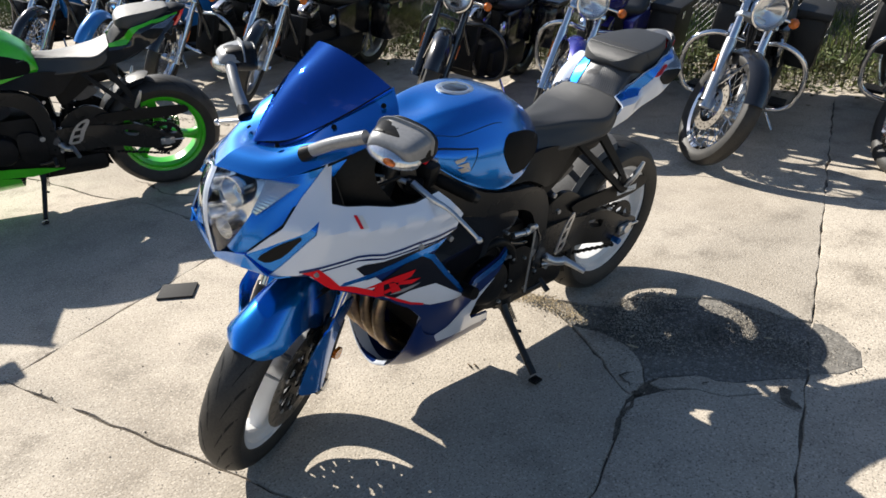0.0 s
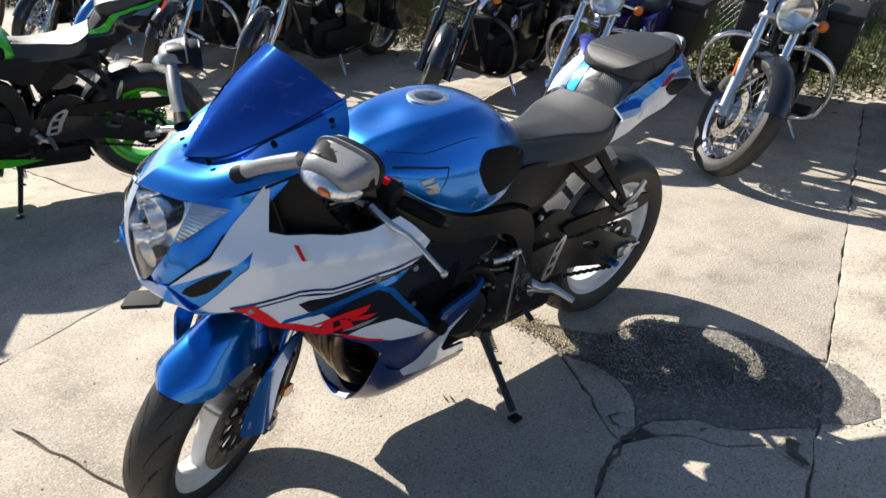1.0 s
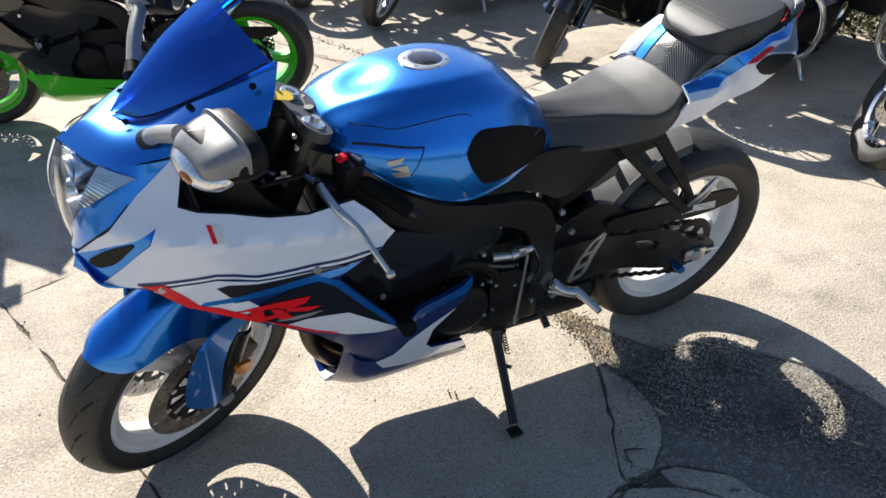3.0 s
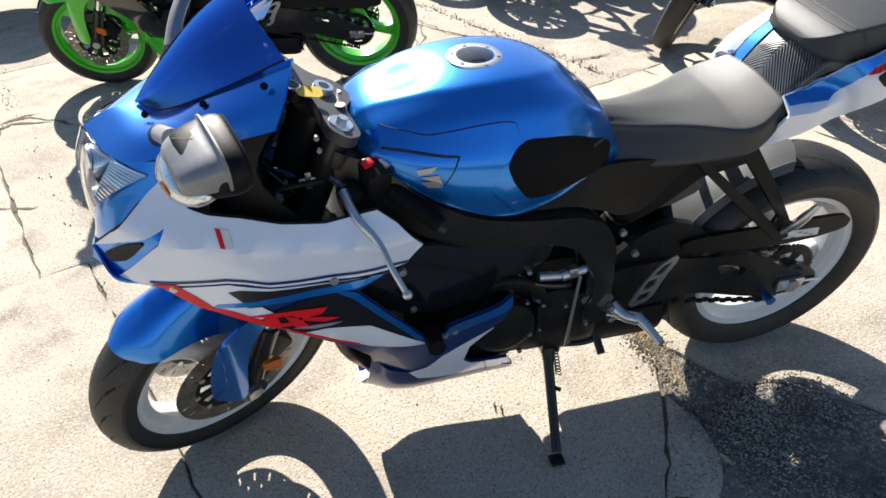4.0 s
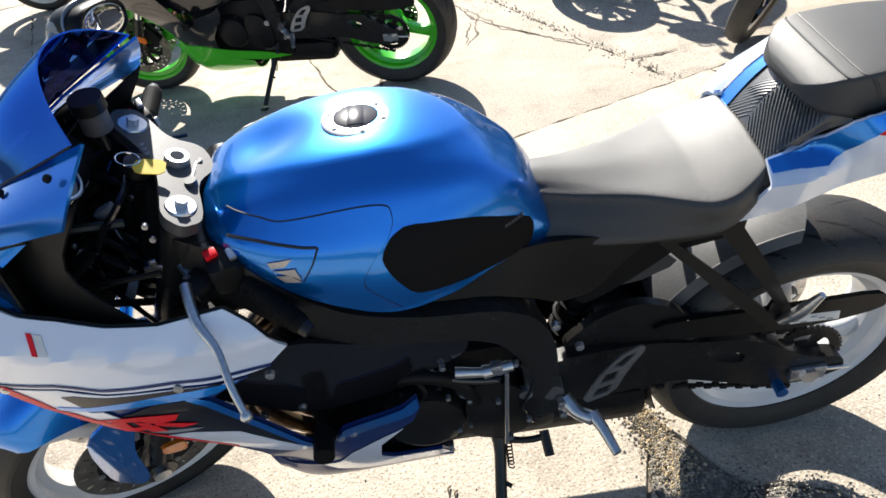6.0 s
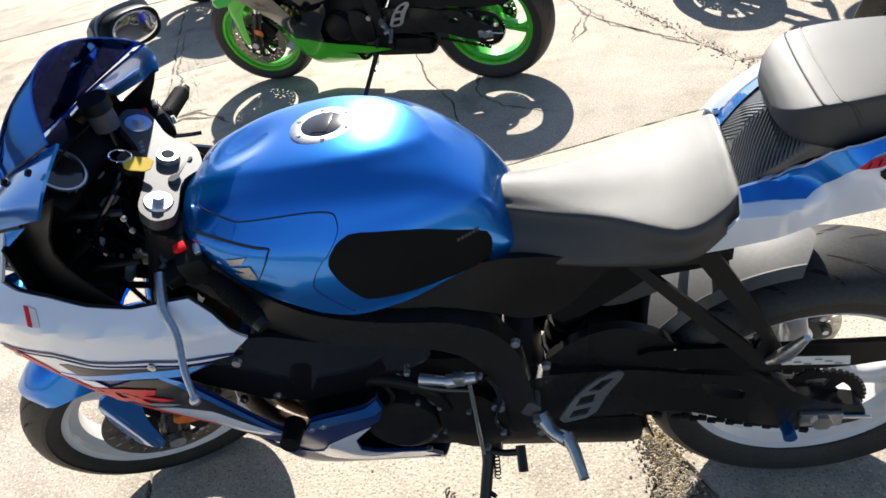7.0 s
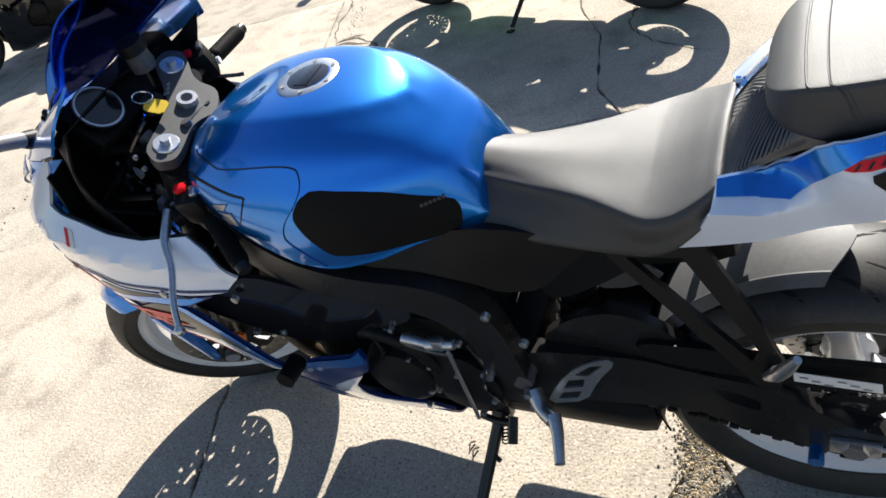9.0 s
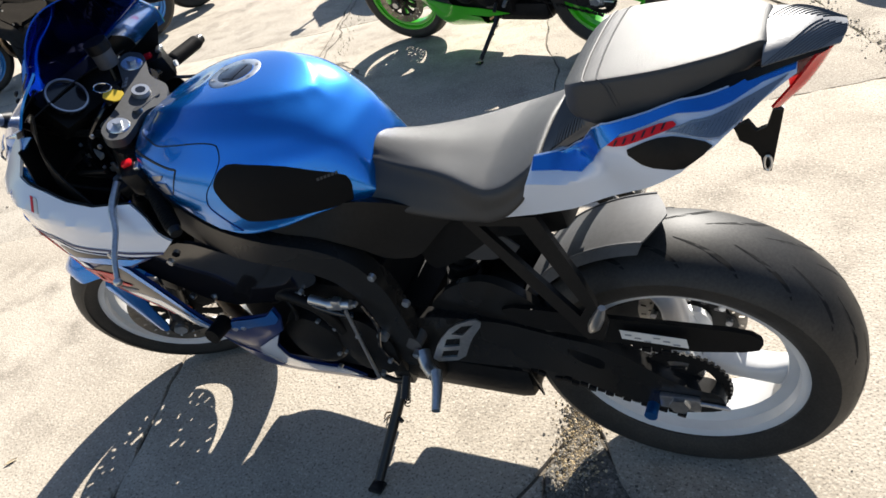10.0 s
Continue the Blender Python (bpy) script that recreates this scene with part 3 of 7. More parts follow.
def wheel(name, c, big, wide, rim_r, rim_w, rim_mat, bike, discs, spoke_turn, label):
    out = [(rim_r, 0.5), (rim_r, 0.455), (rim_r - 0.014, 0.42), (rim_r - 0.022, 0.30), (rim_r - 0.034, 0.18), (rim_r - 0.036, -0.18), (rim_r - 0.022, -0.30), (rim_r - 0.014, -0.42), (rim_r, -0.455), (rim_r, -0.5)]
    inner = [(rim_r - 0.006, -0.5), (rim_r - 0.010, -0.47), (rim_r - 0.026, -0.44), (rim_r - 0.030, -0.30), (rim_r - 0.048, -0.22), (rim_r - 0.050, 0.0), (rim_r - 0.048, 0.22), (rim_r - 0.030, 0.30), (rim_r - 0.026, 0.44), (rim_r - 0.010, 0.47), (rim_r - 0.006, 0.5)]
    rim = part(name, lathe([(r, y * rim_w) for r, y in out + inner], c, 72), rim_mat, bike, label)
    part("tyre", lathe(tyre_profile(big, wide, rim_r), c, 96), RUBBER, rim)
    part("tread_pattern", tread(c, big, wide, 20, 0.36), GROOVE, rim)["kind"] = "stuff"
    part("hub", lathe([(0.018, -0.07), (0.042, -0.068), (0.046, -0.05), (0.034, -0.03), (0.034, 0.03), (0.046, 0.05), (0.042, 0.068), (0.018, 0.07)], c, 32), rim_mat, rim)
    for k in range(3):
        a = spoke_turn + 2 * math.pi * k / 3
        rows = []
        for u in np.linspace(0, 1, 6):
            r = 0.03 + (rim_r - 0.07) * u
            w = 0.030 - 0.010 * math.sin(u * 2.6) + 0.045 * max(0, u - 0.70)
            t = 0.042 - 0.020 * u
            b = a + 0.10 * math.sin(u * 3.14)
            d, e = np.array([math.cos(b), 0, math.sin(b)]), np.array([-math.sin(b), 0, math.cos(b)])
            rows.append([np.array(c) + d * r + e * w * x + np.array([0, t * y, 0]) for x, y in ((-1, -0.5), (-1, 0.5), (-0.6, 1), (0.6, 1), (1, 0.5), (1, -0.5), (0.6, -1), (-0.6, -1))])
        part("spoke", loft(rows, 24, 12), rim_mat, rim)
    for y, r0, r1 in discs:
        part("brake_rotor", polar_plate(c, y - 0.0025, y + 0.0025, r1 * 0.70, r1, 6, 132, lambda i, a: i in (1, 3, 4) and (a + (3 if i > 2 else 0) + i // 4 * 0) % 6 in (1,)), DISC, rim)
        part("disc_carrier", polar_plate(c, y - 0.003, y + 0.003, 0.032, r1 * 0.71, 7, 120, lambda i, a: (i in (3, 4, 5) and a % 12 in (2, 3, 4, 5, 6, 7)) or (i == 2 and a % 12 in (3, 4, 5, 6))), r0, rim)
        for k in range(10):
            b = 2 * math.pi * k / 10 + 0.05
            part("rivet", lathe([(0.0005, -0.006), (0.007, -0.006), (0.007, 0.006), (0.0005, 0.006)], (c[0] + r1 * 0.69 * math.cos(b), y, c[2] + r1 * 0.69 * math.sin(b)), 10), ALU, rim)
    return rim


# the smooth left side of the fairing, of the frame and of the tail, and the outlines on them
FAIRING_BASE = Skin((0.90, 0.80, 0.130), (0.84, 0.755, 0.195), (0.76, 0.86, 0.228), (0.665, 0.885, 0.252), (0.627, 0.98, 0.212), (0.54, 0.84, 0.268), (0.45, 0.735, 0.277), (0.36, 0.80, 0.252), (0.287, 0.75, 0.240), (0.428, 0.70, 0.284),
                    (0.463, 0.629, 0.277), (0.303, 0.517, 0.274), (0.56, 0.585, 0.258), (0.103, 0.578, 0.250), (0.145, 0.505, 0.250), (0.225, 0.484, 0.246), (0.203, 0.364, 0.216), (0.629, 0.661, 0.262), (0.70, 0.70, 0.245),
                    (0.06, 0.226, 0.150), (0.29, 0.22, 0.158), (0.45, 0.24, 0.120), (0.47, 0.47, 0.225), (0.35, 0.36, 0.205))


def FAIRING(x, z):
    """The side skin with its fold: above a rising line the panel leans inwards."""
    h = z - (0.780 + 0.18 * (x - 0.35))
    k = 0.5 * (h + math.sqrt(h * h + 0.00002))
    return FAIRING_BASE(x, z) - 0.70 * 0.06 * math.tanh(k / 0.06) - 0.011 * math.tanh((k - h) / 0.028)


TAIL = Skin((-0.34, 0.753, 0.121), (-0.50, 0.775, 0.130), (-0.50, 0.885, 0.118), (-0.57, 0.80, 0.128), (-0.574, 0.905, 0.137), (-0.605, 0.925, 0.143), (-0.54, 0.86, 0.134), (-0.637, 0.965, 0.138), (-0.642, 0.943, 0.148), (-0.671, 0.934, 0.160), (-0.70, 0.974, 0.128), (-0.736, 0.960, 0.134),
            (-0.744, 0.897, 0.156), (-0.791, 0.953, 0.160), (-0.80, 0.99, 0.096), (-0.88, 0.988, 0.057), (-0.65, 0.835, 0.135), (-0.62, 0.87, 0.138), (-0.70, 0.90, 0.160))


def tail_flank(x, z):
    """Tail side: a sloping shelf beside the seat hump that dies into the flank further back."""
    y = TAIL(x, z)
    w = min(1.0, max(0.0, (x + 0.645) / 0.07))
    w = w * w * (3 - 2 * w)
    crest = 0.861 + 0.011 * min(1.0, max(0.0, (-0.56 - x) / 0.04))
    shelf = 0.150 - (1.9 * (z - crest) if z > crest else 0.30 * (crest - z))
    return y + w * (max(0.099, shelf) - y)


def tank_section(x, top, w, low):
    h = top - low
    half = [(0.0, 0.0), (0.26, 0.006), (0.46, 0.026), (0.60, 0.064), (0.71, 0.130), (0.80, 0.235), (0.895, 0.385), (0.975, 0.56), (1.0, 0.76), (0.985, 0.94), (0.95, 1.0)]
    left = [(x, k * w, top - d * h) for k, d in half]
    return left + [(x, 0.6 * w, low + 0.012), (x, 0.0, low + 0.02), (x, -0.6 * w, low + 0.012)] + [(a, -b, c) for a, b, c in reversed(left[1:])]


def tank_geo():
    return loft([tank_section(*s) for s in ((0.392, 0.928, 0.085, 0.905), (0.375, 0.945, 0.125, 0.895), (0.33, 0.966, 0.165, 0.872), (0.24, 0.991, 0.196, 0.808), (0.12, 1.002, 0.206, 0.760), (0.02, 0.990, 0.190, 0.764),
                                             (-0.06, 0.957, 0.152, 0.775), (-0.12, 0.902, 0.117, 0.780), (-0.155, 0.848, 0.098, 0.778), (-0.168, 0.812, 0.088, 0.780))], 128, 112)


PLATEAU = [(0.43, 0.052), (0.338, 0.067), (0.26, 0.090), (0.188, 0.103), (0.119, 0.104), (0.051, 0.092), (-0.002, 0.066), (-0.036, 0.032), (-0.052, 0.0)]


def tank_relief(x, y, z):
    """The drop-shaped raised crown round the filler, with a hollow in front of it."""
    if z < 0.885:
        return z
    ring = np.array(PLATEAU + [(a, -b) for a, b in reversed(PLATEAU[:-1])])
    a, b = ring, np.roll(ring, -1, 0)
    p = np.array((x, y))
    u = np.clip(((p - a) * (b - a)).sum(1) / ((b - a) ** 2).sum(1), 0, 1)
    d = float(np.linalg.norm(a + (b - a) * u[:, None] - p, axis=1).min()) * (1 if inside(x, y, [tuple(q) for q in ring]) else -1)
    k = 0.5 * (math.sqrt(d * d + 0.000006) - d)
    hollow = 0.012 * math.exp(-((((x - 0.272) / 0.052) ** 2 + (y / 0.052) ** 2) ** 1.15))
    blend = min(1.0, max(0.0, (z - 0.885) / 0.05))
    return z + (0.0045 - 0.0115 * (1 - math.exp(-k / 0.022)) - hollow) * blend * blend * (3 - 2 * blend)


def half_width(geo):
    """The left side of a body as a skin y(x, z), by rays."""
    from mathutils.bvhtree import BVHTree
    tree = BVHTree.FromPolygons([Vector(p) for p in geo[0]], [list(f) for f in geo[1]])

    def skin(x, z):
        for dx, dz in ((0, 0), (0, 0.004), (0, -0.004), (0.005, 0), (-0.005, 0), (0, 0.01), (0, -0.01)):
            hit = tree.ray_cast(Vector((x + dx, 1, z + dz)), Vector((0, -1, 0)))[0]
            if hit:
                return hit.y
        return 0.05

    return skin


def sides(name, geo, mat, bike, label="", both=True):
    a = part(name, geo, mat, bike, label)
    if both:
        part(name, flip(geo), mat, bike, label)
    return a


def bars(poly_a, poly_b, skin, count, t=0.001, lift=0.003):
    """Short print bars between two corner points."""
    geos = []
    for k in range(count):
        u0, u1 = k / count, (k + 0.7) / count
        x0, x1 = poly_a[0] + (poly_b[0] - poly_a[0]) * u0, poly_a[0] + (poly_b[0] - poly_a[0]) * u1
        geos.append(panel([(x0, poly_a[1]), (x1, poly_a[1]), (x1, poly_b[1]), (x0, poly_b[1])], skin, t, lift, 0.02))
    return join(*geos)


def sport_bike(m, P, turn, label, detailed=True):
    bike = thing("motorcycle", m, label, "motorcycle", P.get("group", ""))
    upper, blue, lower, dark = P["upper"], P["accent"], P["lower"], PLASTIC
    st = steered(turn)
    # wheels
    SPACE[0] = Matrix.Translation(REAR_AXLE) @ Matrix.Rotation(radians(2.5), 4, "Z") @ Matrix.Rotation(radians(-1.7), 4, "X") @ Matrix.Translation(-Vector(REAR_AXLE))
    rear = wheel("rear_wheel", REAR_AXLE, 0.321, 0.190, 0.238, 0.150, P["rim"], bike, ((-0.078, ENGINE, 0.11),), radians(75), P["rim_label"])
    part("sprocket", polar_plate((REAR_AXLE[0], 0.088, REAR_AXLE[2]), -0.003, 0.003, 0.035, 0.096, 12, 168, lambda i, a: (i == 11 and a % 4 > 1) or (i in (3, 4, 5, 6) and a % 28 in range(5, 22))), ENGINE, rear)
    SPACE[0] = st
    front = wheel("front_wheel", FRONT_AXLE, 0.312, 0.124, 0.245, 0.096, P["rim"], bike, ((0.072, ENGINE, 0.155), (-0.072, ENGINE, 0.155)), 0.9, P["rim_label"])
    # fork legs along the steering axis
    ax = np.array([math.sin(RAKE), 0, -math.cos(RAKE)])
    top = np.array([0.460, 0, 0.978])
    for s in (1, -1):
        p = top + np.array([0, 0.106 * s, 0])
        end = np.array([FRONT_AXLE[0] - 0.005, 0.112 * s, FRONT_AXLE[2] + 0.01])
        d = (end - p) / np.linalg.norm(end - p)
        fork = part("fork_leg", tube([p + d * 0.002, p + d * 0.40], 0.0272, 24), P["fork"], bike)
        part("fork_tube", tube([p + d * 0.38, end - d * 0.05], 0.021, 20), CHROME, fork)
        part("axle_clamp", join(tube([end - d * 0.20, end - d * 0.05, end + d * 0.02], [0.027, 0.030, 0.034], 16), lathe([(0.001, -0.03), (0.034, -0.03), (0.034, 0.03), (0.001, 0.03)], tuple(end), 20)), FRAMEBLACK, fork)
        part("axle_nut", tube([end + np.array([0, 0.028 * s, 0]), end + np.array([0, 0.040 * s, 0])], 0.019, 12), ALU, fork)
        part("fork_cap", tube([p - d * 0.011, p - d * 0.007, p + d * 0.004], [0.0225, 0.0255, 0.0262], 24), ALU, fork, "silver fork cap")
        part("preload_adjuster", tube([p - d * 0.022, p - d * 0.011], 0.010, 6), ALU, fork)
        # radial caliper behind the leg
        cal = end + np.array([-0.085, -0.034 * s, 0.075])
        body = part("brake_caliper", block(tuple(cal), (0.06, 0.055, 0.125), Matrix.Rotation(radians(28), 4, "Y"), 0.2), GOLD if P.get("gold") else ENGINE, fork)
        part("caliper_bolt", bolt(tuple(cal + np.array([0.0, 0.03 * s, 0.05])), 0.007, 0.006, (0, s, 0)), ALU, body)
        # painted fork guard hanging from the mudguard
        g = [(0.660, 0.60), (0.73, 0.628), (0.80, 0.592), (0.824, 0.50), (0.836, 0.42), (0.842, 0.345), (0.832, 0.332), (0.782, 0.332), (0.770, 0.352), (0.756, 0.47), (0.728, 0.545)]
        geo = panel(g, lambda x, z: (0.150 if s > 0 else 0.122) - 0.85 * max(0.0, x - 0.797), 0.006, 0, 0.012, soft=1)
        part("fork_guard", geo if s > 0 else flip(geo), blue, bike)
        ref = panel([(0.672, 0.405), (0.718, 0.425), (0.724, 0.395), (0.68, 0.365)], 0.150, 0.010, 0, 0.02, soft=2)
        part("side_reflector", ref if s > 0 else flip(ref), AMBER, bike, "amber side reflector")
    # mudguard hugging the tyre
    rows = []
    for a in np.linspace(radians(165), radians(51), 30):
        k = (math.degrees(a) - 51) / 114
        w = 0.072 * min(1.0, k / 0.09 + 0.12) ** 0.32
        r = 0.330 + 0.012 * math.sin(k * 3.1)
        ring = []
        for q in np.linspace(-1, 1, 33):
            drop = abs(q) ** 2.4 * (0.035 + 0.10 * min(1.0, k / 0.4) + 0.03 * math.exp(-((k - 0.55) / 0.2) ** 2))
            ring.append((FRONT_AXLE[0] + (r - drop) * math.cos(a), w * math.copysign(abs(q) ** 0.9, q) * 1.15, FRONT_AXLE[2] + (r - drop) * math.sin(a)))
        rows.append(ring)
    part("front_mudguard", shell(sheet(rows), 0.004, FRONT_AXLE), blue, bike, P["mud_label"])
    # yokes, bars and controls
    yoke = part("top_yoke", moved(plate(soften([(-0.055, -0.03), (-0.055, 0.03), (-0.01, 0.06), (0.006, 0.125), (0.018, 0.148), (0.050, 0.152), (0.070, 0.118), (0.05, 0.06), (0.035, 0.0), (0.05, -0.06), (0.070, -0.118), (0.050, -0.152), (0.018, -0.148), (0.006, -0.125), (-0.01, -0.06)], 2), -0.011, 0.011),
                 Matrix.Translation((0.430, 0, 0.962)) @ Matrix.Rotation(-RAKE, 4, "Y") @ Matrix.Rotation(radians(90), 4, "X")), SILVERGREY, bike, "grey top yoke")
    part("stem_nut", tube([Vector((0.430, 0, 0.962)) - Vector(ax) * 0.008, Vector((0.430, 0, 0.962)) - Vector(ax) * 0.022], [0.021, 0.019], 24), ALU, yoke)
    part("stem_hole", tube([Vector((0.430, 0, 0.962)) - Vector(ax) * 0.021, Vector((0.430, 0, 0.962)) - Vector(ax) * 0.0225], 0.011, 18), GLOSSBLACK, yoke)
    part("ignition_lock", tube([Vector((0.487, 0, 0.985)) - Vector(ax) * 0.0, Vector((0.487, 0, 0.985)) - Vector(ax) * 0.022], 0.021, 24), PLASTIC, yoke)
    if detailed:
        part("key_ring", tube([(0.490 + 0.016 * math.cos(a), 0.016 * math.sin(a), 1.018 + 0.008 * math.cos(a)) for a in np.linspace(0, 6.28, 22)], 0.0015, 6), CHROME, yoke)
        part("key_tag", moved(plate(soften([(-0.015, -0.021), (0.015, -0.021), (0.015, 0.021), (0, 0.029), (-0.015, 0.021)], 1), -0.001, 0.001), Matrix.Translation((0.465, 0.025, 1.006)) @ Matrix.Rotation(radians(62), 4, "Z") @ Matrix.Rotation(radians(78), 4, "X")), YELLOW, yoke, "yellow paper key tag")
        part("yoke_print", join(*[block((0.462, -0.05 + 0.012 * k, 0.988), (0.012, 0.008, 0.001)) for k in range(3)]), INK, yoke)
    part("lower_yoke", block((0.545, 0, 0.72), (0.07, 0.27, 0.04), Matrix.Rotation(-RAKE, 4, "Y"), 0.3), FRAMEBLACK, bike)
    for s in (1, -1):
        a = np.array([0.468, 0.115 * s, 0.925])
        b = np.array([0.388, 0.322 * s, 0.857])
        d = (b - a) / np.linalg.norm(b - a)
        bar = part("clip_on_bar", tube([a, b], 0.011, 14), FRAMEBLACK, bike)
        part("bar_clamp", tube([a + np.array([-0.007, 0, 0.016]), a + np.array([0.007, 0, -0.016])], 0.034, 20), FRAMEBLACK, bar)
        grip = part("grip", tube([b - d * 0.118, b - d * 0.112, b - d * 0.004, b], [0.0135, 0.0172, 0.0165, 0.015], 18), PAD, bar, "black rubber handlebar grip")
        for k in range(14):
            q = b - d * (0.012 + 0.0075 * k)
            part("grip_rib", tube([q - d * 0.0015, q + d * 0.0015], 0.0181, 16), PAD, grip)
        part("bar_end", tube([b, b + d * 0.014], [0.014, 0.0125], 16), FRAMEBLACK, bar)
        mid = a + d * 0.085
        sw = part("switch_housing", block(tuple(mid + np.array([0.006, 0, 0.008])), (0.050, 0.058, 0.068), Matrix.Rotation(radians(-12 * s), 4, "Z"), 0.28), PLASTIC, bar)
        part("red_switch", block(tuple(mid + np.array([0.016, -0.008 * s, 0.046])), (0.020, 0.016, 0.010), None, 0.3), RED, sw, "red switch button")
        part("grey_switch", block(tuple(mid + np.array([-0.010, 0.008 * s, 0.043])), (0.012, 0.022, 0.010), None, 0.3), ALU, sw)
        part("white_switch", tube([tuple(mid + np.array([-0.022, 0.006 * s, -0.006])), tuple(mid + np.array([-0.028, 0.006 * s, -0.006]))], 0.008, 14), PAPER, sw)
        pv = mid + np.array([0.052, -0.010 * s, -0.010])
        part("lever_perch", block(tuple(pv), (0.04, 0.045, 0.028), Matrix.Rotation(radians(20 * s), 4, "Z"), 0.25), PLASTIC, bar)
        lev = [pv + np.array([0.014, 0.0, 0]), pv + np.array([0.026, 0.045 * s, -0.012]), pv + np.array([0.020, 0.09 * s, -0.026]), pv + np.array([0.028, 0.145 * s, -0.045]), pv + np.array([0.030, 0.190 * s, -0.068])]
        lev = [q + np.array([0.004, 0.024 * s * min(1.0, k / 1.5), 0.014]) for k, q in enumerate(lev)]
        lever = part("brake_lever" if s < 0 else "clutch_lever", tube(lev, [0.010, 0.009, 0.0065, 0.006, 0.0055], 12, 18), ALU, bar, "bare aluminium lever with ball end")
        part("lever_ball", ball(tuple(lev[-1]), (0.0095, 0.0095, 0.0095), 14), ALU, lever)
        part("cable_adjuster", tube([pv + np.array([0.005, -0.02 * s, 0]), pv + np.array([0.012, -0.055 * s, 0.002])], [0.0085, 0.0085, 0.006], 10), ALU, lever)
    # fluid reservoir and hoses
    part("reservoir_stay", tube([(0.508, -0.095, 0.968), (0.506, -0.110, 1.002)], 0.007, 10), FRAMEBLACK, bike)
    part("reservoir", tube([(0.506, -0.112, 1.000), (0.502, -0.118, 1.040)], 0.024, 24), MATTE, bike, "smoky plastic fluid reservoir")
    part("reservoir_cap", tube([(0.502, -0.118, 1.038), (0.5005, -0.1205, 1.060)], [0.028, 0.0285, 0.027], 24), PLASTIC, bike)
    part("brake_hose", tube([(0.50, -0.15, 0.93), (0.60, -0.08, 0.93), (0.60, 0.02, 0.80), (0.58, 0.0, 0.68)], 0.0055, 8, 24), PLASTIC, bike)
    part("clutch_cable", tube([(0.53, 0.15, 0.92), (0.62, 0.10, 0.90), (0.56, 0.04, 0.78), (0.40, 0.09, 0.70)], 0.005, 8, 24), PLASTIC, bike)
    SPACE[0] = Matrix.Identity(4)

    # tank with seams, filler and grips
    tg = tank_geo()
    tg = ([(x, y, tank_relief(x, y, z)) for x, y, z in tg[0]], tg[1])
    tank = part("fuel_tank", tg, P["tank"], bike, P["tank_label"], 60)
    tskin = half_width(tg)
    cap_m = Matrix.Translation((0.126, 0.0, 1.0035)) @ Matrix.Rotation(radians(-2), 4, "Y") @ Matrix.Rotation(radians(90), 4, "X")
    cap = part("filler_ring", moved(lathe([(0.037, -0.004), (0.037, 0.003), (0.052, 0.0032), (0.056, 0.001), (0.057, -0.004)], (0, 0, 0), 48), cap_m), ALU, tank, "silver filler ring")
    part("filler_cap", moved(lathe([(0.0005, -0.003), (0.0005, 0.005), (0.030, 0.0045), (0.0368, 0.003), (0.0368, -0.003)], (0, 0, 0), 40), cap_m), GLOSSBLACK, tank, "dark glossy filler cap")
    part("key_flap", moved(block((0, 0.0045, 0), (0.026, 0.003, 0.056), None, 0.3), cap_m), GLOSSBLACK, cap)
    for k in range(6):
        a = math.pi / 3 * k + 0.3
        part("cap_screw", moved(tube([(0.046 * math.cos(a), 0.005, 0.046 * math.sin(a)), (0.046 * math.cos(a), 0.0048, 0.046 * math.sin(a))], 0.004, 10), cap_m), INK, cap)
    for s in (1, -1):
        def both(geo):
            return geo if s > 0 else flip(geo)
        if detailed or P.get("belly"):
            seam = [(0.336, 0.949), (0.288, 0.945), (0.258, 0.940), (0.224, 0.942), (0.163, 0.947), (0.12, 0.948), (0.094, 0.944), (0.088, 0.935), (0.089, 0.918), (0.104, 0.895), (0.130, 0.868), (0.144, 0.844), (0.144, 0.826), (0.121, 0.796), (0.096, 0.768)]
            sp = [tuple(p) for p in spline(seam, 60)]
            part("tank_side_cover", both(panel(sp + [(0.15, 0.772), (0.20, 0.795), (0.24, 0.820), (0.285, 0.850), (0.33, 0.882), (0.362, 0.906), (0.362, 0.925)], tskin, 0.003, 0.0022, 0.014)), P["tank"], tank)
            part("tank_seam", both(tube([(x, tskin(x, z) - 0.0002, z) for x, z in sp], 0.0014, 6)), NAVY, tank)
            # emblem recess is not sunk: a dark tube stands in for its shade
            groove = spline([(0.340, 0.922), (0.300, 0.919), (0.262, 0.913), (0.225, 0.907), (0.205, 0.905), (0.206, 0.900), (0.217, 0.880), (0.236, 0.852)], 40)
            part("tank_groove", both(tube([(x, tskin(x, z) + 0.0022, z) for x, z in groove], [0.0032, 0.0030, 0.0026, 0.0016, 0.0010], 6)), NAVY, tank)
            part("tank_pad", both(panel([(0.112, 0.870), (0.108, 0.885), (0.093, 0.904), (0.067, 0.915), (0.0, 0.903), (-0.046, 0.887), (-0.128, 0.842), (-0.137, 0.822), (-0.130, 0.788), (-0.118, 0.781), (-0.06, 0.782), (0.0, 0.788), (0.045, 0.791), (0.072, 0.796), (0.10, 0.838)], tskin, 0.002, 0.0022, 0.012, soft=1)), PAD, tank, "black rubber knee pad")
            part("pad_print", both(bars((-0.085, 0.852), (-0.120, 0.847), tskin, 6, 0.0006, 0.003)), DIMPRINT, tank)
            # angular emblem on the flank, drawn as plain folded bars
            e = (0.262, 0.872)
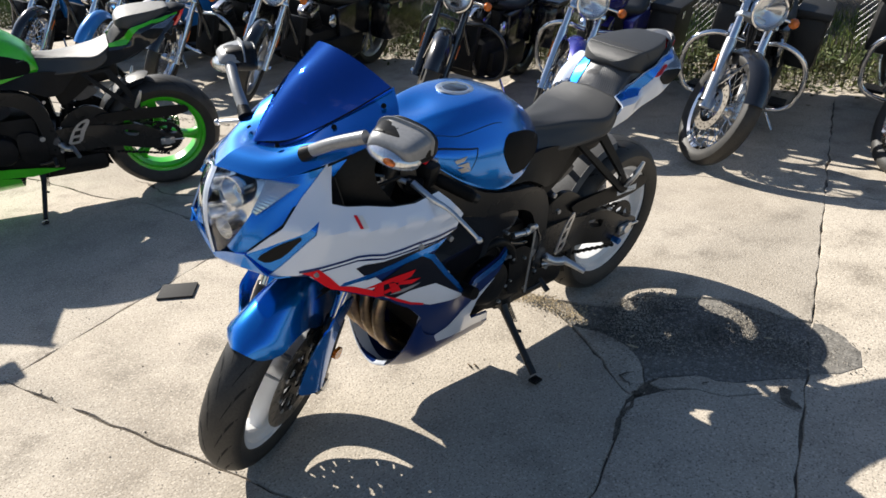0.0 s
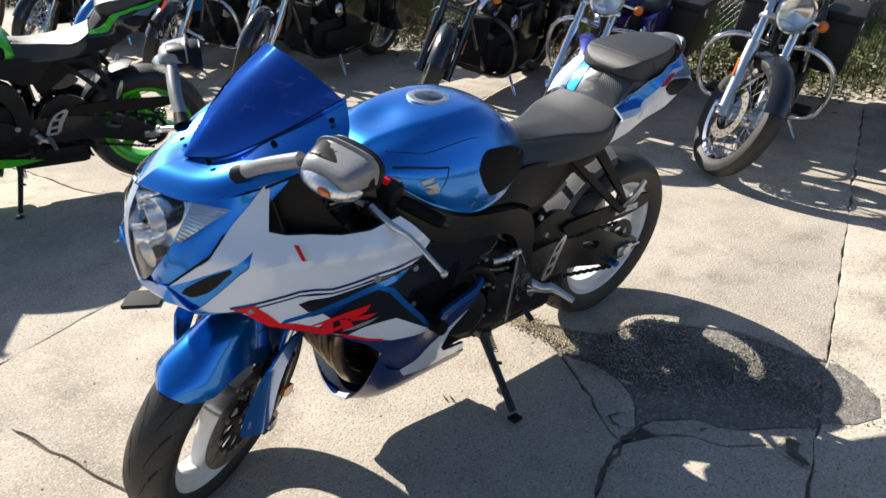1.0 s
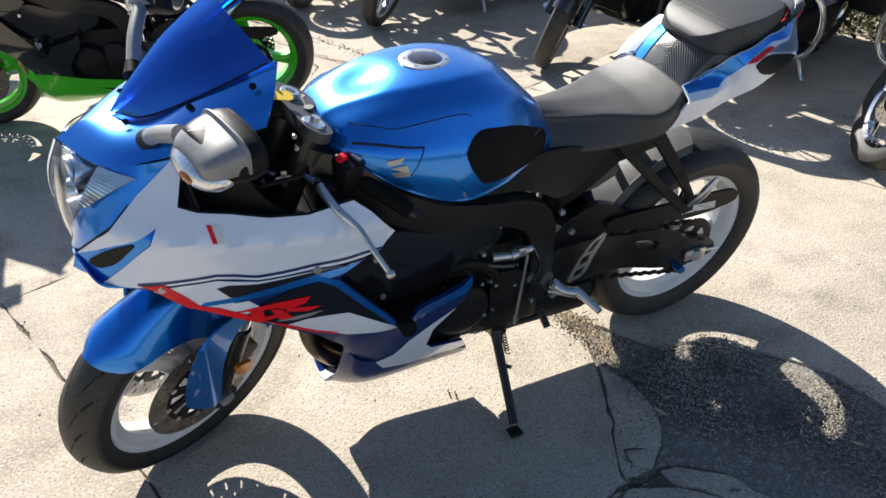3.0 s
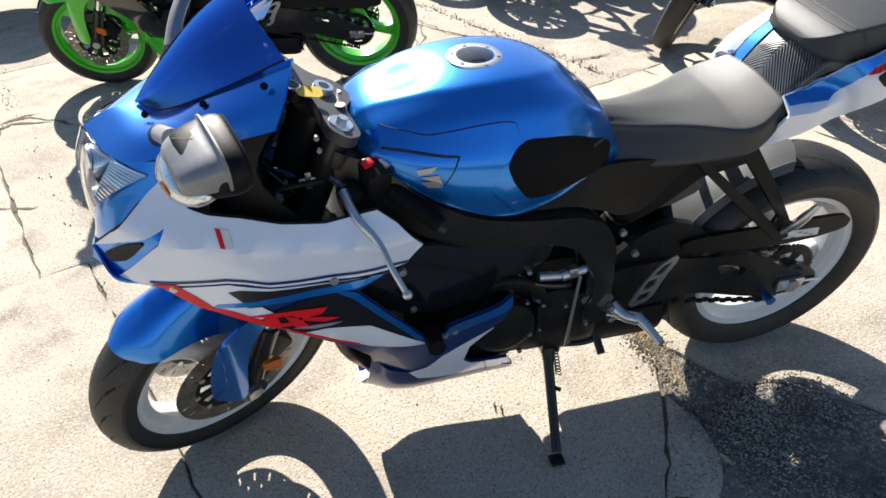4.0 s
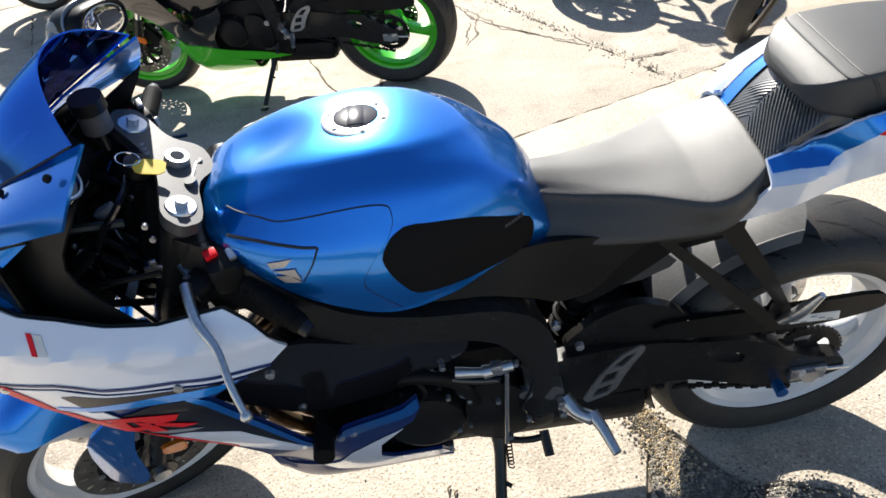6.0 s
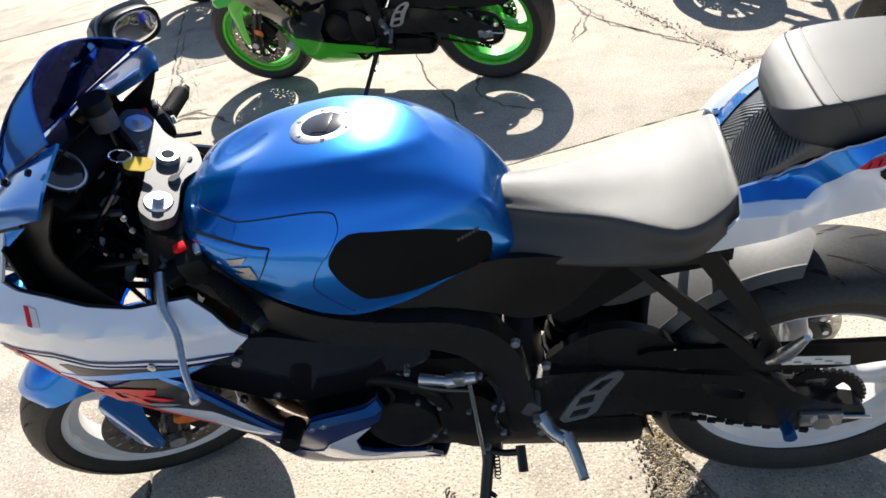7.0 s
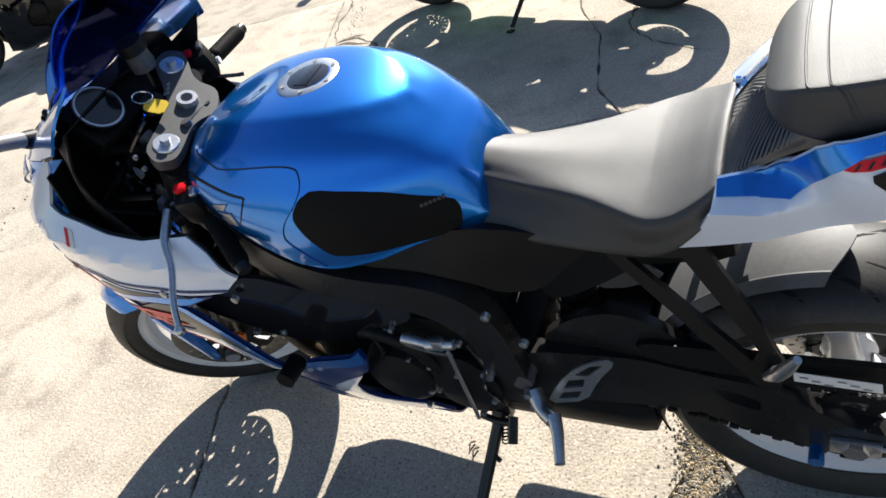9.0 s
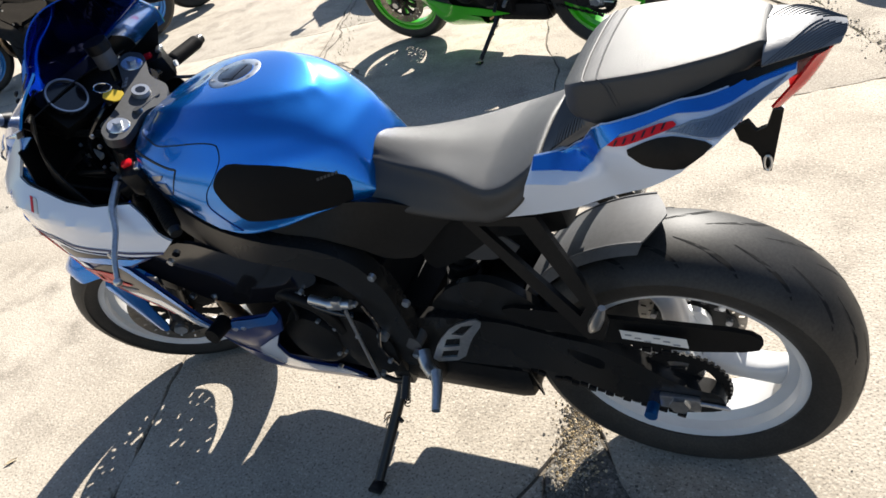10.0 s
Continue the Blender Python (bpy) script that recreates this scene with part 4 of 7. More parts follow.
            for q in ([(0.03, 0.022), (-0.022, 0.03), (-0.006, 0.014), (0.024, 0.008)], [(0.022, 0.002), (-0.024, 0.008), (-0.032, -0.022), (-0.020, -0.012)], [(0.020, -0.012), (-0.012, -0.008), (-0.032, -0.026), (0.004, -0.028)]):
                part("emblem_bar", both(panel([(e[0] + x * 0.75, e[1] + z * 0.75) for x, z in q], tskin, 0.002, 0.0048, 0.012)), EMBLEM, tank, "chrome emblem bar")
    part("tank_hinge_cover", block((0.395, 0, 0.915), (0.03, 0.10, 0.03), None, 0.3), FRAMEBLACK, bike)

    # twin-spar frame, side covers and engine
    FR = Skin((0.38, 0.88, 0.150), (0.33, 0.84, 0.176), (0.24, 0.76, 0.198), (0.10, 0.72, 0.205), (-0.05, 0.68, 0.190), (-0.15, 0.58, 0.172), (-0.15, 0.44, 0.165), (-0.05, 0.58, 0.185), (0.2, 0.66, 0.196))
    sides("frame_spar", panel([(0.40, 0.91), (0.34, 0.885), (0.26, 0.815), (0.176, 0.765), (0.05, 0.735), (-0.05, 0.718), (-0.12, 0.678), (-0.158, 0.60), (-0.166, 0.48), (-0.175, 0.36), (-0.11, 0.34), (-0.10, 0.46), (-0.092, 0.56), (-0.06, 0.62), (-0.01, 0.652), (0.06, 0.672), (0.18, 0.685), (0.27, 0.728), (0.36, 0.80), (0.43, 0.82), (0.43, 0.90)], FR, 0.045, 0, 0.02, soft=2), FRAMEBLACK, bike, "satin black twin-spar frame beam")
    sides("seat_rail_cover", panel([(0.09, 0.762), (-0.05, 0.785), (-0.17, 0.785), (-0.34, 0.758), (-0.30, 0.725), (-0.235, 0.655), (-0.17, 0.655), (-0.12, 0.69), (-0.05, 0.725), (0.05, 0.74)], Skin((0.09, 0.76, 0.175), (-0.05, 0.78, 0.135), (-0.17, 0.77, 0.120), (-0.34, 0.75, 0.115), (-0.2, 0.66, 0.13), (-0.05, 0.72, 0.165)), 0.02, 0, 0.02, soft=1), PLASTIC, bike)
    sides("inner_side_cover", panel([(0.285, 0.735), (0.18, 0.688), (0.06, 0.674), (0.0, 0.645), (0.0, 0.62), (0.02, 0.60), (0.10, 0.57), (0.11, 0.55), (0.30, 0.52), (0.44, 0.66), (0.43, 0.70), (0.35, 0.72)], Skin((0.285, 0.735, 0.215), (0.06, 0.67, 0.188), (0.0, 0.62, 0.18), (0.11, 0.55, 0.19), (0.30, 0.53, 0.205), (0.43, 0.68, 0.245)), 0.01, 0, 0.02, soft=1), GLOSSBLACK, bike)
    for x, z, y in ((-0.155, 0.652, 0.188), (-0.20, 0.575, 0.178), (0.33, 0.69, 0.235), (0.31, 0.555, 0.206), (0.38, 0.55, 0.21)):
        b = bolt((x, y - 0.004, z), 0.0085, 0.009)
        part("frame_bolt", b, ALU, bike)
        part("frame_bolt", flip(b), ALU, bike)
    eng = part("engine", block((0.12, 0, 0.42), (0.42, 0.30, 0.30), None, 0.12), ENGINE, bike, "black engine castings")
    part("cylinder_block", block((0.24, 0, 0.63), (0.20, 0.34, 0.22), Matrix.Rotation(radians(-25), 4, "Y"), 0.1), ENGINE, eng)
    part("gearbox", block((-0.06, 0, 0.35), (0.22, 0.26, 0.22), None, 0.15), ENGINE, eng)
    part("sump", block((0.17, 0, 0.25), (0.26, 0.18, 0.12), None, 0.2), ENGINE, eng)
    part("generator_cover", lathe([(0.001, 0.0), (0.001, 0.055), (0.055, 0.053), (0.075, 0.042), (0.084, 0.02), (0.086, 0.0)], (0.10, 0.145, 0.415), 32), ENGINE, eng)
    part("sprocket_cover", panel([(0.02, 0.50), (-0.06, 0.50), (-0.115, 0.44), (-0.11, 0.35), (-0.05, 0.31), (0.02, 0.34)], Skin((-0.04, 0.41, 0.195), (0.02, 0.5, 0.175), (-0.115, 0.44, 0.175), (-0.05, 0.31, 0.175), (0.02, 0.34, 0.178)), 0.04, 0, 0.015, soft=2), ENGINE, eng)
    part("sight_plug", tube([(-0.098, 0.165, 0.455), (-0.098, 0.182, 0.455)], 0.013, 20), ALU, eng)
    for k in range(7):
        a = 2 * math.pi * k / 7 + 0.2
        part("cover_bolt", bolt((0.10 + 0.080 * math.cos(a), 0.160, 0.415 + 0.080 * math.sin(a)), 0.006, 0.007), SILVERGREY, eng)
    if detailed:
        part("shift_actuator", join(tube([(0.03, 0.195, 0.572), (-0.02, 0.198, 0.566)], [0.011, 0.009], 12), tube([(-0.02, 0.198, 0.566), (-0.075, 0.196, 0.572)], [0.013, 0.008, 0.010], 12), block((-0.045, 0.20, 0.575), (0.022, 0.018, 0.026), None, 0.25)), ALU, eng, "silver slave cylinder fitting")
        part("shift_rod", tube([(-0.062, 0.205, 0.560), (-0.052, 0.20, 0.33)], 0.004, 10), ALU, eng)
        part("water_hose", tube([(0.18, 0.16, 0.52), (0.10, 0.19, 0.57), (0.03, 0.185, 0.53), (0.0, 0.18, 0.46)], 0.014, 12, 24), PLASTIC, eng)
        part("wiring", tube([(0.16, 0.17, 0.60), (0.09, 0.2, 0.54), (0.13, 0.18, 0.47), (0.18, 0.17, 0.44)], 0.005, 8, 24), PLASTIC, eng)
        for x, z, r in ((0.051, 0.587, 0.006), (0.050, 0.495, 0.005), (0.011, 0.478, 0.005), (0.081, 0.431, 0.006), (0.038, 0.388, 0.006), (-0.061, 0.337, 0.007), (-0.080, 0.568, 0.006), (0.081, 0.566, 0.005), (-0.043, 0.462, 0.005), (0.015, 0.398, 0.004), (-0.10, 0.39, 0.006), (0.06, 0.335, 0.006)):
            part("engine_bolt", bolt((x, 0.186, z), r, 0.010), ALU, eng)
        part("breather_hose", tube([(0.10, 0.17, 0.60), (0.05, 0.188, 0.555), (0.0, 0.186, 0.53), (-0.05, 0.18, 0.515)], 0.008, 10, 20), GLOSSBLACK, eng)
        part("sensor_lead", tube([(-0.09, 0.185, 0.56), (-0.11, 0.19, 0.50), (-0.09, 0.19, 0.43), (-0.11, 0.185, 0.37)], 0.0035, 8, 20), GLOSSBLACK, eng)
        part("hose_clip", tube([(0.02, 0.176, 0.50), (0.015, 0.176, 0.488)], 0.017, 14), ALU, eng)
    part("radiator", block((0.47, 0, 0.63), (0.05, 0.36, 0.22), Matrix.Rotation(radians(-14), 4, "Y"), 0.15), ENGINE, bike)
    part("airbox", block((0.30, 0, 0.80), (0.26, 0.27, 0.14), None, 0.3), PLASTIC, bike)
    part("underseat_box", block((-0.36, 0, 0.72), (0.34, 0.16, 0.12), Matrix.Rotation(radians(10), 4, "Y"), 0.3), PLASTIC, bike)
    for y in (-0.09, -0.03, 0.03, 0.09):
        part("exhaust_header", tube([(0.34, y, 0.58), (0.46, y * 1.05, 0.46), (0.44, y * 0.9, 0.30), (0.30, y * 0.6, 0.19), (0.08, y * 0.4, 0.18)], 0.0195, 14, 26), BRONZE, bike, "heat-stained steel exhaust pipe")
    part("exhaust_chamber", block((-0.20, -0.01, 0.245), (0.36, 0.23, 0.11), None, 0.35), ENGINE, bike)
    part("silencer", loft([[(x, -0.205 + r * math.cos(a) * 0.75 - 0.02 * (x < -0.4), z + r * math.sin(a)) for a in np.linspace(0, 6.283, 10, endpoint=False)] for x, z, r in ((-0.20, 0.30, 0.03), (-0.30, 0.33, 0.058), (-0.48, 0.39, 0.064), (-0.62, 0.44, 0.058), (-0.64, 0.445, 0.045))], 24, 24), ENGINE, bike, "dark silencer")
    # kickstand
    ks = part("kickstand", tube([(-0.045, 0.120, 0.235), (-0.04, 0.145, 0.205), (-0.012, 0.318, 0.073)], [0.019, 0.0135, 0.012], 14), FRAMEBLACK, bike, "black kickstand resting on the concrete")
    part("stand_foot", block((-0.008, 0.332, 0.060), (0.036, 0.034, 0.010), Matrix.Rotation(radians(9.5), 4, "X"), 0.3), FRAMEBLACK, ks)
    part("stand_spring", tube([(-0.06 + 0.007 * math.cos(i * 0.9), 0.128 + 0.007 * math.sin(i * 0.9) + i * 0.0007, 0.24 - i * 0.0009) for i in range(60)], 0.0018, 5), ENGINE, ks)
    part("stand_tab", tube([(-0.03, 0.19, 0.172), (-0.055, 0.205, 0.165)], 0.0055, 8), FRAMEBLACK, ks)
    part("stand_bracket", block((-0.05, 0.115, 0.26), (0.05, 0.03, 0.08), None, 0.2), FRAMEBLACK, ks)

    # swingarm, chain run, rear brake, shock
    arm = [(-0.14, 0.47), (-0.22, 0.475), (-0.36, 0.46), (-0.46, 0.44), (-0.56, 0.44), (-0.63, 0.405), (-0.70, 0.36), (-0.775, 0.345), (-0.785, 0.30), (-0.70, 0.275), (-0.60, 0.285), (-0.44, 0.325), (-0.30, 0.335), (-0.17, 0.345), (-0.13, 0.40)]
    sides("swingarm_beam", panel(arm, Skin((-0.14, 0.42, 0.135), (-0.36, 0.40, 0.115), (-0.56, 0.38, 0.118), (-0.70, 0.31, 0.122), (-0.78, 0.32, 0.12), (-0.36, 0.46, 0.105), (-0.44, 0.33, 0.105)), 0.035, 0, 0.02, holes=[soften([(-0.478, 0.412), (-0.512, 0.410), (-0.562, 0.398), (-0.556, 0.368), (-0.50, 0.378)], 1)], soft=2), FRAMEBLACK, bike, "satin black swingarm")
    part("swingarm_bridge", block((-0.32, 0, 0.41), (0.10, 0.20, 0.11), None, 0.25), FRAMEBLACK, bike)
    part("pivot_cap", tube([(-0.155, 0.13, 0.425), (-0.155, 0.165, 0.425)], 0.021, 24), MATTE, bike)
    for s in (1, -1):
        geo = join(block((-0.70, 0.128, 0.318), (0.075, 0.012, 0.036), None, 0.25), tube([(-0.70, 0.13, 0.318), (-0.70, 0.142, 0.318)], 0.020, 6), tube([(-0.735, 0.125, 0.318), (-0.79, 0.125, 0.315)], 0.0045, 8))
        part("axle_adjuster", geo if s > 0 else flip(geo), ALU, bike, "bare metal chain adjuster")
        sp = join(tube([(-0.645, 0.118, 0.285), (-0.645, 0.150, 0.285)], [0.012, 0.009, 0.009, 0.013], 18))
        if detailed:
            part("stand_bobbin", sp if s > 0 else flip(sp), BLUEANO, bike, "blue anodised paddock-stand bobbin")
    links = []
    for (x0, z0), (x1, z1), n in (((-0.05, 0.468), (-0.685, 0.418), 34), ((-0.05, 0.372), (-0.70, 0.223), 36)):
        ang = -math.atan2(z1 - z0, x1 - x0)
        for k in range(n):
            u = (k + 0.5) / n
            links.append(block((x0 + (x1 - x0) * u, 0.088 + (0.004 if k % 2 else 0), z0 + (z1 - z0) * u), (0.0175, 0.008, 0.013), Matrix.Rotation(ang, 4, "Y"), 0.3))
    part("chain", join(*links), ENGINE, bike)["kind"] = "stuff"
    part("chain_guard", panel([(-0.36, 0.515), (-0.50, 0.520), (-0.66, 0.515), (-0.82, 0.500), (-0.845, 0.480), (-0.835, 0.455), (-0.72, 0.448), (-0.55, 0.462), (-0.38, 0.475)], Skin((-0.36, 0.50, 0.110), (-0.6, 0.50, 0.112), (-0.83, 0.465, 0.096), (-0.6, 0.46, 0.116)), 0.012, 0, 0.02, soft=1), PLASTIC, bike)
    if detailed:
        sl = panel([(-0.605, 0.508), (-0.722, 0.503), (-0.725, 0.480), (-0.607, 0.485)], 0.1265, 0.001, 0, 0.05)
        lab = part("warning_label", sl, PAPER, bike, "white warning label with unreadable print")
        part("label_print", join(*[block((-0.62 - 0.017 * k, 0.1278, 0.498 - 0.006 * (k % 3)), (0.012, 0.0006, 0.003)) for k in range(6)]), INK, lab)
    rows = []
    for k in np.linspace(0, 1, 24):
        ring = []
        for q in (-1, -0.9, -0.8, -0.74, -0.5, -0.25, 0, 0.25, 0.5, 0.74, 0.8, 0.9, 1):
            a2 = radians(152 - 60 * k + 7 * abs(q) ** 1.3 * k ** 3)
            drop = max(0.0, abs(q) - 0.8) / 0.2
            r = 0.347 - 0.007 * min(1.0, abs(q) / 0.8) ** 2 - 0.018 * drop
            ring.append((REAR_AXLE[0] - r * math.cos(a2), REAR_AXLE[1] + math.copysign(0.068 * min(1.0, abs(q) / 0.8) + 0.012 * drop, q), REAR_AXLE[2] + r * math.sin(a2)))
        rows.append(ring)
    hugger = part("hugger", shell(sheet(rows), 0.004, REAR_AXLE), P["hugger"], bike, "matt grey-black rear tyre hugger")
    for j in (2, 10):
        part("hugger_rib", tube([r[j] for r in rows], 0.0028, 6), P["hugger"], hugger)
    rows = [[(REAR_AXLE[0] - (0.345 - 0.03 * abs(q) ** 3) * math.cos(a), 0.100 * q, REAR_AXLE[2] + (0.345 - 0.03 * abs(q) ** 3) * math.sin(a)) for q in np.linspace(-1, 1, 9)] for a in np.linspace(radians(200), radians(151), 12)]
    part("inner_fender", shell(sheet(rows), 0.004, REAR_AXLE), PLASTIC, bike)
    sides("subframe_cover", panel([(-0.20, 0.66), (-0.30, 0.735), (-0.42, 0.75), (-0.405, 0.70), (-0.33, 0.64), (-0.27, 0.60), (-0.22, 0.58)], 0.085, 0.012, 0, 0.02, soft=1), PLASTIC, bike)
    sides("swingarm_brace", panel([(-0.17, 0.465), (-0.25, 0.545), (-0.33, 0.575), (-0.40, 0.55), (-0.50, 0.455), (-0.46, 0.44), (-0.36, 0.455)], 0.096, 0.02, 0, 0.02, soft=2), FRAMEBLACK, bike)
    part("shock_absorber", tube([(-0.27, 0, 0.66), (-0.21, 0, 0.40)], 0.03, 16), ENGINE, bike)
    part("shock_spring", tube([(-0.275 + 0.06 * i / 80 + 0.0 + 0.036 * math.cos(i * 0.5), 0.036 * math.sin(i * 0.5), 0.66 - 0.24 * i / 80) for i in range(81)], 0.006, 6), ENGINE, bike)
    sides("heat_shield", panel([(-0.255, 0.60), (-0.33, 0.665), (-0.385, 0.66), (-0.42, 0.625), (-0.33, 0.585)], 0.055, 0.004, 0, 0.02, soft=1), CARBON, bike)

    # rider footrests
    for s in (1, -1):
        def both(geo):
            return geo if s > 0 else flip(geo)
        hg = part("heel_guard", both(panel([(-0.205, 0.40), (-0.235, 0.46), (-0.275, 0.505), (-0.325, 0.522), (-0.338, 0.505), (-0.305, 0.462), (-0.275, 0.40)], lambda x, z: 0.185 + 0.25 * (x + 0.2), 0.004, 0, 0.02,
                                           holes=[[(-0.228, 0.412), (-0.262, 0.412), (-0.272, 0.432), (-0.238, 0.432)], [(-0.243, 0.445), (-0.276, 0.445), (-0.283, 0.468), (-0.255, 0.468)], [(-0.268, 0.482), (-0.29, 0.476), (-0.318, 0.504), (-0.295, 0.503)]], soft=1)), ALU, bike, "drilled aluminium heel guard")
        bk = part("footrest_bracket", both(join(tube([(-0.175, 0.165, 0.405), (-0.195, 0.192, 0.392), (-0.222, 0.212, 0.392)], [0.016, 0.014, 0.015], 12, 10), tube([(-0.17, 0.165, 0.375), (-0.20, 0.195, 0.388)], 0.010, 10))), ALU, bike, "silver footrest bracket")
        part("footrest", both(tube([(-0.222, 0.205, 0.396), (-0.236, 0.235, 0.388), (-0.251, 0.285, 0.376)], [0.014, 0.0115, 0.0095], 12)), ALU, bk)
        part("bracket_bolt", both(bolt((-0.168, 0.17, 0.41), 0.009, 0.014)), ALU, bk)
        part("bracket_bolt", both(bolt((-0.172, 0.17, 0.372), 0.009, 0.014)), ALU, bk)
        # passenger footrest and its hanger
        hang = part("passenger_hanger", both(panel([(-0.340, 0.752), (-0.49, 0.760), (-0.555, 0.655), (-0.600, 0.565), (-0.592, 0.535), (-0.562, 0.530), (-0.46, 0.630)], lambda x, z: 0.112 + 0.27 * max(0.0, 0.76 - z), 0.014, 0, 0.02, holes=[[(-0.380, 0.738), (-0.460, 0.742), (-0.563, 0.592), (-0.552, 0.575)]], soft=0)), PLASTIC, bike)
        part("passenger_footrest", both(join(tube([(-0.572, 0.172, 0.555), (-0.592, 0.192, 0.60), (-0.612, 0.205, 0.652)], [0.007, 0.012, 0.011, 0.006], 10, 10))), ALU, hang, "folded aluminium passenger footrest")
    part("gear_lever", join(tube([(-0.055, 0.19, 0.325), (-0.095, 0.20, 0.33), (-0.128, 0.205, 0.342)], 0.007, 10, 12), tube([(-0.128, 0.195, 0.348), (-0.132, 0.235, 0.318)], 0.010, 12)), FRAMEBLACK, bike)

    # seats and tail
    def seat_ring(x, yc, zc, top, w, low):
        side = [(0.72 * w, low), (w, low + 0.008), (0.55 * w + 0.45 * yc + 0.004, 0.5 * zc + 0.5 * low), (yc + 0.009, zc - 0.013), (yc + 0.003, zc - 0.002), (yc - 0.007, zc + 0.003), (0.55 * yc, 0.25 * zc + 0.75 * top)]
        return [(x, y, z) for y, z in side] + [(x, 0.0, top + 0.002)] + [(x, -y, z) for y, z in reversed(side)] + [(x, 0.0, low - 0.002)]
    part("rider_seat", loft([seat_ring(*s) for s in ((-0.118, 0.038, 0.838, 0.850, 0.074, 0.79), (-0.14, 0.045, 0.840, 0.855, 0.094, 0.765), (-0.22, 0.062, 0.832, 0.845, 0.112, 0.752), (-0.32, 0.090, 0.832, 0.840, 0.128, 0.752), (-0.40, 0.128, 0.834, 0.846, 0.143, 0.762), (-0.43, 0.138, 0.837, 0.852, 0.149, 0.770), (-0.46, 0.137, 0.846, 0.863, 0.148, 0.784), (-0.492, 0.124, 0.862, 0.878, 0.138, 0.812), (-0.512, 0.110, 0.874, 0.886, 0.124, 0.838), (-0.520, 0.098, 0.868, 0.874, 0.112, 0.850))], 96, 56), VINYL, bike, "black vinyl rider seat", 50)
    part("hump_edge", flip(surface([[(-0.496, 0.158, 0.850), (-0.504, 0.132, 0.874), (-0.513, 0.104, 0.876)], [(-0.545, 0.166, 0.900), (-0.550, 0.136, 0.921), (-0.553, 0.106, 0.922)], [(-0.615, 0.168, 0.942), (-0.61, 0.138, 0.963), (-0.605, 0.108, 0.964)]], 10, 6)), upper, bike)
    part("hump_stripe", flip(surface([[(-0.513, 0.1045, 0.872), (-0.513, 0.064, 0.879)], [(-0.553, 0.1065, 0.919), (-0.55, 0.064, 0.929)], [(-0.605, 0.1085, 0.960), (-0.60, 0.068, 0.974)]], 10, 4)), blue, bike)
    part("hump_panel", shell(surface([[(-0.510, -0.085, 0.868), (-0.510, 0.0, 0.874), (-0.511, 0.080, 0.867), (-0.512, 0.094, 0.860)], [(-0.547, -0.086, 0.916), (-0.545, 0.0, 0.928), (-0.548, 0.080, 0.902), (-0.552, 0.094, 0.886)], [(-0.60, -0.09, 0.964), (-0.60, 0.0, 0.974), (-0.60, 0.084, 0.946), (-0.60, 0.097, 0.916)], [(-0.63, -0.09, 0.970), (-0.63, 0.0, 0.980), (-0.63, 0.090, 0.962), (-0.63, 0.115, 0.938)]], 16, 22), 0.004, (-0.7, 0, 0.8)), P["hump"], bike, "ribbed carbon-look panel behind the seat")
    ribs = []
    for k in range(32):
        u = -0.1 + 1.5 * k / 32
        for s in (1, -1):
            pts = []
            for v in np.linspace(0.02, 1.06 if s > 0 else 0.98, 10):
                q = u - 0.42 * v + 0.1
                if 0.02 <= q <= 0.93:
                    x = float(np.interp(q, [0, 0.33, 0.75, 1], [-0.512, -0.545, -0.60, -0.63]))
                    zc = float(np.interp(q, [0, 0.33, 0.75, 1], [0.874, 0.928, 0.974, 0.980]))
                    ze = float(np.interp(q, [0, 0.33, 0.75, 1], [0.866, 0.899, 0.945, 0.961]))
                    zl = float(np.interp(q, [0, 0.33, 0.75, 1], [0.860, 0.884, 0.914, 0.938]))
                    pts.append((x, s * 0.088 * v, (zc + (ze - zc) * v * v if v < 1 else ze + (zl - ze) * ((v - 1) / 0.12) ** 1.1) + 0.002))
            if len(pts) > 2:
                ribs.append(tube(pts, 0.0022, 5))
    if detailed:
        part("ribbing", join(*ribs), P["hump"], bike)["kind"] = "stuff"
    def pil_ring(x, w, top, low):
        return [(x, k * w, low + (top - low) * d) for k, d in ((0.8, 0.0), (1.03, 0.10), (1.03, 0.45), (0.99, 0.82), (0.96, 0.945), (0.89, 0.985), (0.45, 1.02), (0.0, 1.03), (-0.45, 1.02), (-0.89, 0.985), (-0.96, 0.945), (-0.99, 0.82), (-1.03, 0.45), (-1.03, 0.10), (-0.8, 0.0), (0.0, 0.0))]
    pil_rows = ((-0.562, 0.040, 0.976, 0.962), (-0.568, 0.068, 0.986, 0.956), (-0.582, 0.094, 0.999, 0.951), (-0.605, 0.110, 1.011, 0.947), (-0.645, 0.116, 1.018, 0.941), (-0.72, 0.108, 1.024, 0.952), (-0.79, 0.084, 1.028, 0.976), (-0.832, 0.057, 1.029, 0.998), (-0.845, 0.048, 1.020, 1.003))
    pil = part("passenger_seat", loft([pil_ring(*r) for r in pil_rows], 72, 48), VINYL, bike, "black vinyl passenger seat with stitched seams", 50)
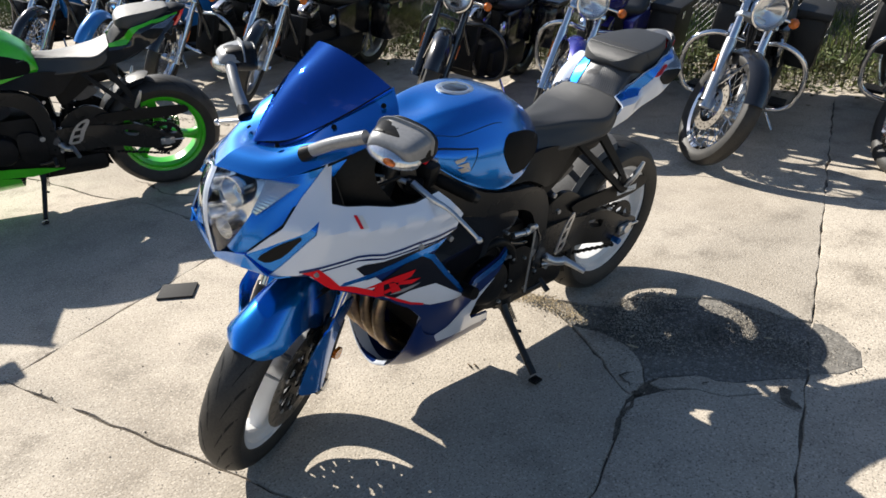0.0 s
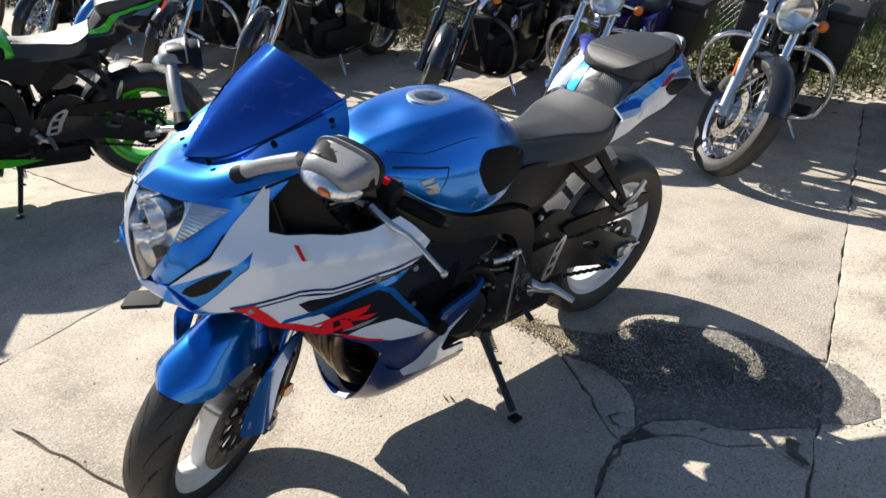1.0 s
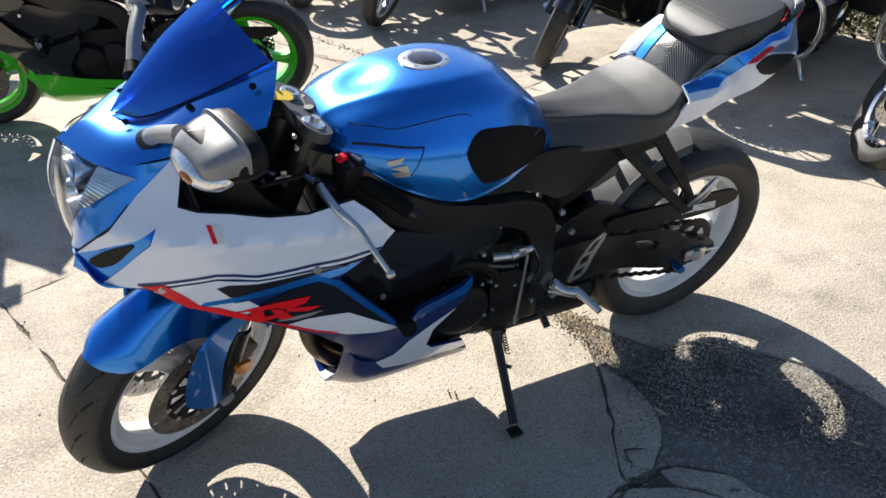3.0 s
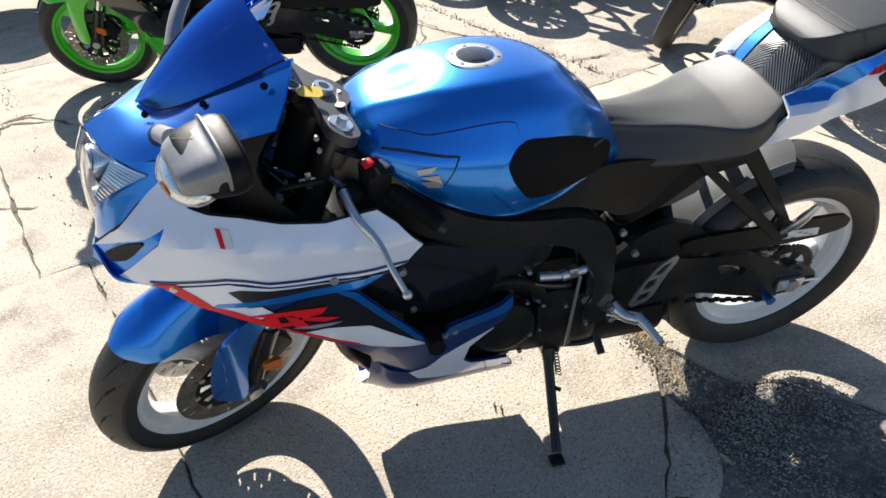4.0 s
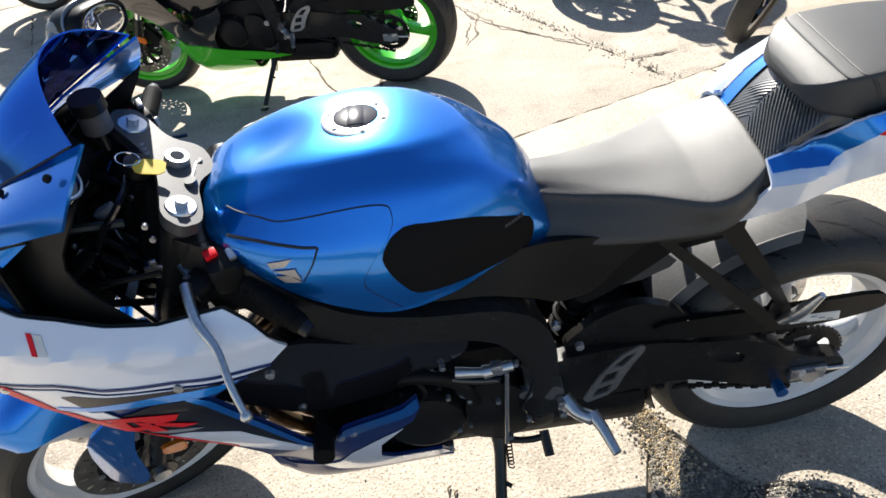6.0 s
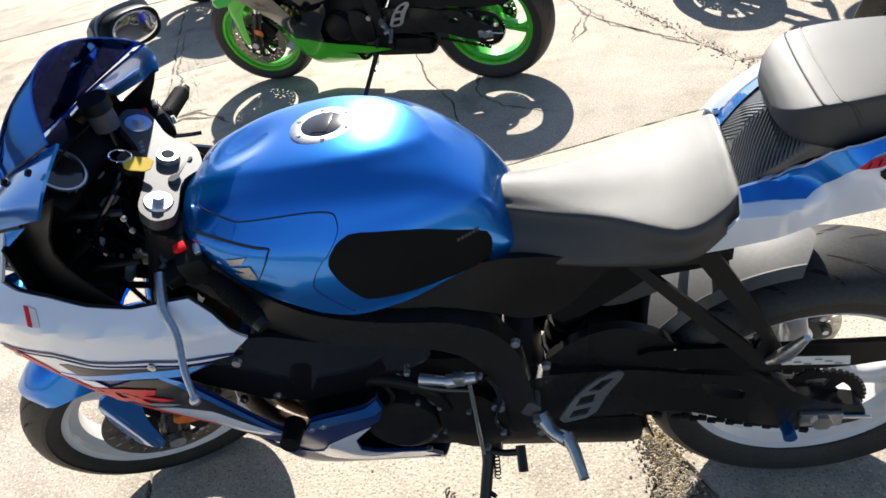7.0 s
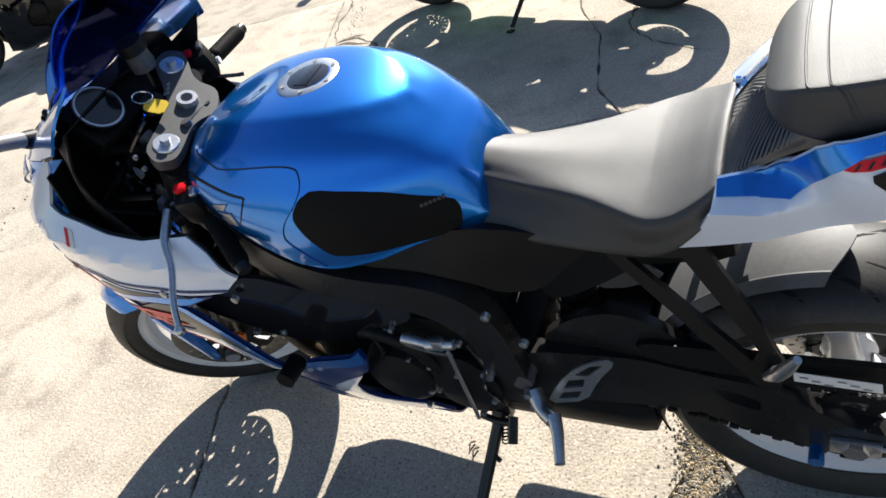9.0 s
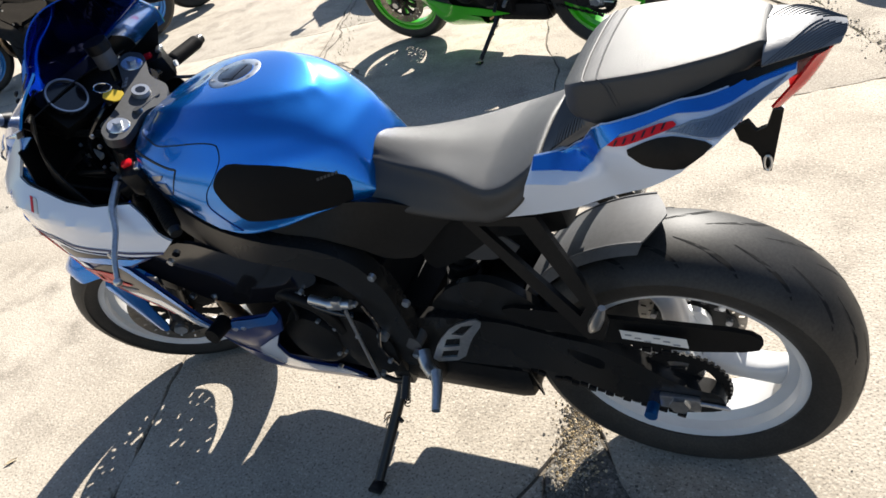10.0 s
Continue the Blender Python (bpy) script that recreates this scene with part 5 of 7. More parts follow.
    if detailed:
        for x0 in (-0.604, -0.626):
            arc = []
            for q in np.linspace(-1, 1, 41):
                x = x0 - 0.030 * abs(q) ** 2.2
                w, top, low = [float(np.interp(-x, [-r[0] for r in pil_rows], [r[k] for r in pil_rows])) for k in (1, 2, 3)]
                side = spline([(0.0, 1.03), (0.45, 1.02), (0.89, 0.985), (0.96, 0.945), (0.99, 0.82), (1.03, 0.45)], 21)[round(abs(q) * 20)]
                arc.append((x, math.copysign(side[0], q) * w * 1.002, low + (top - low) * side[1] + 0.0008))
            part("seat_seam", tube(arc, 0.0016, 6), VINYL, pil)
            part("seat_piping", tube([(x - 0.0055, y, z - 0.0002) for x, y, z in arc], 0.0010, 5), VINYL, pil)
    rail = [(-0.512, 0.885), (-0.54, 0.888), (-0.566, 0.894), (-0.595, 0.914), (-0.620, 0.950), (-0.637, 0.963), (-0.67, 0.970), (-0.703, 0.975), (-0.741, 0.984), (-0.807, 0.991), (-0.84, 1.0), (-0.878, 1.002)]
    tail_outline = [(-0.335, 0.752), (-0.42, 0.760), (-0.50, 0.778), (-0.57, 0.799), (-0.65, 0.835), (-0.70, 0.864), (-0.744, 0.893), (-0.775, 0.930), (-0.800, 0.950), (-0.84, 0.970), (-0.878, 0.984), *rail[::-1], (-0.508, 0.865), (-0.488, 0.816), (-0.45, 0.776), (-0.42, 0.762)]
    sides("tail_side", panel(tail_outline, tail_flank, 0.006, 0, 0.007), upper, bike, P["tail_label"])
    stripe = [*rail, (-0.877, 0.990), (-0.841, 0.988), (-0.806, 0.979), (-0.74, 0.972), (-0.702, 0.962), (-0.667, 0.955), (-0.636, 0.930), (-0.614, 0.895), (-0.596, 0.880), (-0.565, 0.875), (-0.513, 0.874)]
    sides("tail_stripe", panel(stripe, tail_flank, 0.003, 0.0055, 0.006), blue, bike)
    if detailed:
        sides("tail_lettering", panel([(-0.642, 0.939), (-0.655, 0.949), (-0.733, 0.965), (-0.741, 0.960), (-0.726, 0.953), (-0.66, 0.938)], TAIL, 0.0012, 0.0052, 0.012, soft=1), RED, bike, "red slanted tail lettering block")
        sides("lettering_detail", join(*[panel([(-0.657 - 0.0125 * k, 0.940 + 0.003 * k), (-0.660 - 0.0125 * k, 0.941 + 0.003 * k), (-0.664 - 0.0125 * k, 0.948 + 0.003 * k), (-0.661 - 0.0125 * k, 0.948 + 0.003 * k)], TAIL, 0.0008, 0.0066, 0.02) for k in range(6)]), NAVY, bike)
    sides("tail_inset", panel([(-0.671, 0.932), (-0.695, 0.941), (-0.72, 0.946), (-0.792, 0.949), (-0.772, 0.926), (-0.744, 0.897), (-0.70, 0.905)], TAIL, 0.003, 0.003, 0.015, soft=1), PLASTIC, bike)
    lens = part("turn_lens", panel([(-0.725, 0.951), (-0.76, 0.966), (-0.82, 0.978), (-0.870, 0.987), (-0.835, 0.969), (-0.796, 0.953), (-0.76, 0.951)], TAIL, 0.003, 0.006, 0.012), CLEAR, bike, "clear ribbed turn-signal lens")
    part("turn_reflector", panel([(-0.725, 0.951), (-0.76, 0.966), (-0.82, 0.978), (-0.870, 0.987), (-0.835, 0.969), (-0.796, 0.953), (-0.76, 0.951)], TAIL, 0.001, 0.0025, 0.012), EMBLEM, lens)
    part("lens_ribbing", join(*[tube([(x, TAIL(x, z) + 0.0065, z) for x, z in ((-0.742 - 0.0055 * k, 0.952 + 0.0006 * k), (-0.748 - 0.006 * k, 0.961 + 0.0011 * k))], 0.0009, 5) for k in range(15)]), CLEAR, lens)["kind"] = "stuff"
    sides("tail_lamp", shell(surface([[(-0.850, 0.060, 0.930), (-0.862, 0.045, 0.926), (-0.870, 0.0, 0.922)], [(-0.874, 0.060, 0.964), (-0.892, 0.045, 0.961), (-0.902, 0.0, 0.958)], [(-0.900, 0.054, 1.002), (-0.919, 0.034, 1.005), (-0.928, 0.0, 1.008)]], 12, 10), 0.004, (-0.8, 0, 1.0)), REDLENS, bike, "red tail lamp lens")
    cap_skin = surface([[(-0.838, 0.080, 1.006), (-0.838, 0.06, 1.020), (-0.838, 0.0, 1.028), (-0.838, -0.06, 1.020), (-0.838, -0.080, 1.006)], [(-0.885, 0.060, 1.010), (-0.885, 0.042, 1.023), (-0.885, 0.0, 1.030), (-0.885, -0.042, 1.023), (-0.885, -0.060, 1.010)], [(-0.926, 0.034, 1.008), (-0.930, 0.02, 1.014), (-0.932, 0.0, 1.016), (-0.930, -0.02, 1.014), (-0.926, -0.034, 1.008)]], 14, 20)
    # the detailed cap takes the carbon with glare painted in
    part("tail_cap", shell(cap_skin, 0.004, (-0.88, 0, 0.9)), GLARECARBON if detailed else P["hump"], bike, "carbon-look tail cap")
    if detailed:
        rowed = np.array(cap_skin[0]).reshape(-1, 20, 3)
        weave = [tube([rowed[min(k // 2 + q, len(rowed) - 1), (k % 2) * 10 + q] + (0, 0, 0.0006) for q in range(10)], 0.0009, 4) for k in range(2 * len(rowed) - 8)]
        part("cap_weave", join(*weave), CARBON, bike)["kind"] = "stuff"
    sides("seat_base", shell(surface([[(-0.62, 0.122, 0.928), (-0.625, 0.136, 0.945)], [(-0.70, 0.112, 0.968), (-0.70, 0.128, 0.972)], [(-0.80, 0.086, 0.998), (-0.80, 0.100, 0.988)], [(-0.86, 0.068, 1.008), (-0.86, 0.072, 0.998)], [(-0.915, 0.036, 1.012), (-0.912, 0.044, 1.004)]], 20, 5), 0.006, (-0.75, 0, 0.9)), PLASTIC, bike)
    part("tail_underside", shell(surface([[(-0.36, 0.10, 0.755), (-0.36, 0, 0.75), (-0.36, -0.10, 0.755)], [(-0.62, 0.11, 0.805), (-0.62, 0, 0.79), (-0.62, -0.11, 0.805)], [(-0.85, 0.05, 0.955), (-0.85, 0, 0.95), (-0.85, -0.05, 0.955)]], 14, 8), 0.004, (-0.6, 0, 1.0)), PLASTIC, bike)
    part("plate_bracket", plate([(-0.795, 0.875), (-0.803, 0.852), (-0.820, 0.842), (-0.832, 0.822), (-0.836, 0.799), (-0.847, 0.797), (-0.853, 0.838), (-0.862, 0.905), (-0.848, 0.905), (-0.840, 0.875), (-0.826, 0.868), (-0.815, 0.885)], 0.014, 0.024), PLASTIC, bike)
    part("bracket_loop", tube([(-0.842 + 0.005 * math.cos(a), 0.028, 0.815 + 0.013 * math.sin(a)) for a in np.linspace(0, 6.28, 24)], 0.0022, 6), ALU, bike)

    # fairing
    upper_poly = [(0.845, 0.748), (0.80, 0.79), (0.745, 0.845), (0.728, 0.872), (0.80, 0.838), (0.875, 0.80), (0.83, 0.845), (0.745, 0.92), (0.650, 0.990), (0.668, 0.945), (0.686, 0.898), (0.655, 0.886), (0.60, 0.874), (0.535, 0.854), (0.46, 0.839), (0.405, 0.838), (0.365, 0.836), (0.332, 0.806), (0.286, 0.751), (0.324, 0.722), (0.36, 0.722), (0.416, 0.727), (0.468, 0.732), (0.528, 0.734), (0.577, 0.737), (0.617, 0.749), (0.649, 0.754), (0.686, 0.750), (0.736, 0.745), (0.79, 0.742)]
    sides("upper_side_fairing", panel(upper_poly, FAIRING, 0.006, 0, 0.016), upper, bike, P["upper_label"])
    lower_poly = [(0.80, 0.740), (0.763, 0.734), (0.72, 0.688), (0.684, 0.664), (0.64, 0.642), (0.594, 0.615), (0.545, 0.583), (0.495, 0.537), (0.472, 0.520), (0.447, 0.492), (0.412, 0.448), (0.404, 0.40), (0.398, 0.33), (0.384, 0.279), (0.32, 0.276), (0.146, 0.262), (0.056, 0.230),
                  (0.08, 0.287), (0.179, 0.322), (0.20, 0.352), (0.19, 0.416), (0.137, 0.486), (0.118, 0.50), (0.099, 0.546), (0.102, 0.578), (0.13, 0.556), (0.182, 0.542), (0.241, 0.530), (0.262, 0.492), (0.275, 0.492), (0.326, 0.566), (0.371, 0.624), (0.420, 0.694), (0.40, 0.704), (0.355, 0.716),
                  (0.416, 0.725), (0.468, 0.730), (0.528, 0.732), (0.577, 0.735), (0.617, 0.747), (0.649, 0.752), (0.686, 0.748), (0.736, 0.743)]
    sides("lower_side_fairing", panel(lower_poly, FAIRING, 0.006, -0.0015, 0.016), lower, bike, P["lower_label"])
    front_rim = [(0.408, 0.208, 0.43), (0.420, 0.150, 0.285), (0.432, 0.075, 0.185), (0.437, 0.0, 0.155), (0.432, -0.075, 0.185), (0.420, -0.150, 0.285), (0.408, -0.208, 0.43)]
    pan_rows = [front_rim, [(0.34, 0.186, 0.33), (0.33, 0.150, 0.225), (0.32, 0.080, 0.150), (0.32, 0.0, 0.132), (0.32, -0.080, 0.150), (0.33, -0.150, 0.225), (0.34, -0.186, 0.33)],
                [(0.06, 0.148, 0.236), (0.06, 0.115, 0.185), (0.06, 0.060, 0.155), (0.06, 0.0, 0.148), (0.06, -0.060, 0.155), (0.06, -0.115, 0.185), (0.06, -0.148, 0.236)]]
    lining = [(0.495, 0.537), (0.472, 0.520), (0.447, 0.492), (0.412, 0.448), (0.404, 0.40), (0.398, 0.33), (0.384, 0.279), (0.34, 0.279), (0.345, 0.34), (0.35, 0.40), (0.36, 0.46), (0.40, 0.515), (0.45, 0.545)]
    sides("inner_edge", panel(lining, FAIRING, 0.002, -0.0095, 0.02), upper, bike)
    part("belly_pan", shell(surface(pan_rows, 20, 30), 0.004, (0.25, 0, 0.5)), P.get("belly", lower), bike)
    if P.get("graphics"):
        part("belly_lip", shell(surface([[(x + 0.003, y, z - 0.002) for x, y, z in front_rim[2:]], [(x - 0.045, y * 0.96, z - 0.012) for x, y, z in front_rim[2:]]], 5, 22), 0.005, (0.25, 0, 0.5)), upper, bike, "white front edge of the belly pan")
    if P.get("belly"):
        sides("belly_band", panel([(0.450, 0.37), (0.430, 0.31), (0.384, 0.282), (0.32, 0.277), (0.146, 0.264), (0.0, 0.240), (-0.16, 0.262), (-0.02, 0.292), (0.12, 0.318), (0.30, 0.365)], FAIRING, 0.004, 0.003, 0.018), P["belly"], bike)
    if P.get("graphics"):
        # lower panel: white wedge, dark field, red lettering and its shadow, hem lines
        def graphic(name, poly, mat, lift, label="", soft=0):
            sides(name, panel(poly, FAIRING, 0.0012, lift, 0.013, soft=soft), mat, bike, label)
        hair = [(0.786, 0.754), (0.736, 0.757), (0.686, 0.762), (0.649, 0.766), (0.617, 0.761), (0.577, 0.749), (0.528, 0.746), (0.468, 0.744), (0.416, 0.739), (0.36, 0.734), (0.318, 0.728)]
        graphic("blue_hairline", hair + [(x, z - 0.005) for x, z in reversed(hair)], DEEPBLUE, 0.0022)
        graphic("white_field", [(0.763, 0.733), (0.74, 0.740), (0.649, 0.750), (0.577, 0.733), (0.50, 0.729), (0.42, 0.724), (0.37, 0.717), (0.42, 0.708), (0.53, 0.704), (0.632, 0.69), (0.585, 0.655), (0.62, 0.645), (0.70, 0.682)], WHITE, 0.0012)
        graphic("dark_flash", [(0.653, 0.730), (0.631, 0.735), (0.58, 0.728), (0.521, 0.727), (0.449, 0.725), (0.385, 0.722), (0.42, 0.717), (0.502, 0.717), (0.533, 0.714), (0.593, 0.703), (0.632, 0.702)], NAVY, 0.0022)
        graphic("blue_band", [(0.692, 0.680), (0.644, 0.687), (0.585, 0.694), (0.515, 0.700), (0.442, 0.704), (0.41, 0.706), (0.37, 0.717), (0.418, 0.721), (0.502, 0.718), (0.583, 0.709), (0.632, 0.700), (0.681, 0.692)], BLUE, 0.0026)
        graphic("dark_field", [(0.515, 0.697), (0.442, 0.700), (0.424, 0.688), (0.384, 0.626), (0.338, 0.566), (0.30, 0.52), (0.36, 0.555), (0.406, 0.590), (0.449, 0.594), (0.492, 0.596), (0.535, 0.590), (0.575, 0.612), (0.60, 0.64), (0.584, 0.669)], NAVY, 0.0018)
        graphic("white_check", [(0.63, 0.685), (0.601, 0.688), (0.579, 0.664), (0.619, 0.660)], WHITE, 0.0024)
        graphic("red_sweep", [(0.782, 0.748), (0.742, 0.750), (0.713, 0.716), (0.691, 0.685), (0.655, 0.674), (0.611, 0.650), (0.584, 0.631), (0.594, 0.620), (0.64, 0.647), (0.684, 0.670), (0.711, 0.681), (0.734, 0.704), (0.763, 0.738)], RED, 0.003, "red stripe sweeping along the panel")
        graphic("silver_field", [(0.575, 0.614), (0.535, 0.590), (0.492, 0.598), (0.449, 0.596), (0.406, 0.593), (0.362, 0.559), (0.285, 0.498), (0.338, 0.501), (0.406, 0.510), (0.473, 0.543), (0.535, 0.586)], WHITE, 0.0024)
        graphic("red_pinstripe", [(0.574, 0.618), (0.525, 0.586), (0.473, 0.547), (0.43, 0.526), (0.43, 0.519), (0.473, 0.538), (0.53, 0.579)], RED, 0.0032)
        rim_a = [(0.452, 0.709), (0.422, 0.694), (0.372, 0.624), (0.327, 0.566), (0.276, 0.492), (0.272, 0.480), (0.287, 0.490), (0.338, 0.560), (0.382, 0.614), (0.433, 0.683), (0.46, 0.702)]
        rim_b = [(0.260, 0.493), (0.241, 0.528), (0.182, 0.540), (0.13, 0.554), (0.103, 0.576), (0.101, 0.548), (0.116, 0.531), (0.18, 0.512), (0.231, 0.490)]
        graphic("blue_rim", rim_a, BLUE, 0.0030)
        graphic("blue_rim", rim_b, BLUE, 0.0030)
        graphic("white_wedge", [(0.139, 0.482), (0.19, 0.416), (0.20, 0.352), (0.179, 0.322), (0.08, 0.287), (0.06, 0.235), (0.146, 0.264), (0.32, 0.278), (0.380, 0.283), (0.385, 0.31), (0.33, 0.315), (0.285, 0.345), (0.251, 0.40)], WHITE, 0.0018)
        # large slanted double letters
        for poly in ([(0.629, 0.660), (0.589, 0.667), (0.549, 0.671), (0.482, 0.670), (0.494, 0.653), (0.52, 0.647), (0.540, 0.649), (0.55, 0.657), (0.58, 0.656)], [(0.603, 0.655), (0.578, 0.657), (0.572, 0.617), (0.596, 0.621)], [(0.563, 0.655), (0.543, 0.650), (0.520, 0.615), (0.549, 0.617)], [(0.533, 0.648), (0.52, 0.647), (0.463, 0.635), (0.49, 0.626), (0.531, 0.639)], [(0.575, 0.634), (0.533, 0.641), (0.529, 0.633), (0.570, 0.622)]):
            graphic("letter_stroke", poly, RED, 0.0042, "bold red slanted lettering")
        graphic("letter_shadow", [(0.554, 0.612), (0.523, 0.617), (0.459, 0.618), (0.481, 0.609), (0.513, 0.605)], INK, 0.0036)
        graphic("sticker", [(0.646, 0.868), (0.638, 0.866), (0.634, 0.838), (0.642, 0.840)], RED, 0.0022, "narrow red and white warning sticker")
        graphic("sticker_text", [(0.636, 0.865), (0.624, 0.862), (0.620, 0.836), (0.632, 0.838)], PAPER, 0.0020)
        for x, z in ((0.462, 0.728), (0.747, 0.738), (0.229, 0.500), (0.252, 0.498)):
            b = bolt((x, FAIRING(x, z) - 0.003, z), 0.0085, 0.007)
            part("fairing_screw", b, ALU, bike)
            part("fairing_screw", flip(b), ALU, bike)
    sides("frame_slider", tube([(0.281, 0.238, 0.508), (0.277, 0.292, 0.515)], [0.02, 0.023, 0.023, 0.019], 20), PAD, bike)
    sides("fairing_liner", panel(upper_poly, FAIRING, 0.002, -0.0085, 0.03), PLASTIC, bike)
    # ram-air intake
    mouth = [(0.722, 0.874), (0.80, 0.842), (0.878, 0.795), (0.89, 0.765), (0.845, 0.748), (0.80, 0.788), (0.745, 0.845)]
    sides("intake_surround", panel(mouth, FAIRING, 0.006, -0.004, 0.014), blue, bike)
    sides("intake_mouth", panel([(0.765, 0.846), (0.82, 0.822), (0.862, 0.79), (0.845, 0.778), (0.81, 0.795)], FAIRING, 0.003, -0.0005, 0.014, soft=1), PLASTIC, bike)
    # nose
    sides("nose_cowl", shell(surface([[(0.752, 0.0, 0.992), (0.70, 0.056, 1.002), (0.61, 0.118, 1.056), (0.47, 0.160, 1.120)], [(0.81, 0.0, 0.988), (0.755, 0.098, 0.988), (0.645, 0.168, 1.022), (0.492, 0.208, 1.078)], [(0.862, 0.0, 0.962), (0.79, 0.122, 0.955), (0.68, 0.182, 0.985), (0.515, 0.232, 1.035)]], 18, 26), 0.005, (0.6, 0, 0.85)), blue, bike, P["nose_label"])
    def tuck(x, z):
        return (x - 0.022, FAIRING(x - 0.022, z - 0.008) - 0.004, z - 0.008)
    sides("cheek_band", shell(surface([[(0.79, 0.123, 0.954), (0.715, 0.165, 0.968), tuck(0.635, 0.984)], [(0.83, 0.122, 0.90), (0.79, 0.160, 0.910), tuck(0.74, 0.918)], [(0.868, 0.103, 0.84), (0.85, 0.140, 0.842), tuck(0.825, 0.850)], [(0.884, 0.062, 0.785), (0.884, 0.098, 0.786), tuck(0.882, 0.800)]], 18, 12), 0.004, (0.6, 0, 0.85)), blue, bike)
    sides("cowl_liner", shell(surface([[(0.742, 0.0, 0.984), (0.69, 0.052, 0.994), (0.63, 0.100, 1.034), (0.575, 0.122, 1.060)], [(0.79, 0.0, 0.976), (0.74, 0.090, 0.976), (0.66, 0.148, 1.004), (0.59, 0.172, 1.030)], [(0.84, 0.0, 0.950), (0.77, 0.112, 0.943), (0.68, 0.166, 0.967), (0.60, 0.190, 0.993)]], 12, 16), 0.003, (0.6, 0, 0.85)), PLASTIC, bike)
    part("dash_tray", shell(surface([[(0.745, -0.03, 0.976), (0.75, 0.0, 0.978), (0.745, 0.03, 0.976)], [(0.69, -0.085, 0.984), (0.69, 0.0, 0.992), (0.69, 0.085, 0.984)], [(0.60, -0.15, 1.010), (0.60, 0.0, 1.020), (0.60, 0.15, 1.010)]], 10, 10), 0.003, (0.6, 0, 0.8)), PLASTIC, bike)
    for k in range(8):
        part("cable", tube([(0.56, -0.16 + 0.04 * k, 0.90), (0.62 + 0.01 * (k % 3), -0.15 + 0.045 * k, 0.86 - 0.01 * (k % 2)), (0.57, -0.10 + 0.03 * k, 0.78), (0.50, -0.08 + 0.02 * k, 0.72)], 0.007, 7, 16), PLASTIC, bike)
    if detailed:
        part("brake_hose", tube([(0.52, 0.02, 0.70), (0.60, 0.06, 0.80), (0.56, 0.10, 0.90), (0.50, 0.05, 0.97), (0.54, -0.10, 0.98)], 0.006, 8, 30), GLOSSBLACK, bike)
        part("clutch_cable", tube([(0.50, 0.16, 0.895), (0.55, 0.13, 0.90), (0.59, 0.10, 0.85), (0.52, 0.13, 0.74)], 0.0045, 8, 26), GLOSSBLACK, bike)
        part("throttle_cable", tube([(0.47, -0.20, 0.90), (0.57, -0.12, 0.93), (0.58, 0.0, 0.86), (0.48, 0.08, 0.76)], 0.0045, 8, 26), GLOSSBLACK, bike)
        part("loom_clip", join(block((0.478, 0.125, 0.858), (0.036, 0.006, 0.012), None, 0.3), block((0.478, 0.125, 0.858), (0.012, 0.006, 0.036), None, 0.3)), ALU, bike, "bright metal loom clip")
        for x, y, z, r in ((0.420, 0.160, 0.860, 0.010), (0.452, 0.142, 0.958, 0.007), (0.450, 0.142, 0.932, 0.007), (0.52, 0.12, 0.86, 0.006), (0.57, 0.11, 0.83, 0.007), (0.60, 0.09, 0.90, 0.006), (0.55, -0.05, 0.88, 0.007)):
            part("bracket_screw", bolt((x, y, z), r * 0.75, 0.005), EMBLEM, bike)
        for x, y, z, q in ((0.56, 0.03, 0.915, 25), (0.60, 0.075, 0.86, -30), (0.545, 0.10, 0.80, 60), (0.62, -0.04, 0.93, 10)):
            part("wiring_plug", block((x, y, z), (0.034, 0.020, 0.016), Matrix.Rotation(radians(q), 4, "Y"), 0.25), INK if q > 20 else PAPER, bike, "pale wiring connector")
        part("fairing_stay", join(tube([(0.53, 0.05, 0.90), (0.66, 0.09, 0.935), (0.74, 0.10, 0.96)], 0.009, 8, 14), tube([(0.53, -0.05, 0.90), (0.66, -0.09, 0.935), (0.74, -0.10, 0.96)], 0.009, 8, 14)), FRAMEBLACK, bike)
        part("tank_bracket", join(block((0.402, 0.02, 0.955), (0.012, 0.062, 0.012), None, 0.3), tube([(0.398, 0.05, 0.945), (0.398, 0.05, 0.965)], 0.010, 12), tube([(0.398, -0.012, 0.945), (0.398, -0.012, 0.960)], 0.008, 12)), SILVERGREY, bike, "bare metal tank bracket")
    part("fairing_bulkhead", shell(surface([[(0.66, -0.19, 0.95), (0.70, 0.0, 0.95), (0.66, 0.19, 0.95)], [(0.64, -0.215, 0.84), (0.69, 0.0, 0.84), (0.64, 0.215, 0.84)], [(0.60, -0.225, 0.70), (0.64, 0.0, 0.70), (0.60, 0.225, 0.70)]], 8, 12), 0.004, (0.9, 0, 0.8)), PLASTIC, bike)
    sides("chin", shell(surface([[(0.890, 0.0, 0.740), (0.888, 0.05, 0.765), (0.886, 0.10, 0.785), (0.880, 0.140, 0.797)], [(0.885, 0.0, 0.720), (0.882, 0.06, 0.733), (0.873, 0.13, 0.750), (0.850, 0.19, 0.752)], [(0.80, 0.0, 0.690), (0.80, 0.08, 0.70), (0.80, 0.15, 0.715), (0.80, 0.20, 0.735)]], 12, 16), 0.004, (0.6, 0, 0.85)), blue, bike)
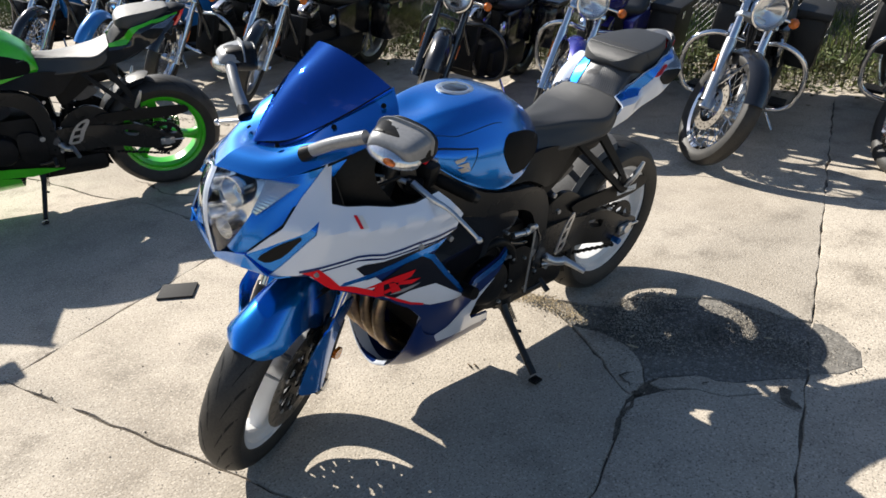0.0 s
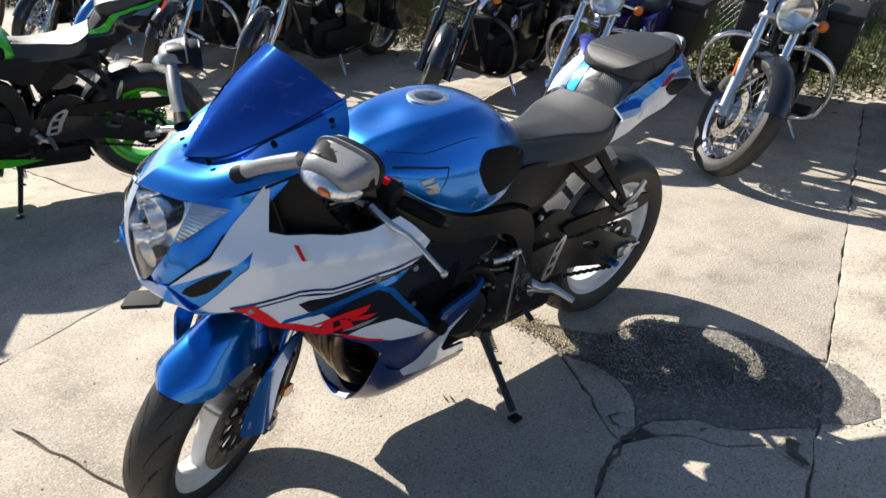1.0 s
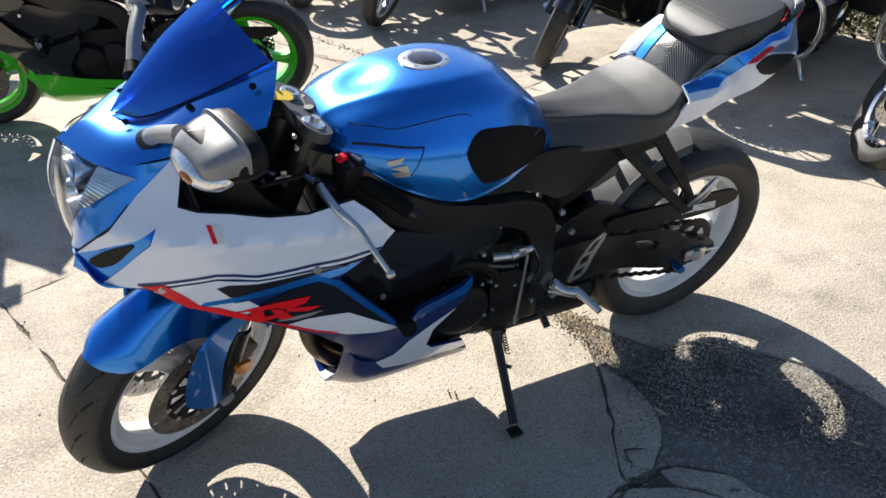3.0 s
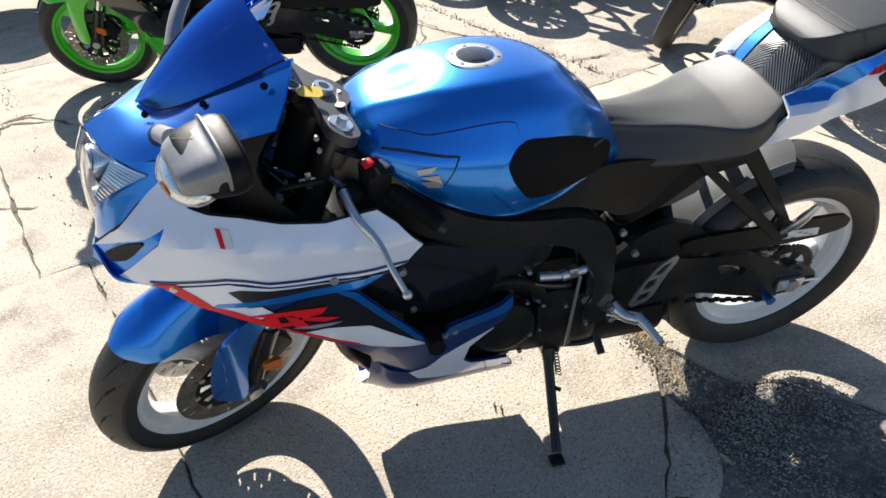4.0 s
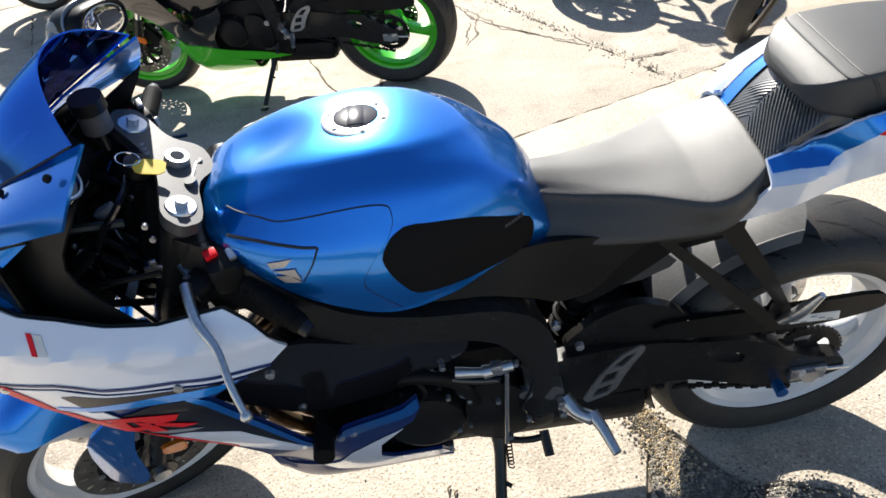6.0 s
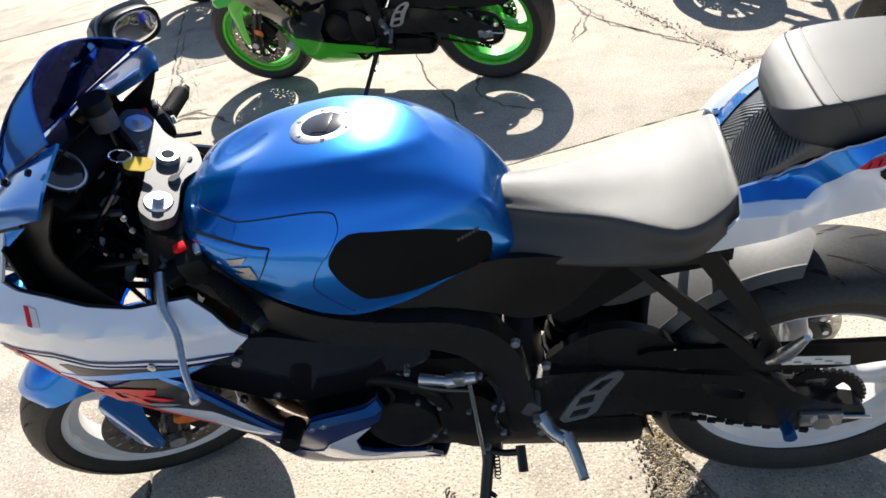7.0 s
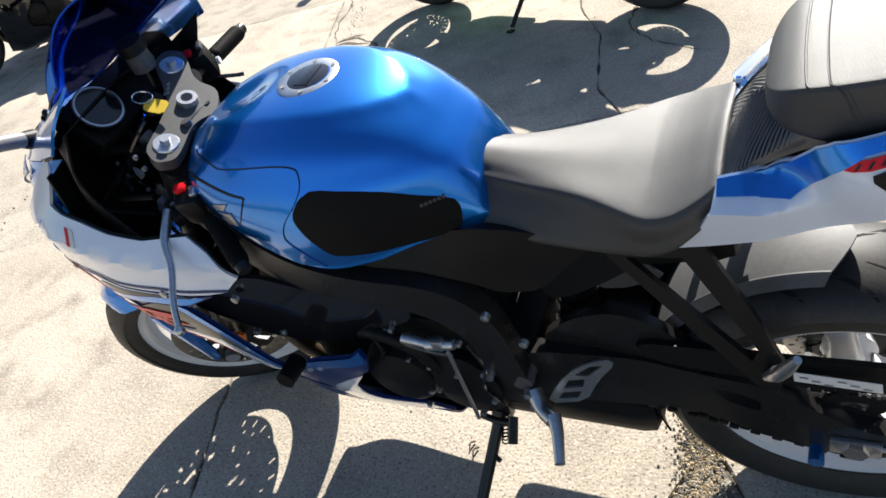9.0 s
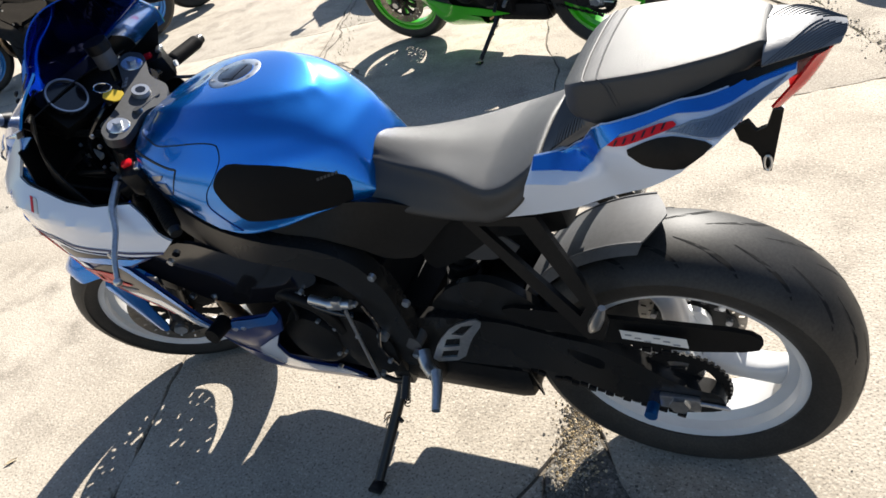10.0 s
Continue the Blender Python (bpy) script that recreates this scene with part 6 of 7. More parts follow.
    lamp_rows = [[(0.862, 0.0, 0.960), (0.835, 0.066, 0.960), (0.792, 0.120, 0.953)], [(0.888, 0.0, 0.905), (0.868, 0.075, 0.905), (0.832, 0.120, 0.900)], [(0.899, 0.0, 0.83), (0.888, 0.06, 0.83), (0.868, 0.101, 0.838)], [(0.892, 0.0, 0.745), (0.890, 0.035, 0.762), (0.885, 0.060, 0.784)]]
    lamp = sides("headlamp_lens", shell(surface(lamp_rows, 20, 14), 0.003, (0.6, 0, 0.85)), CLEAR, bike, "clear headlamp lens")
    wing = [[(0.797, 0.120, 0.956), (0.770, 0.148, 0.952), (0.740, 0.171, 0.947)], [(0.818, 0.127, 0.932), (0.806, 0.143, 0.928), (0.790, 0.161, 0.922)], [(0.845, 0.127, 0.893), (0.842, 0.131, 0.890), (0.838, 0.136, 0.886)]]
    sides("lamp_wing", surface(wing, 12, 10), CHROME, bike, "silver reflector wing")
    sides("wing_lens", surface([[(x + 0.002, y + 0.005, z) for x, y, z in row] for row in wing], 12, 10), CLEAR, bike, "clear headlamp lens")
    ribbed = surface(wing, 14, 10)[0]
    sides("wing_ribs", join(*[tube([Vector(p) + Vector((0.001, 0.002, 0)) for p in ribbed[k * 10 : k * 10 + 10]], 0.0013, 5) for k in range(1, 14)]), CHROME, bike)
    back = [[(x - 0.05, y * 0.93, z) for x, y, z in row] for row in lamp_rows]
    sides("lamp_housing", shell(surface(back, 14, 10), 0.003, (0.6, 0, 0.85)), REFLECTOR, bike)
    for s in (1, -1):
        for c, r in (((0.835, 0.052 * s, 0.912), 0.036), ((0.858, 0.036 * s, 0.822), 0.027)):
            cup = lathe([(0.004, -0.03), (r * 0.6, -0.02), (r * 0.9, 0.0), (r, 0.018), (r * 1.06, 0.018), (r * 1.0, -0.03)], (0, 0, 0), 28)
            cm = Matrix.Translation(c) @ Matrix.Rotation(radians(-90 + 12 * s), 4, "Z")
            bowl = part("lamp_bowl", moved(cup, cm), REFLECTOR, bike)
            part("bulb", moved(ball((0, -0.008, 0), (0.009, 0.012, 0.009), 12), cm), PAPER, bowl)
    if P.get("graphics"):
        # sun glare on the clear lens edge, painted as a white strip
        sides("nose_glare_edge", surface([[(0.865, 0.0, 0.963), (0.862, 0.012, 0.964)], [(0.893, 0.0, 0.905), (0.891, 0.012, 0.905)], [(0.903, 0.0, 0.83), (0.901, 0.012, 0.83)], [(0.896, 0.0, 0.742), (0.894, 0.010, 0.745)]], 16, 4), WHITE, bike)
    # screen: a pointed bubble
    scr = [[(0.760, 0.004, 0.998), (0.76, 0.0, 0.9985), (0.760, -0.004, 0.998)], [(0.70, 0.070, 1.012), (0.71, 0.0, 1.055), (0.70, -0.070, 1.012)], [(0.60, 0.128, 1.064), (0.635, 0.0, 1.125), (0.60, -0.128, 1.064)], [(0.482, 0.165, 1.122), (0.54, 0.0, 1.190), (0.482, -0.165, 1.122)]]
    fine = []
    for row in scr:
        a, b, c2 = [np.array(p) for p in row]
        fine.append([tuple(b + (a - b) * abs(q) ** 1.0 * np.array([abs(q), 1, abs(q) ** 1.2]) if q > 0 else b + (c2 - b) * abs(q) * np.array([abs(q), 1, abs(q) ** 1.2])) for q in np.linspace(1, -1, 13)])
    sides("screen_seal", tube([(0.752, 0.010, 0.999), (0.70, 0.071, 1.011), (0.60, 0.129, 1.063), (0.482, 0.166, 1.121)], 0.0018, 8, 24), PLASTIC, bike)
    scr_ob = part("windscreen", shell(surface(fine, 30, 37), 0.003, (0.5, 0, 0.9)), P["screen"], bike, P["screen_label"])
    for s in (1, -1):
        for x, y, z in ((0.735, 0.066, 1.003), (0.625, 0.136, 1.046), (0.52, 0.186, 1.09)):
            part("screen_screw", bolt((x, y * s, z), 0.0065, 0.004, (0.25, 0.6 * s, 0.75)), PLASTIC, scr_ob)
    # instruments
    part("dash", block((0.640, 0, 0.972), (0.06, 0.21, 0.11), Matrix.Rotation(radians(40), 4, "Y"), 0.3), PLASTIC, bike)
    gm = Matrix.Translation((0.604, 0.050, 1.000)) @ Matrix.Rotation(radians(-50), 4, "Y") @ Matrix.Rotation(radians(90), 4, "X")
    dial = part("tachometer", moved(lathe([(0.001, 0.0), (0.001, 0.006), (0.040, 0.006), (0.043, 0.010), (0.047, 0.010), (0.047, 0.0)], (0, 0, 0), 36), gm), GLOSSBLACK, bike)
    part("dial_ring", moved(lathe([(0.041, 0.006), (0.041, 0.011), (0.0445, 0.011), (0.0445, 0.006)], (0, 0, 0), 40), gm), MATTE if not detailed else ALU, dial)
    sides("inner_cowl", shell(surface([[(0.80, 0.06, 0.93), (0.62, 0.155, 0.99), (0.50, 0.200, 1.05)], [(0.78, 0.08, 0.86), (0.64, 0.17, 0.89), (0.56, 0.205, 0.93)], [(0.74, 0.10, 0.76), (0.60, 0.20, 0.78), (0.45, 0.225, 0.78)]], 10, 10), 0.004, (0.6, 0, 0.85)), PLASTIC, bike)
    part("headstock", tube([(0.44, 0, 0.94), (0.54, 0, 0.72)], 0.05, 20), FRAMEBLACK, bike)
    part("lamp_back", block((0.74, 0, 0.86), (0.10, 0.16, 0.16), None, 0.3), PLASTIC, bike)
    # mirrors with built-in signals
    for s in (1, -1):
        def both(geo):
            return geo if s > 0 else flip(geo)
        base = part("mirror_base", both(tube([(0.706, 0.138, 1.000), (0.700, 0.165, 1.019)], [0.020, 0.014], 14)), PLASTIC, bike)
        part("mirror_stalk", both(tube([(0.700, 0.160, 1.016), (0.684, 0.225, 1.052), (0.655, 0.305, 1.088)], [0.015, 0.0145, 0.015], 14, 14)), SHELLGREY, base)
        mm = Matrix.Translation((0.612, 0.365, 1.084) if s > 0 else (0.622, 0.338, 1.088)) @ Matrix.Rotation(radians(18 if s > 0 else 20), 4, "Z") @ Matrix.Rotation(radians(-10), 4, "X") @ Matrix.Scale(0.70, 4)
        rings = []
        for u, k, h in ((-0.026, 1.07, 1.24), (-0.021, 1.08, 1.25), (-0.018, 1.0, 1.06), (0.004, 0.97, 1.0), (0.026, 0.93, 0.92), (0.046, 0.86, 0.78), (0.060, 0.76, 0.58), (0.066, 0.62, 0.40)):
            rings.append([(u, 0.096 * k * math.copysign(abs(math.cos(a)) ** 0.62, math.cos(a)), 0.052 * h * math.copysign(abs(math.sin(a)) ** 0.62, math.sin(a)) * (1.0 if math.sin(a) > 0 else 0.10) - 0.06 * (u + 0.022) + 0.010 * math.cos(a) * (math.sin(a) > 0)) for a in np.linspace(0, 2 * math.pi, 24, endpoint=False)])
        head = part("mirror", both(moved(loft(rings, 56, 30), mm)), SHELLGREY, bike, P["mirror_label"])
        hood = [[(u, 0.098 * k * math.copysign(abs(math.cos(a)) ** 0.75, math.cos(a)), 0.052 * k * math.copysign(abs(math.sin(a)) ** 0.75, math.sin(a))) for a in np.linspace(0, 2 * math.pi, 16, endpoint=False)] for u, k in ((-0.066, 0.93), (-0.060, 0.99), (-0.042, 1.03), (-0.021, 1.0), (0.010, 0.93), (0.036, 0.82), (0.044, 0.70))]
        part("mirror_hood", both(moved(loft(hood, 32, 28), mm)), PLASTIC, head)
        part("mirror_glass", both(moved(join(ball((-0.0665, 0, 0), (0.002, 0.084, 0.043), 24)), mm)), MIRROR, head)
        part("mirror_rim", both(moved(tube([(-0.067, 0.089 * math.copysign(abs(math.cos(a)) ** 0.75, math.cos(a)), 0.048 * math.copysign(abs(math.sin(a)) ** 0.75, math.sin(a))) for a in np.linspace(0, 6.283, 34)], 0.004, 6), mm)), PLASTIC, head)
        part("signal_lens", both(moved(ball((0.030, 0.002, -0.020), (0.062, 0.092, 0.035), 32), mm)), CLEAR, head, "clear turn-signal lens")
        part("signal_reflector", both(moved(ball((0.028, 0.002, -0.020), (0.058, 0.088, 0.032), 24), mm)), REFLECTOR, head)
        part("signal_bulb", both(moved(ball((0.082, 0.022, -0.022), (0.0085, 0.022, 0.012), 12), mm)), AMBER, head, "amber bulb")
        part("lens_ribs", both(moved(join(*[tube([(0.030 + 0.0622 * math.cos(b) * math.cos(c), 0.002 + 0.0922 * math.sin(c), -0.020 + 0.0352 * math.sin(b) * math.cos(c)) for b in np.linspace(-1.2, 1.2, 9)], 0.0011, 5) for c in np.linspace(-1.15, 1.15, 15)]), mm)), CLEAR, head)
        for k in (-0.02, 0.02):
            part("mirror_groove", both(moved(tube([(0.040, k - 0.020, 0.0375), (0.024, k - 0.006, 0.0430), (0.006, k + 0.010, 0.0478)], 0.0022, 6), mm)), PLASTIC, head)
    return bike


BLUE_BIKE = dict(upper=WHITE, accent=BLUE, lower=DEEPBLUE, tank=BLUE, rim=WHITERIM, screen=SCREEN, hump=CARBON, hugger=MATTE, fork=FRAMEBLACK, graphics=True, gold=False,
                 rim_label="white cast three-spoke wheel", mud_label="glossy blue front mudguard", tank_label="glossy metallic blue fuel tank", tail_label="white and blue tail panel", upper_label="white upper fairing panel",
                 lower_label="dark blue lower fairing with racing graphics", nose_label="glossy blue nose cowl", screen_label="blue tinted see-through windscreen", mirror_label="dark grey plastic mirror with signal")
sport_bike(pose(-0.002, 0.013, -0.007, -6.87, -0.16, 0.06), BLUE_BIKE, 30, "blue and white sport motorcycle with white wheels leaning on its kickstand")
# ---- cruisers parked in a row ----
C_RAKE = radians(30)


def wire_wheel(name, c, big, wide, rim_mat, bike, label, disc_side, spoked=True):
    rim_r = big - 0.085
    rim = part(name, lathe([(rim_r + 0.012, 0.5 * wide * 0.62), (rim_r, 0.5 * wide * 0.5), (rim_r - 0.016, 0.0), (rim_r, -0.5 * wide * 0.5), (rim_r + 0.012, -0.5 * wide * 0.62), (rim_r + 0.004, -0.5 * wide * 0.66), (rim_r - 0.014, -0.5 * wide * 0.5), (rim_r - 0.026, 0.0), (rim_r - 0.014, 0.5 * wide * 0.5), (rim_r + 0.004, 0.5 * wide * 0.66)], c, 60), rim_mat, bike, label)
    part("tyre", lathe([(rim_r, 0.30 * wide), (rim_r + 0.02, 0.44 * wide), (big - 0.035, 0.5 * wide), (big - 0.012, 0.40 * wide), (big, 0.15 * wide), (big, -0.15 * wide), (big - 0.012, -0.40 * wide), (big - 0.035, -0.5 * wide), (rim_r + 0.02, -0.44 * wide), (rim_r, -0.30 * wide)], c, 64), RUBBER, rim)
    part("tread_pattern", tread(c, big + 0.001, wide, 22, 0.12), GROOVE, rim)["kind"] = "stuff"
    part("hub", lathe([(0.012, -0.075), (0.04, -0.07), (0.045, -0.05), (0.028, -0.03), (0.028, 0.03), (0.045, 0.05), (0.04, 0.07), (0.012, 0.075)], c, 24), rim_mat, rim)
    if spoked:
        wires = []
        for k in range(40):
            a = 2 * math.pi * k / 40
            s, lean = (1 if k % 2 else -1), (0.35 if k % 4 < 2 else -0.35)
            wires.append(tube([(c[0] + 0.04 * math.cos(a + lean), c[1] + 0.055 * s, c[2] + 0.04 * math.sin(a + lean)), (c[0] + (rim_r - 0.015) * math.cos(a), c[1] + 0.008 * s, c[2] + (rim_r - 0.015) * math.sin(a))], 0.0024, 5))
        part("spoke_lacing", join(*wires), CHROME, rim)["kind"] = "stuff"
    else:
        for k in range(9):
            a = 2 * math.pi * k / 9
            part("spoke", tube([(c[0] + 0.035 * math.cos(a), c[1], c[2] + 0.035 * math.sin(a)), (c[0] + (rim_r - 0.02) * math.cos(a + 0.08), c[1], c[2] + (rim_r - 0.02) * math.sin(a + 0.08))], [0.02, 0.013, 0.018], 8, 6), rim_mat, rim)
    part("brake_rotor", polar_plate((c[0], c[1] + disc_side, c[2]), -0.0025, 0.0025, 0.095, 0.146, 5, 72, lambda i, a: i in (1, 3) and (a + i) % 4 == 0), DISC, rim)
    part("disc_carrier", polar_plate((c[0], c[1] + disc_side, c[2]), -0.003, 0.003, 0.02, 0.098, 4, 60, lambda i, a: i in (1, 2) and a % 12 in (3, 4, 5, 6, 7, 8)), CHROME, rim)
    return rim


def finned(c, r, h, m, n=9):
    """A cooled cylinder: a stack of thin fins on a core."""
    prof = [(r * 0.8, 0.0)]
    for k in range(n):
        y0 = h * k / n
        prof += [(r * 0.82, y0 + h / n * 0.45), (r, y0 + h / n * 0.5), (r, y0 + h / n * 0.85), (r * 0.82, y0 + h / n * 0.9)]
    prof.append((0.001, h))
    geo = lathe([(0.001, 0.0)] + prof, (0, 0, 0), 26)
    return moved(geo, Matrix.Translation(c) @ m @ Matrix.Rotation(radians(90), 4, "X"))


def cruiser(m, paint, frame_mat, fork_mat, turn, label, bar=True, bags=True, shield=False, spoked=True, rim_mat=CHROME, lamp_mat=CHROME, fairing=False):
    bike = thing("motorcycle", m, label, "motorcycle", "cruisers parked in a row along the fence")
    fa, ra = (0.86, 0.0, 0.335), (-0.76, 0.0, 0.325)
    head = Vector((0.56, 0, 0.86))
    axis = Vector((-math.sin(C_RAKE), 0, math.cos(C_RAKE)))
    SPACE[0] = Matrix.Translation(head) @ Matrix.Rotation(radians(turn), 4, axis) @ Matrix.Translation(-head)
    wire_wheel("front_wheel", fa, 0.335, 0.105, rim_mat, bike, "spoked motorcycle wheel", -0.062, spoked)
    d = -axis
    for s in (1, -1):
        top = Vector((0.555, 0.098 * s, 0.96))
        end = Vector((fa[0] - 0.01, 0.098 * s, fa[2]))
        w = (end - top).normalized()
        leg = part("fork_leg", tube([top - w * 0.02, top + w * 0.34], 0.024, 18), CHROME if fork_mat is not BLACKPAINT else BLACKPAINT, bike)
        part("fork_slider", tube([top + w * 0.32, top + w * 0.36, end - w * 0.02, end + w * 0.03], [0.031, 0.033, 0.031, 0.034], 18), fork_mat, leg)
        part("fork_cap", tube([top - w * 0.035, top - w * 0.02], 0.022, 14), CHROME, leg)
        part("axle_nut", tube([end + Vector((0, 0.02 * s, 0)), end + Vector((0, 0.045 * s, 0))], 0.017, 6), CHROME, leg)
        q = top + w * 0.47 + Vector((0, 0.034 * s, 0))
        part("fork_reflector", block(tuple(q), (0.014, 0.008, 0.10), Matrix.Rotation(-C_RAKE, 4, "Y"), 0.3), AMBER, leg, "amber reflector")
        # turn signals
        st = part("signal_stalk", tube([Vector((0.60, 0.10 * s, 0.86)), Vector((0.60, 0.20 * s, 0.865))], 0.009, 10), CHROME, bike)
        part("signal_lamp", ball((0.60, 0.225 * s, 0.866), (0.032, 0.03, 0.03), 14), AMBER if s > 0 else CHROME, st)
    part("caliper", block((fa[0] - 0.12, -0.066, fa[2] + 0.055), (0.10, 0.05, 0.06), Matrix.Rotation(radians(35), 4, "Y"), 0.25), CHROME, bike)
    for z in (0.955, 0.80):
        k = (0.96 - z) * math.tan(C_RAKE)
        part("yoke", block((0.545 + k, 0, z), (0.07, 0.25, 0.03), Matrix.Rotation(-C_RAKE, 4, "Y"), 0.3), fork_mat, bike)
    rows = []
    for a in np.linspace(radians(160), radians(28), 18):
        rows.append([(fa[0] + (0.358 - 0.05 * abs(q) ** 2.5) * math.cos(a), 0.068 * q, fa[2] + (0.358 - 0.05 * abs(q) ** 2.5) * math.sin(a)) for q in np.linspace(-1, 1, 11)])
    part("front_fender", shell(sheet(rows), 0.003, fa), paint, bike)
    for s in (1, -1):
        part("fender_strut", tube([(fa[0] + 0.31 * math.cos(radians(75)), 0.07 * s, fa[2] + 0.31 * math.sin(radians(75))), (fa[0] - 0.03, 0.085 * s, fa[2] + 0.10)], 0.006, 8), CHROME, bike)
    lm = Matrix.Translation((0.675, 0, 0.875)) @ Matrix.Rotation(radians(-90), 4, "Z")
    lamp = part("headlamp", moved(lathe([(0.001, -0.10), (0.05, -0.095), (0.082, -0.06), (0.096, 0.0), (0.099, 0.03), (0.094, 0.032), (0.088, 0.0), (0.001, -0.05)], (0, 0, 0), 36), lm), lamp_mat, bike)
    part("lamp_reflector", moved(lathe([(0.001, -0.045), (0.05, -0.03), (0.088, 0.012), (0.089, 0.008), (0.001, -0.05)], (0, 0, 0), 32), lm), REFLECTOR, lamp)
    part("lamp_glass", moved(lathe([(0.001, 0.042), (0.05, 0.038), (0.092, 0.026), (0.092, 0.023), (0.001, 0.038)], (0, 0, 0), 32), lm), CLEAR, lamp, "clear round headlamp glass")
    part("lamp_ring", moved(lathe([(0.090, 0.02), (0.099, 0.022), (0.101, 0.034), (0.092, 0.036)], (0, 0, 0), 36), lm), CHROME, lamp)
    bars_ = part("handlebar", tube([(0.36, 0.40, 1.06), (0.43, 0.33, 1.085), (0.52, 0.16, 1.08), (0.55, 0.09, 0.99), (0.55, -0.09, 0.99), (0.52, -0.16, 1.08), (0.43, -0.33, 1.085), (0.36, -0.40, 1.06)], 0.0125, 12, 46), CHROME, bike)
    for s in (1, -1):
        part("grip", tube([(0.425, 0.335 * s, 1.085), (0.355, 0.405 * s, 1.058)], 0.019, 14), PAD, bars_)
        part("lever", tube([(0.47, 0.30 * s, 1.09), (0.50, 0.36 * s, 1.085), (0.44, 0.43 * s, 1.06)], 0.006, 8, 12), CHROME, bars_)
        mir = part("mirror", moved(ball((0, 0, 0), (0.018, 0.06, 0.042), 18), Matrix.Translation((0.46, 0.36 * s, 1.21))), CHROME, bars_)
        part("mirror_stem", tube([(0.475, 0.27 * s, 1.09), (0.47, 0.31 * s, 1.15), (0.46, 0.345 * s, 1.19)], 0.006, 8, 12), CHROME, mir)
    if shield:
        part("windshield", shell(surface([[(0.64, -0.24, 0.98), (0.72, 0, 0.98), (0.64, 0.24, 0.98)], [(0.60, -0.27, 1.12), (0.67, 0, 1.12), (0.60, 0.27, 1.12)], [(0.52, -0.21, 1.34), (0.57, 0, 1.38), (0.52, 0.21, 1.34)]], 12, 16), 0.004, (0.3, 0, 1.1)), CLEAR, bike, "clear windshield")
    if fairing:
        part("batwing_fairing", shell(surface([[(0.56, -0.33, 0.94), (0.78, -0.13, 0.92), (0.80, 0, 0.95), (0.78, 0.13, 0.92), (0.56, 0.33, 0.94)], [(0.54, -0.35, 1.05), (0.76, -0.14, 1.03), (0.79, 0, 1.04), (0.76, 0.14, 1.03), (0.54, 0.35, 1.05)], [(0.55, -0.26, 1.16), (0.66, -0.12, 1.19), (0.69, 0, 1.20), (0.66, 0.12, 1.19), (0.55, 0.26, 1.16)]], 14, 26), 0.005, (0.3, 0, 1.05)), paint, bike, "glossy black bat-wing fairing")
    SPACE[0] = Matrix.Identity(4)
    wire_wheel("rear_wheel", ra, 0.325, 0.150, rim_mat, bike, "spoked motorcycle wheel", -0.09, spoked)
    part("frame", join(tube([(0.52, 0, 0.84), (0.42, 0.0, 0.62), (0.36, 0.11, 0.30), (0.2, 0.14, 0.20), (-0.35, 0.14, 0.20), (-0.55, 0.13, 0.40)], 0.019, 10, 40), tube([(0.52, 0, 0.84), (0.42, 0.0, 0.62), (0.36, -0.11, 0.30), (0.2, -0.14, 0.20), (-0.35, -0.14, 0.20), (-0.55, -0.13, 0.40)], 0.019, 10, 40), tube([(0.50, 0, 0.88), (0.0, 0, 0.70), (-0.5, 0, 0.56)], 0.025, 10, 20)), frame_mat, bike)
    part("fuel_tank", loft([[(x, w * math.copysign(abs(math.cos(a)) ** 0.8, math.cos(a)), z + h * math.sin(a)) for a in np.linspace(0, 2 * math.pi, 14, endpoint=False)] for x, w, z, h in ((0.47, 0.03, 0.90, 0.03), (0.43, 0.10, 0.895, 0.085), (0.30, 0.155, 0.87, 0.11), (0.12, 0.145, 0.83, 0.10), (-0.02, 0.08, 0.785, 0.07), (-0.07, 0.02, 0.765, 0.02))], 36, 30), paint, bike)
    part("tank_cap", tube([(0.27, 0.03, 0.965), (0.268, 0.03, 0.995)], [0.034, 0.03], 20), CHROME, bike)
    part("seat", loft([[(x, w * math.copysign(abs(math.cos(a)) ** 0.7, math.cos(a)), z + h * math.sin(a)) for a in np.linspace(0, 2 * math.pi, 14, endpoint=False)] for x, w, z, h in ((0.0, 0.07, 0.735, 0.03), (-0.08, 0.12, 0.715, 0.05), (-0.28, 0.17, 0.695, 0.055), (-0.44, 0.16, 0.73, 0.07), (-0.52, 0.14, 0.765, 0.06), (-0.75, 0.12, 0.80, 0.045), (-0.86, 0.08, 0.80, 0.03))], 32, 30), LEATHER, bike, "black leather two-up seat")
    rows = []
    for a in np.linspace(radians(20), radians(175), 20):
        rows.append([(ra[0] - (0.375 - 0.06 * abs(q) ** 2.5) * math.cos(a), 0.105 * q, ra[2] + 0.02 + (0.375 - 0.06 * abs(q) ** 2.5) * math.sin(a)) for q in np.linspace(-1, 1, 11)])
    part("rear_fender", shell(sheet(rows), 0.004, ra), paint, bike)
    part("tail_lamp", ball((-1.15, 0, 0.58), (0.03, 0.06, 0.035), 14), REDLENS, bike)
    eng = part("engine", block((0.05, 0, 0.35), (0.54, 0.28, 0.30), None, 0.25), ENGINE, bike)
    part("gearbox", block((-0.32, 0, 0.38), (0.34, 0.24, 0.34), None, 0.25), ENGINE, eng)
    for tilt in (22, -24):
        w = Matrix.Rotation(radians(tilt), 4, "Y")
        part("cylinder", finned((0.07 if tilt > 0 else -0.03, 0, 0.42), 0.085, 0.22, w), ENGINE, eng)
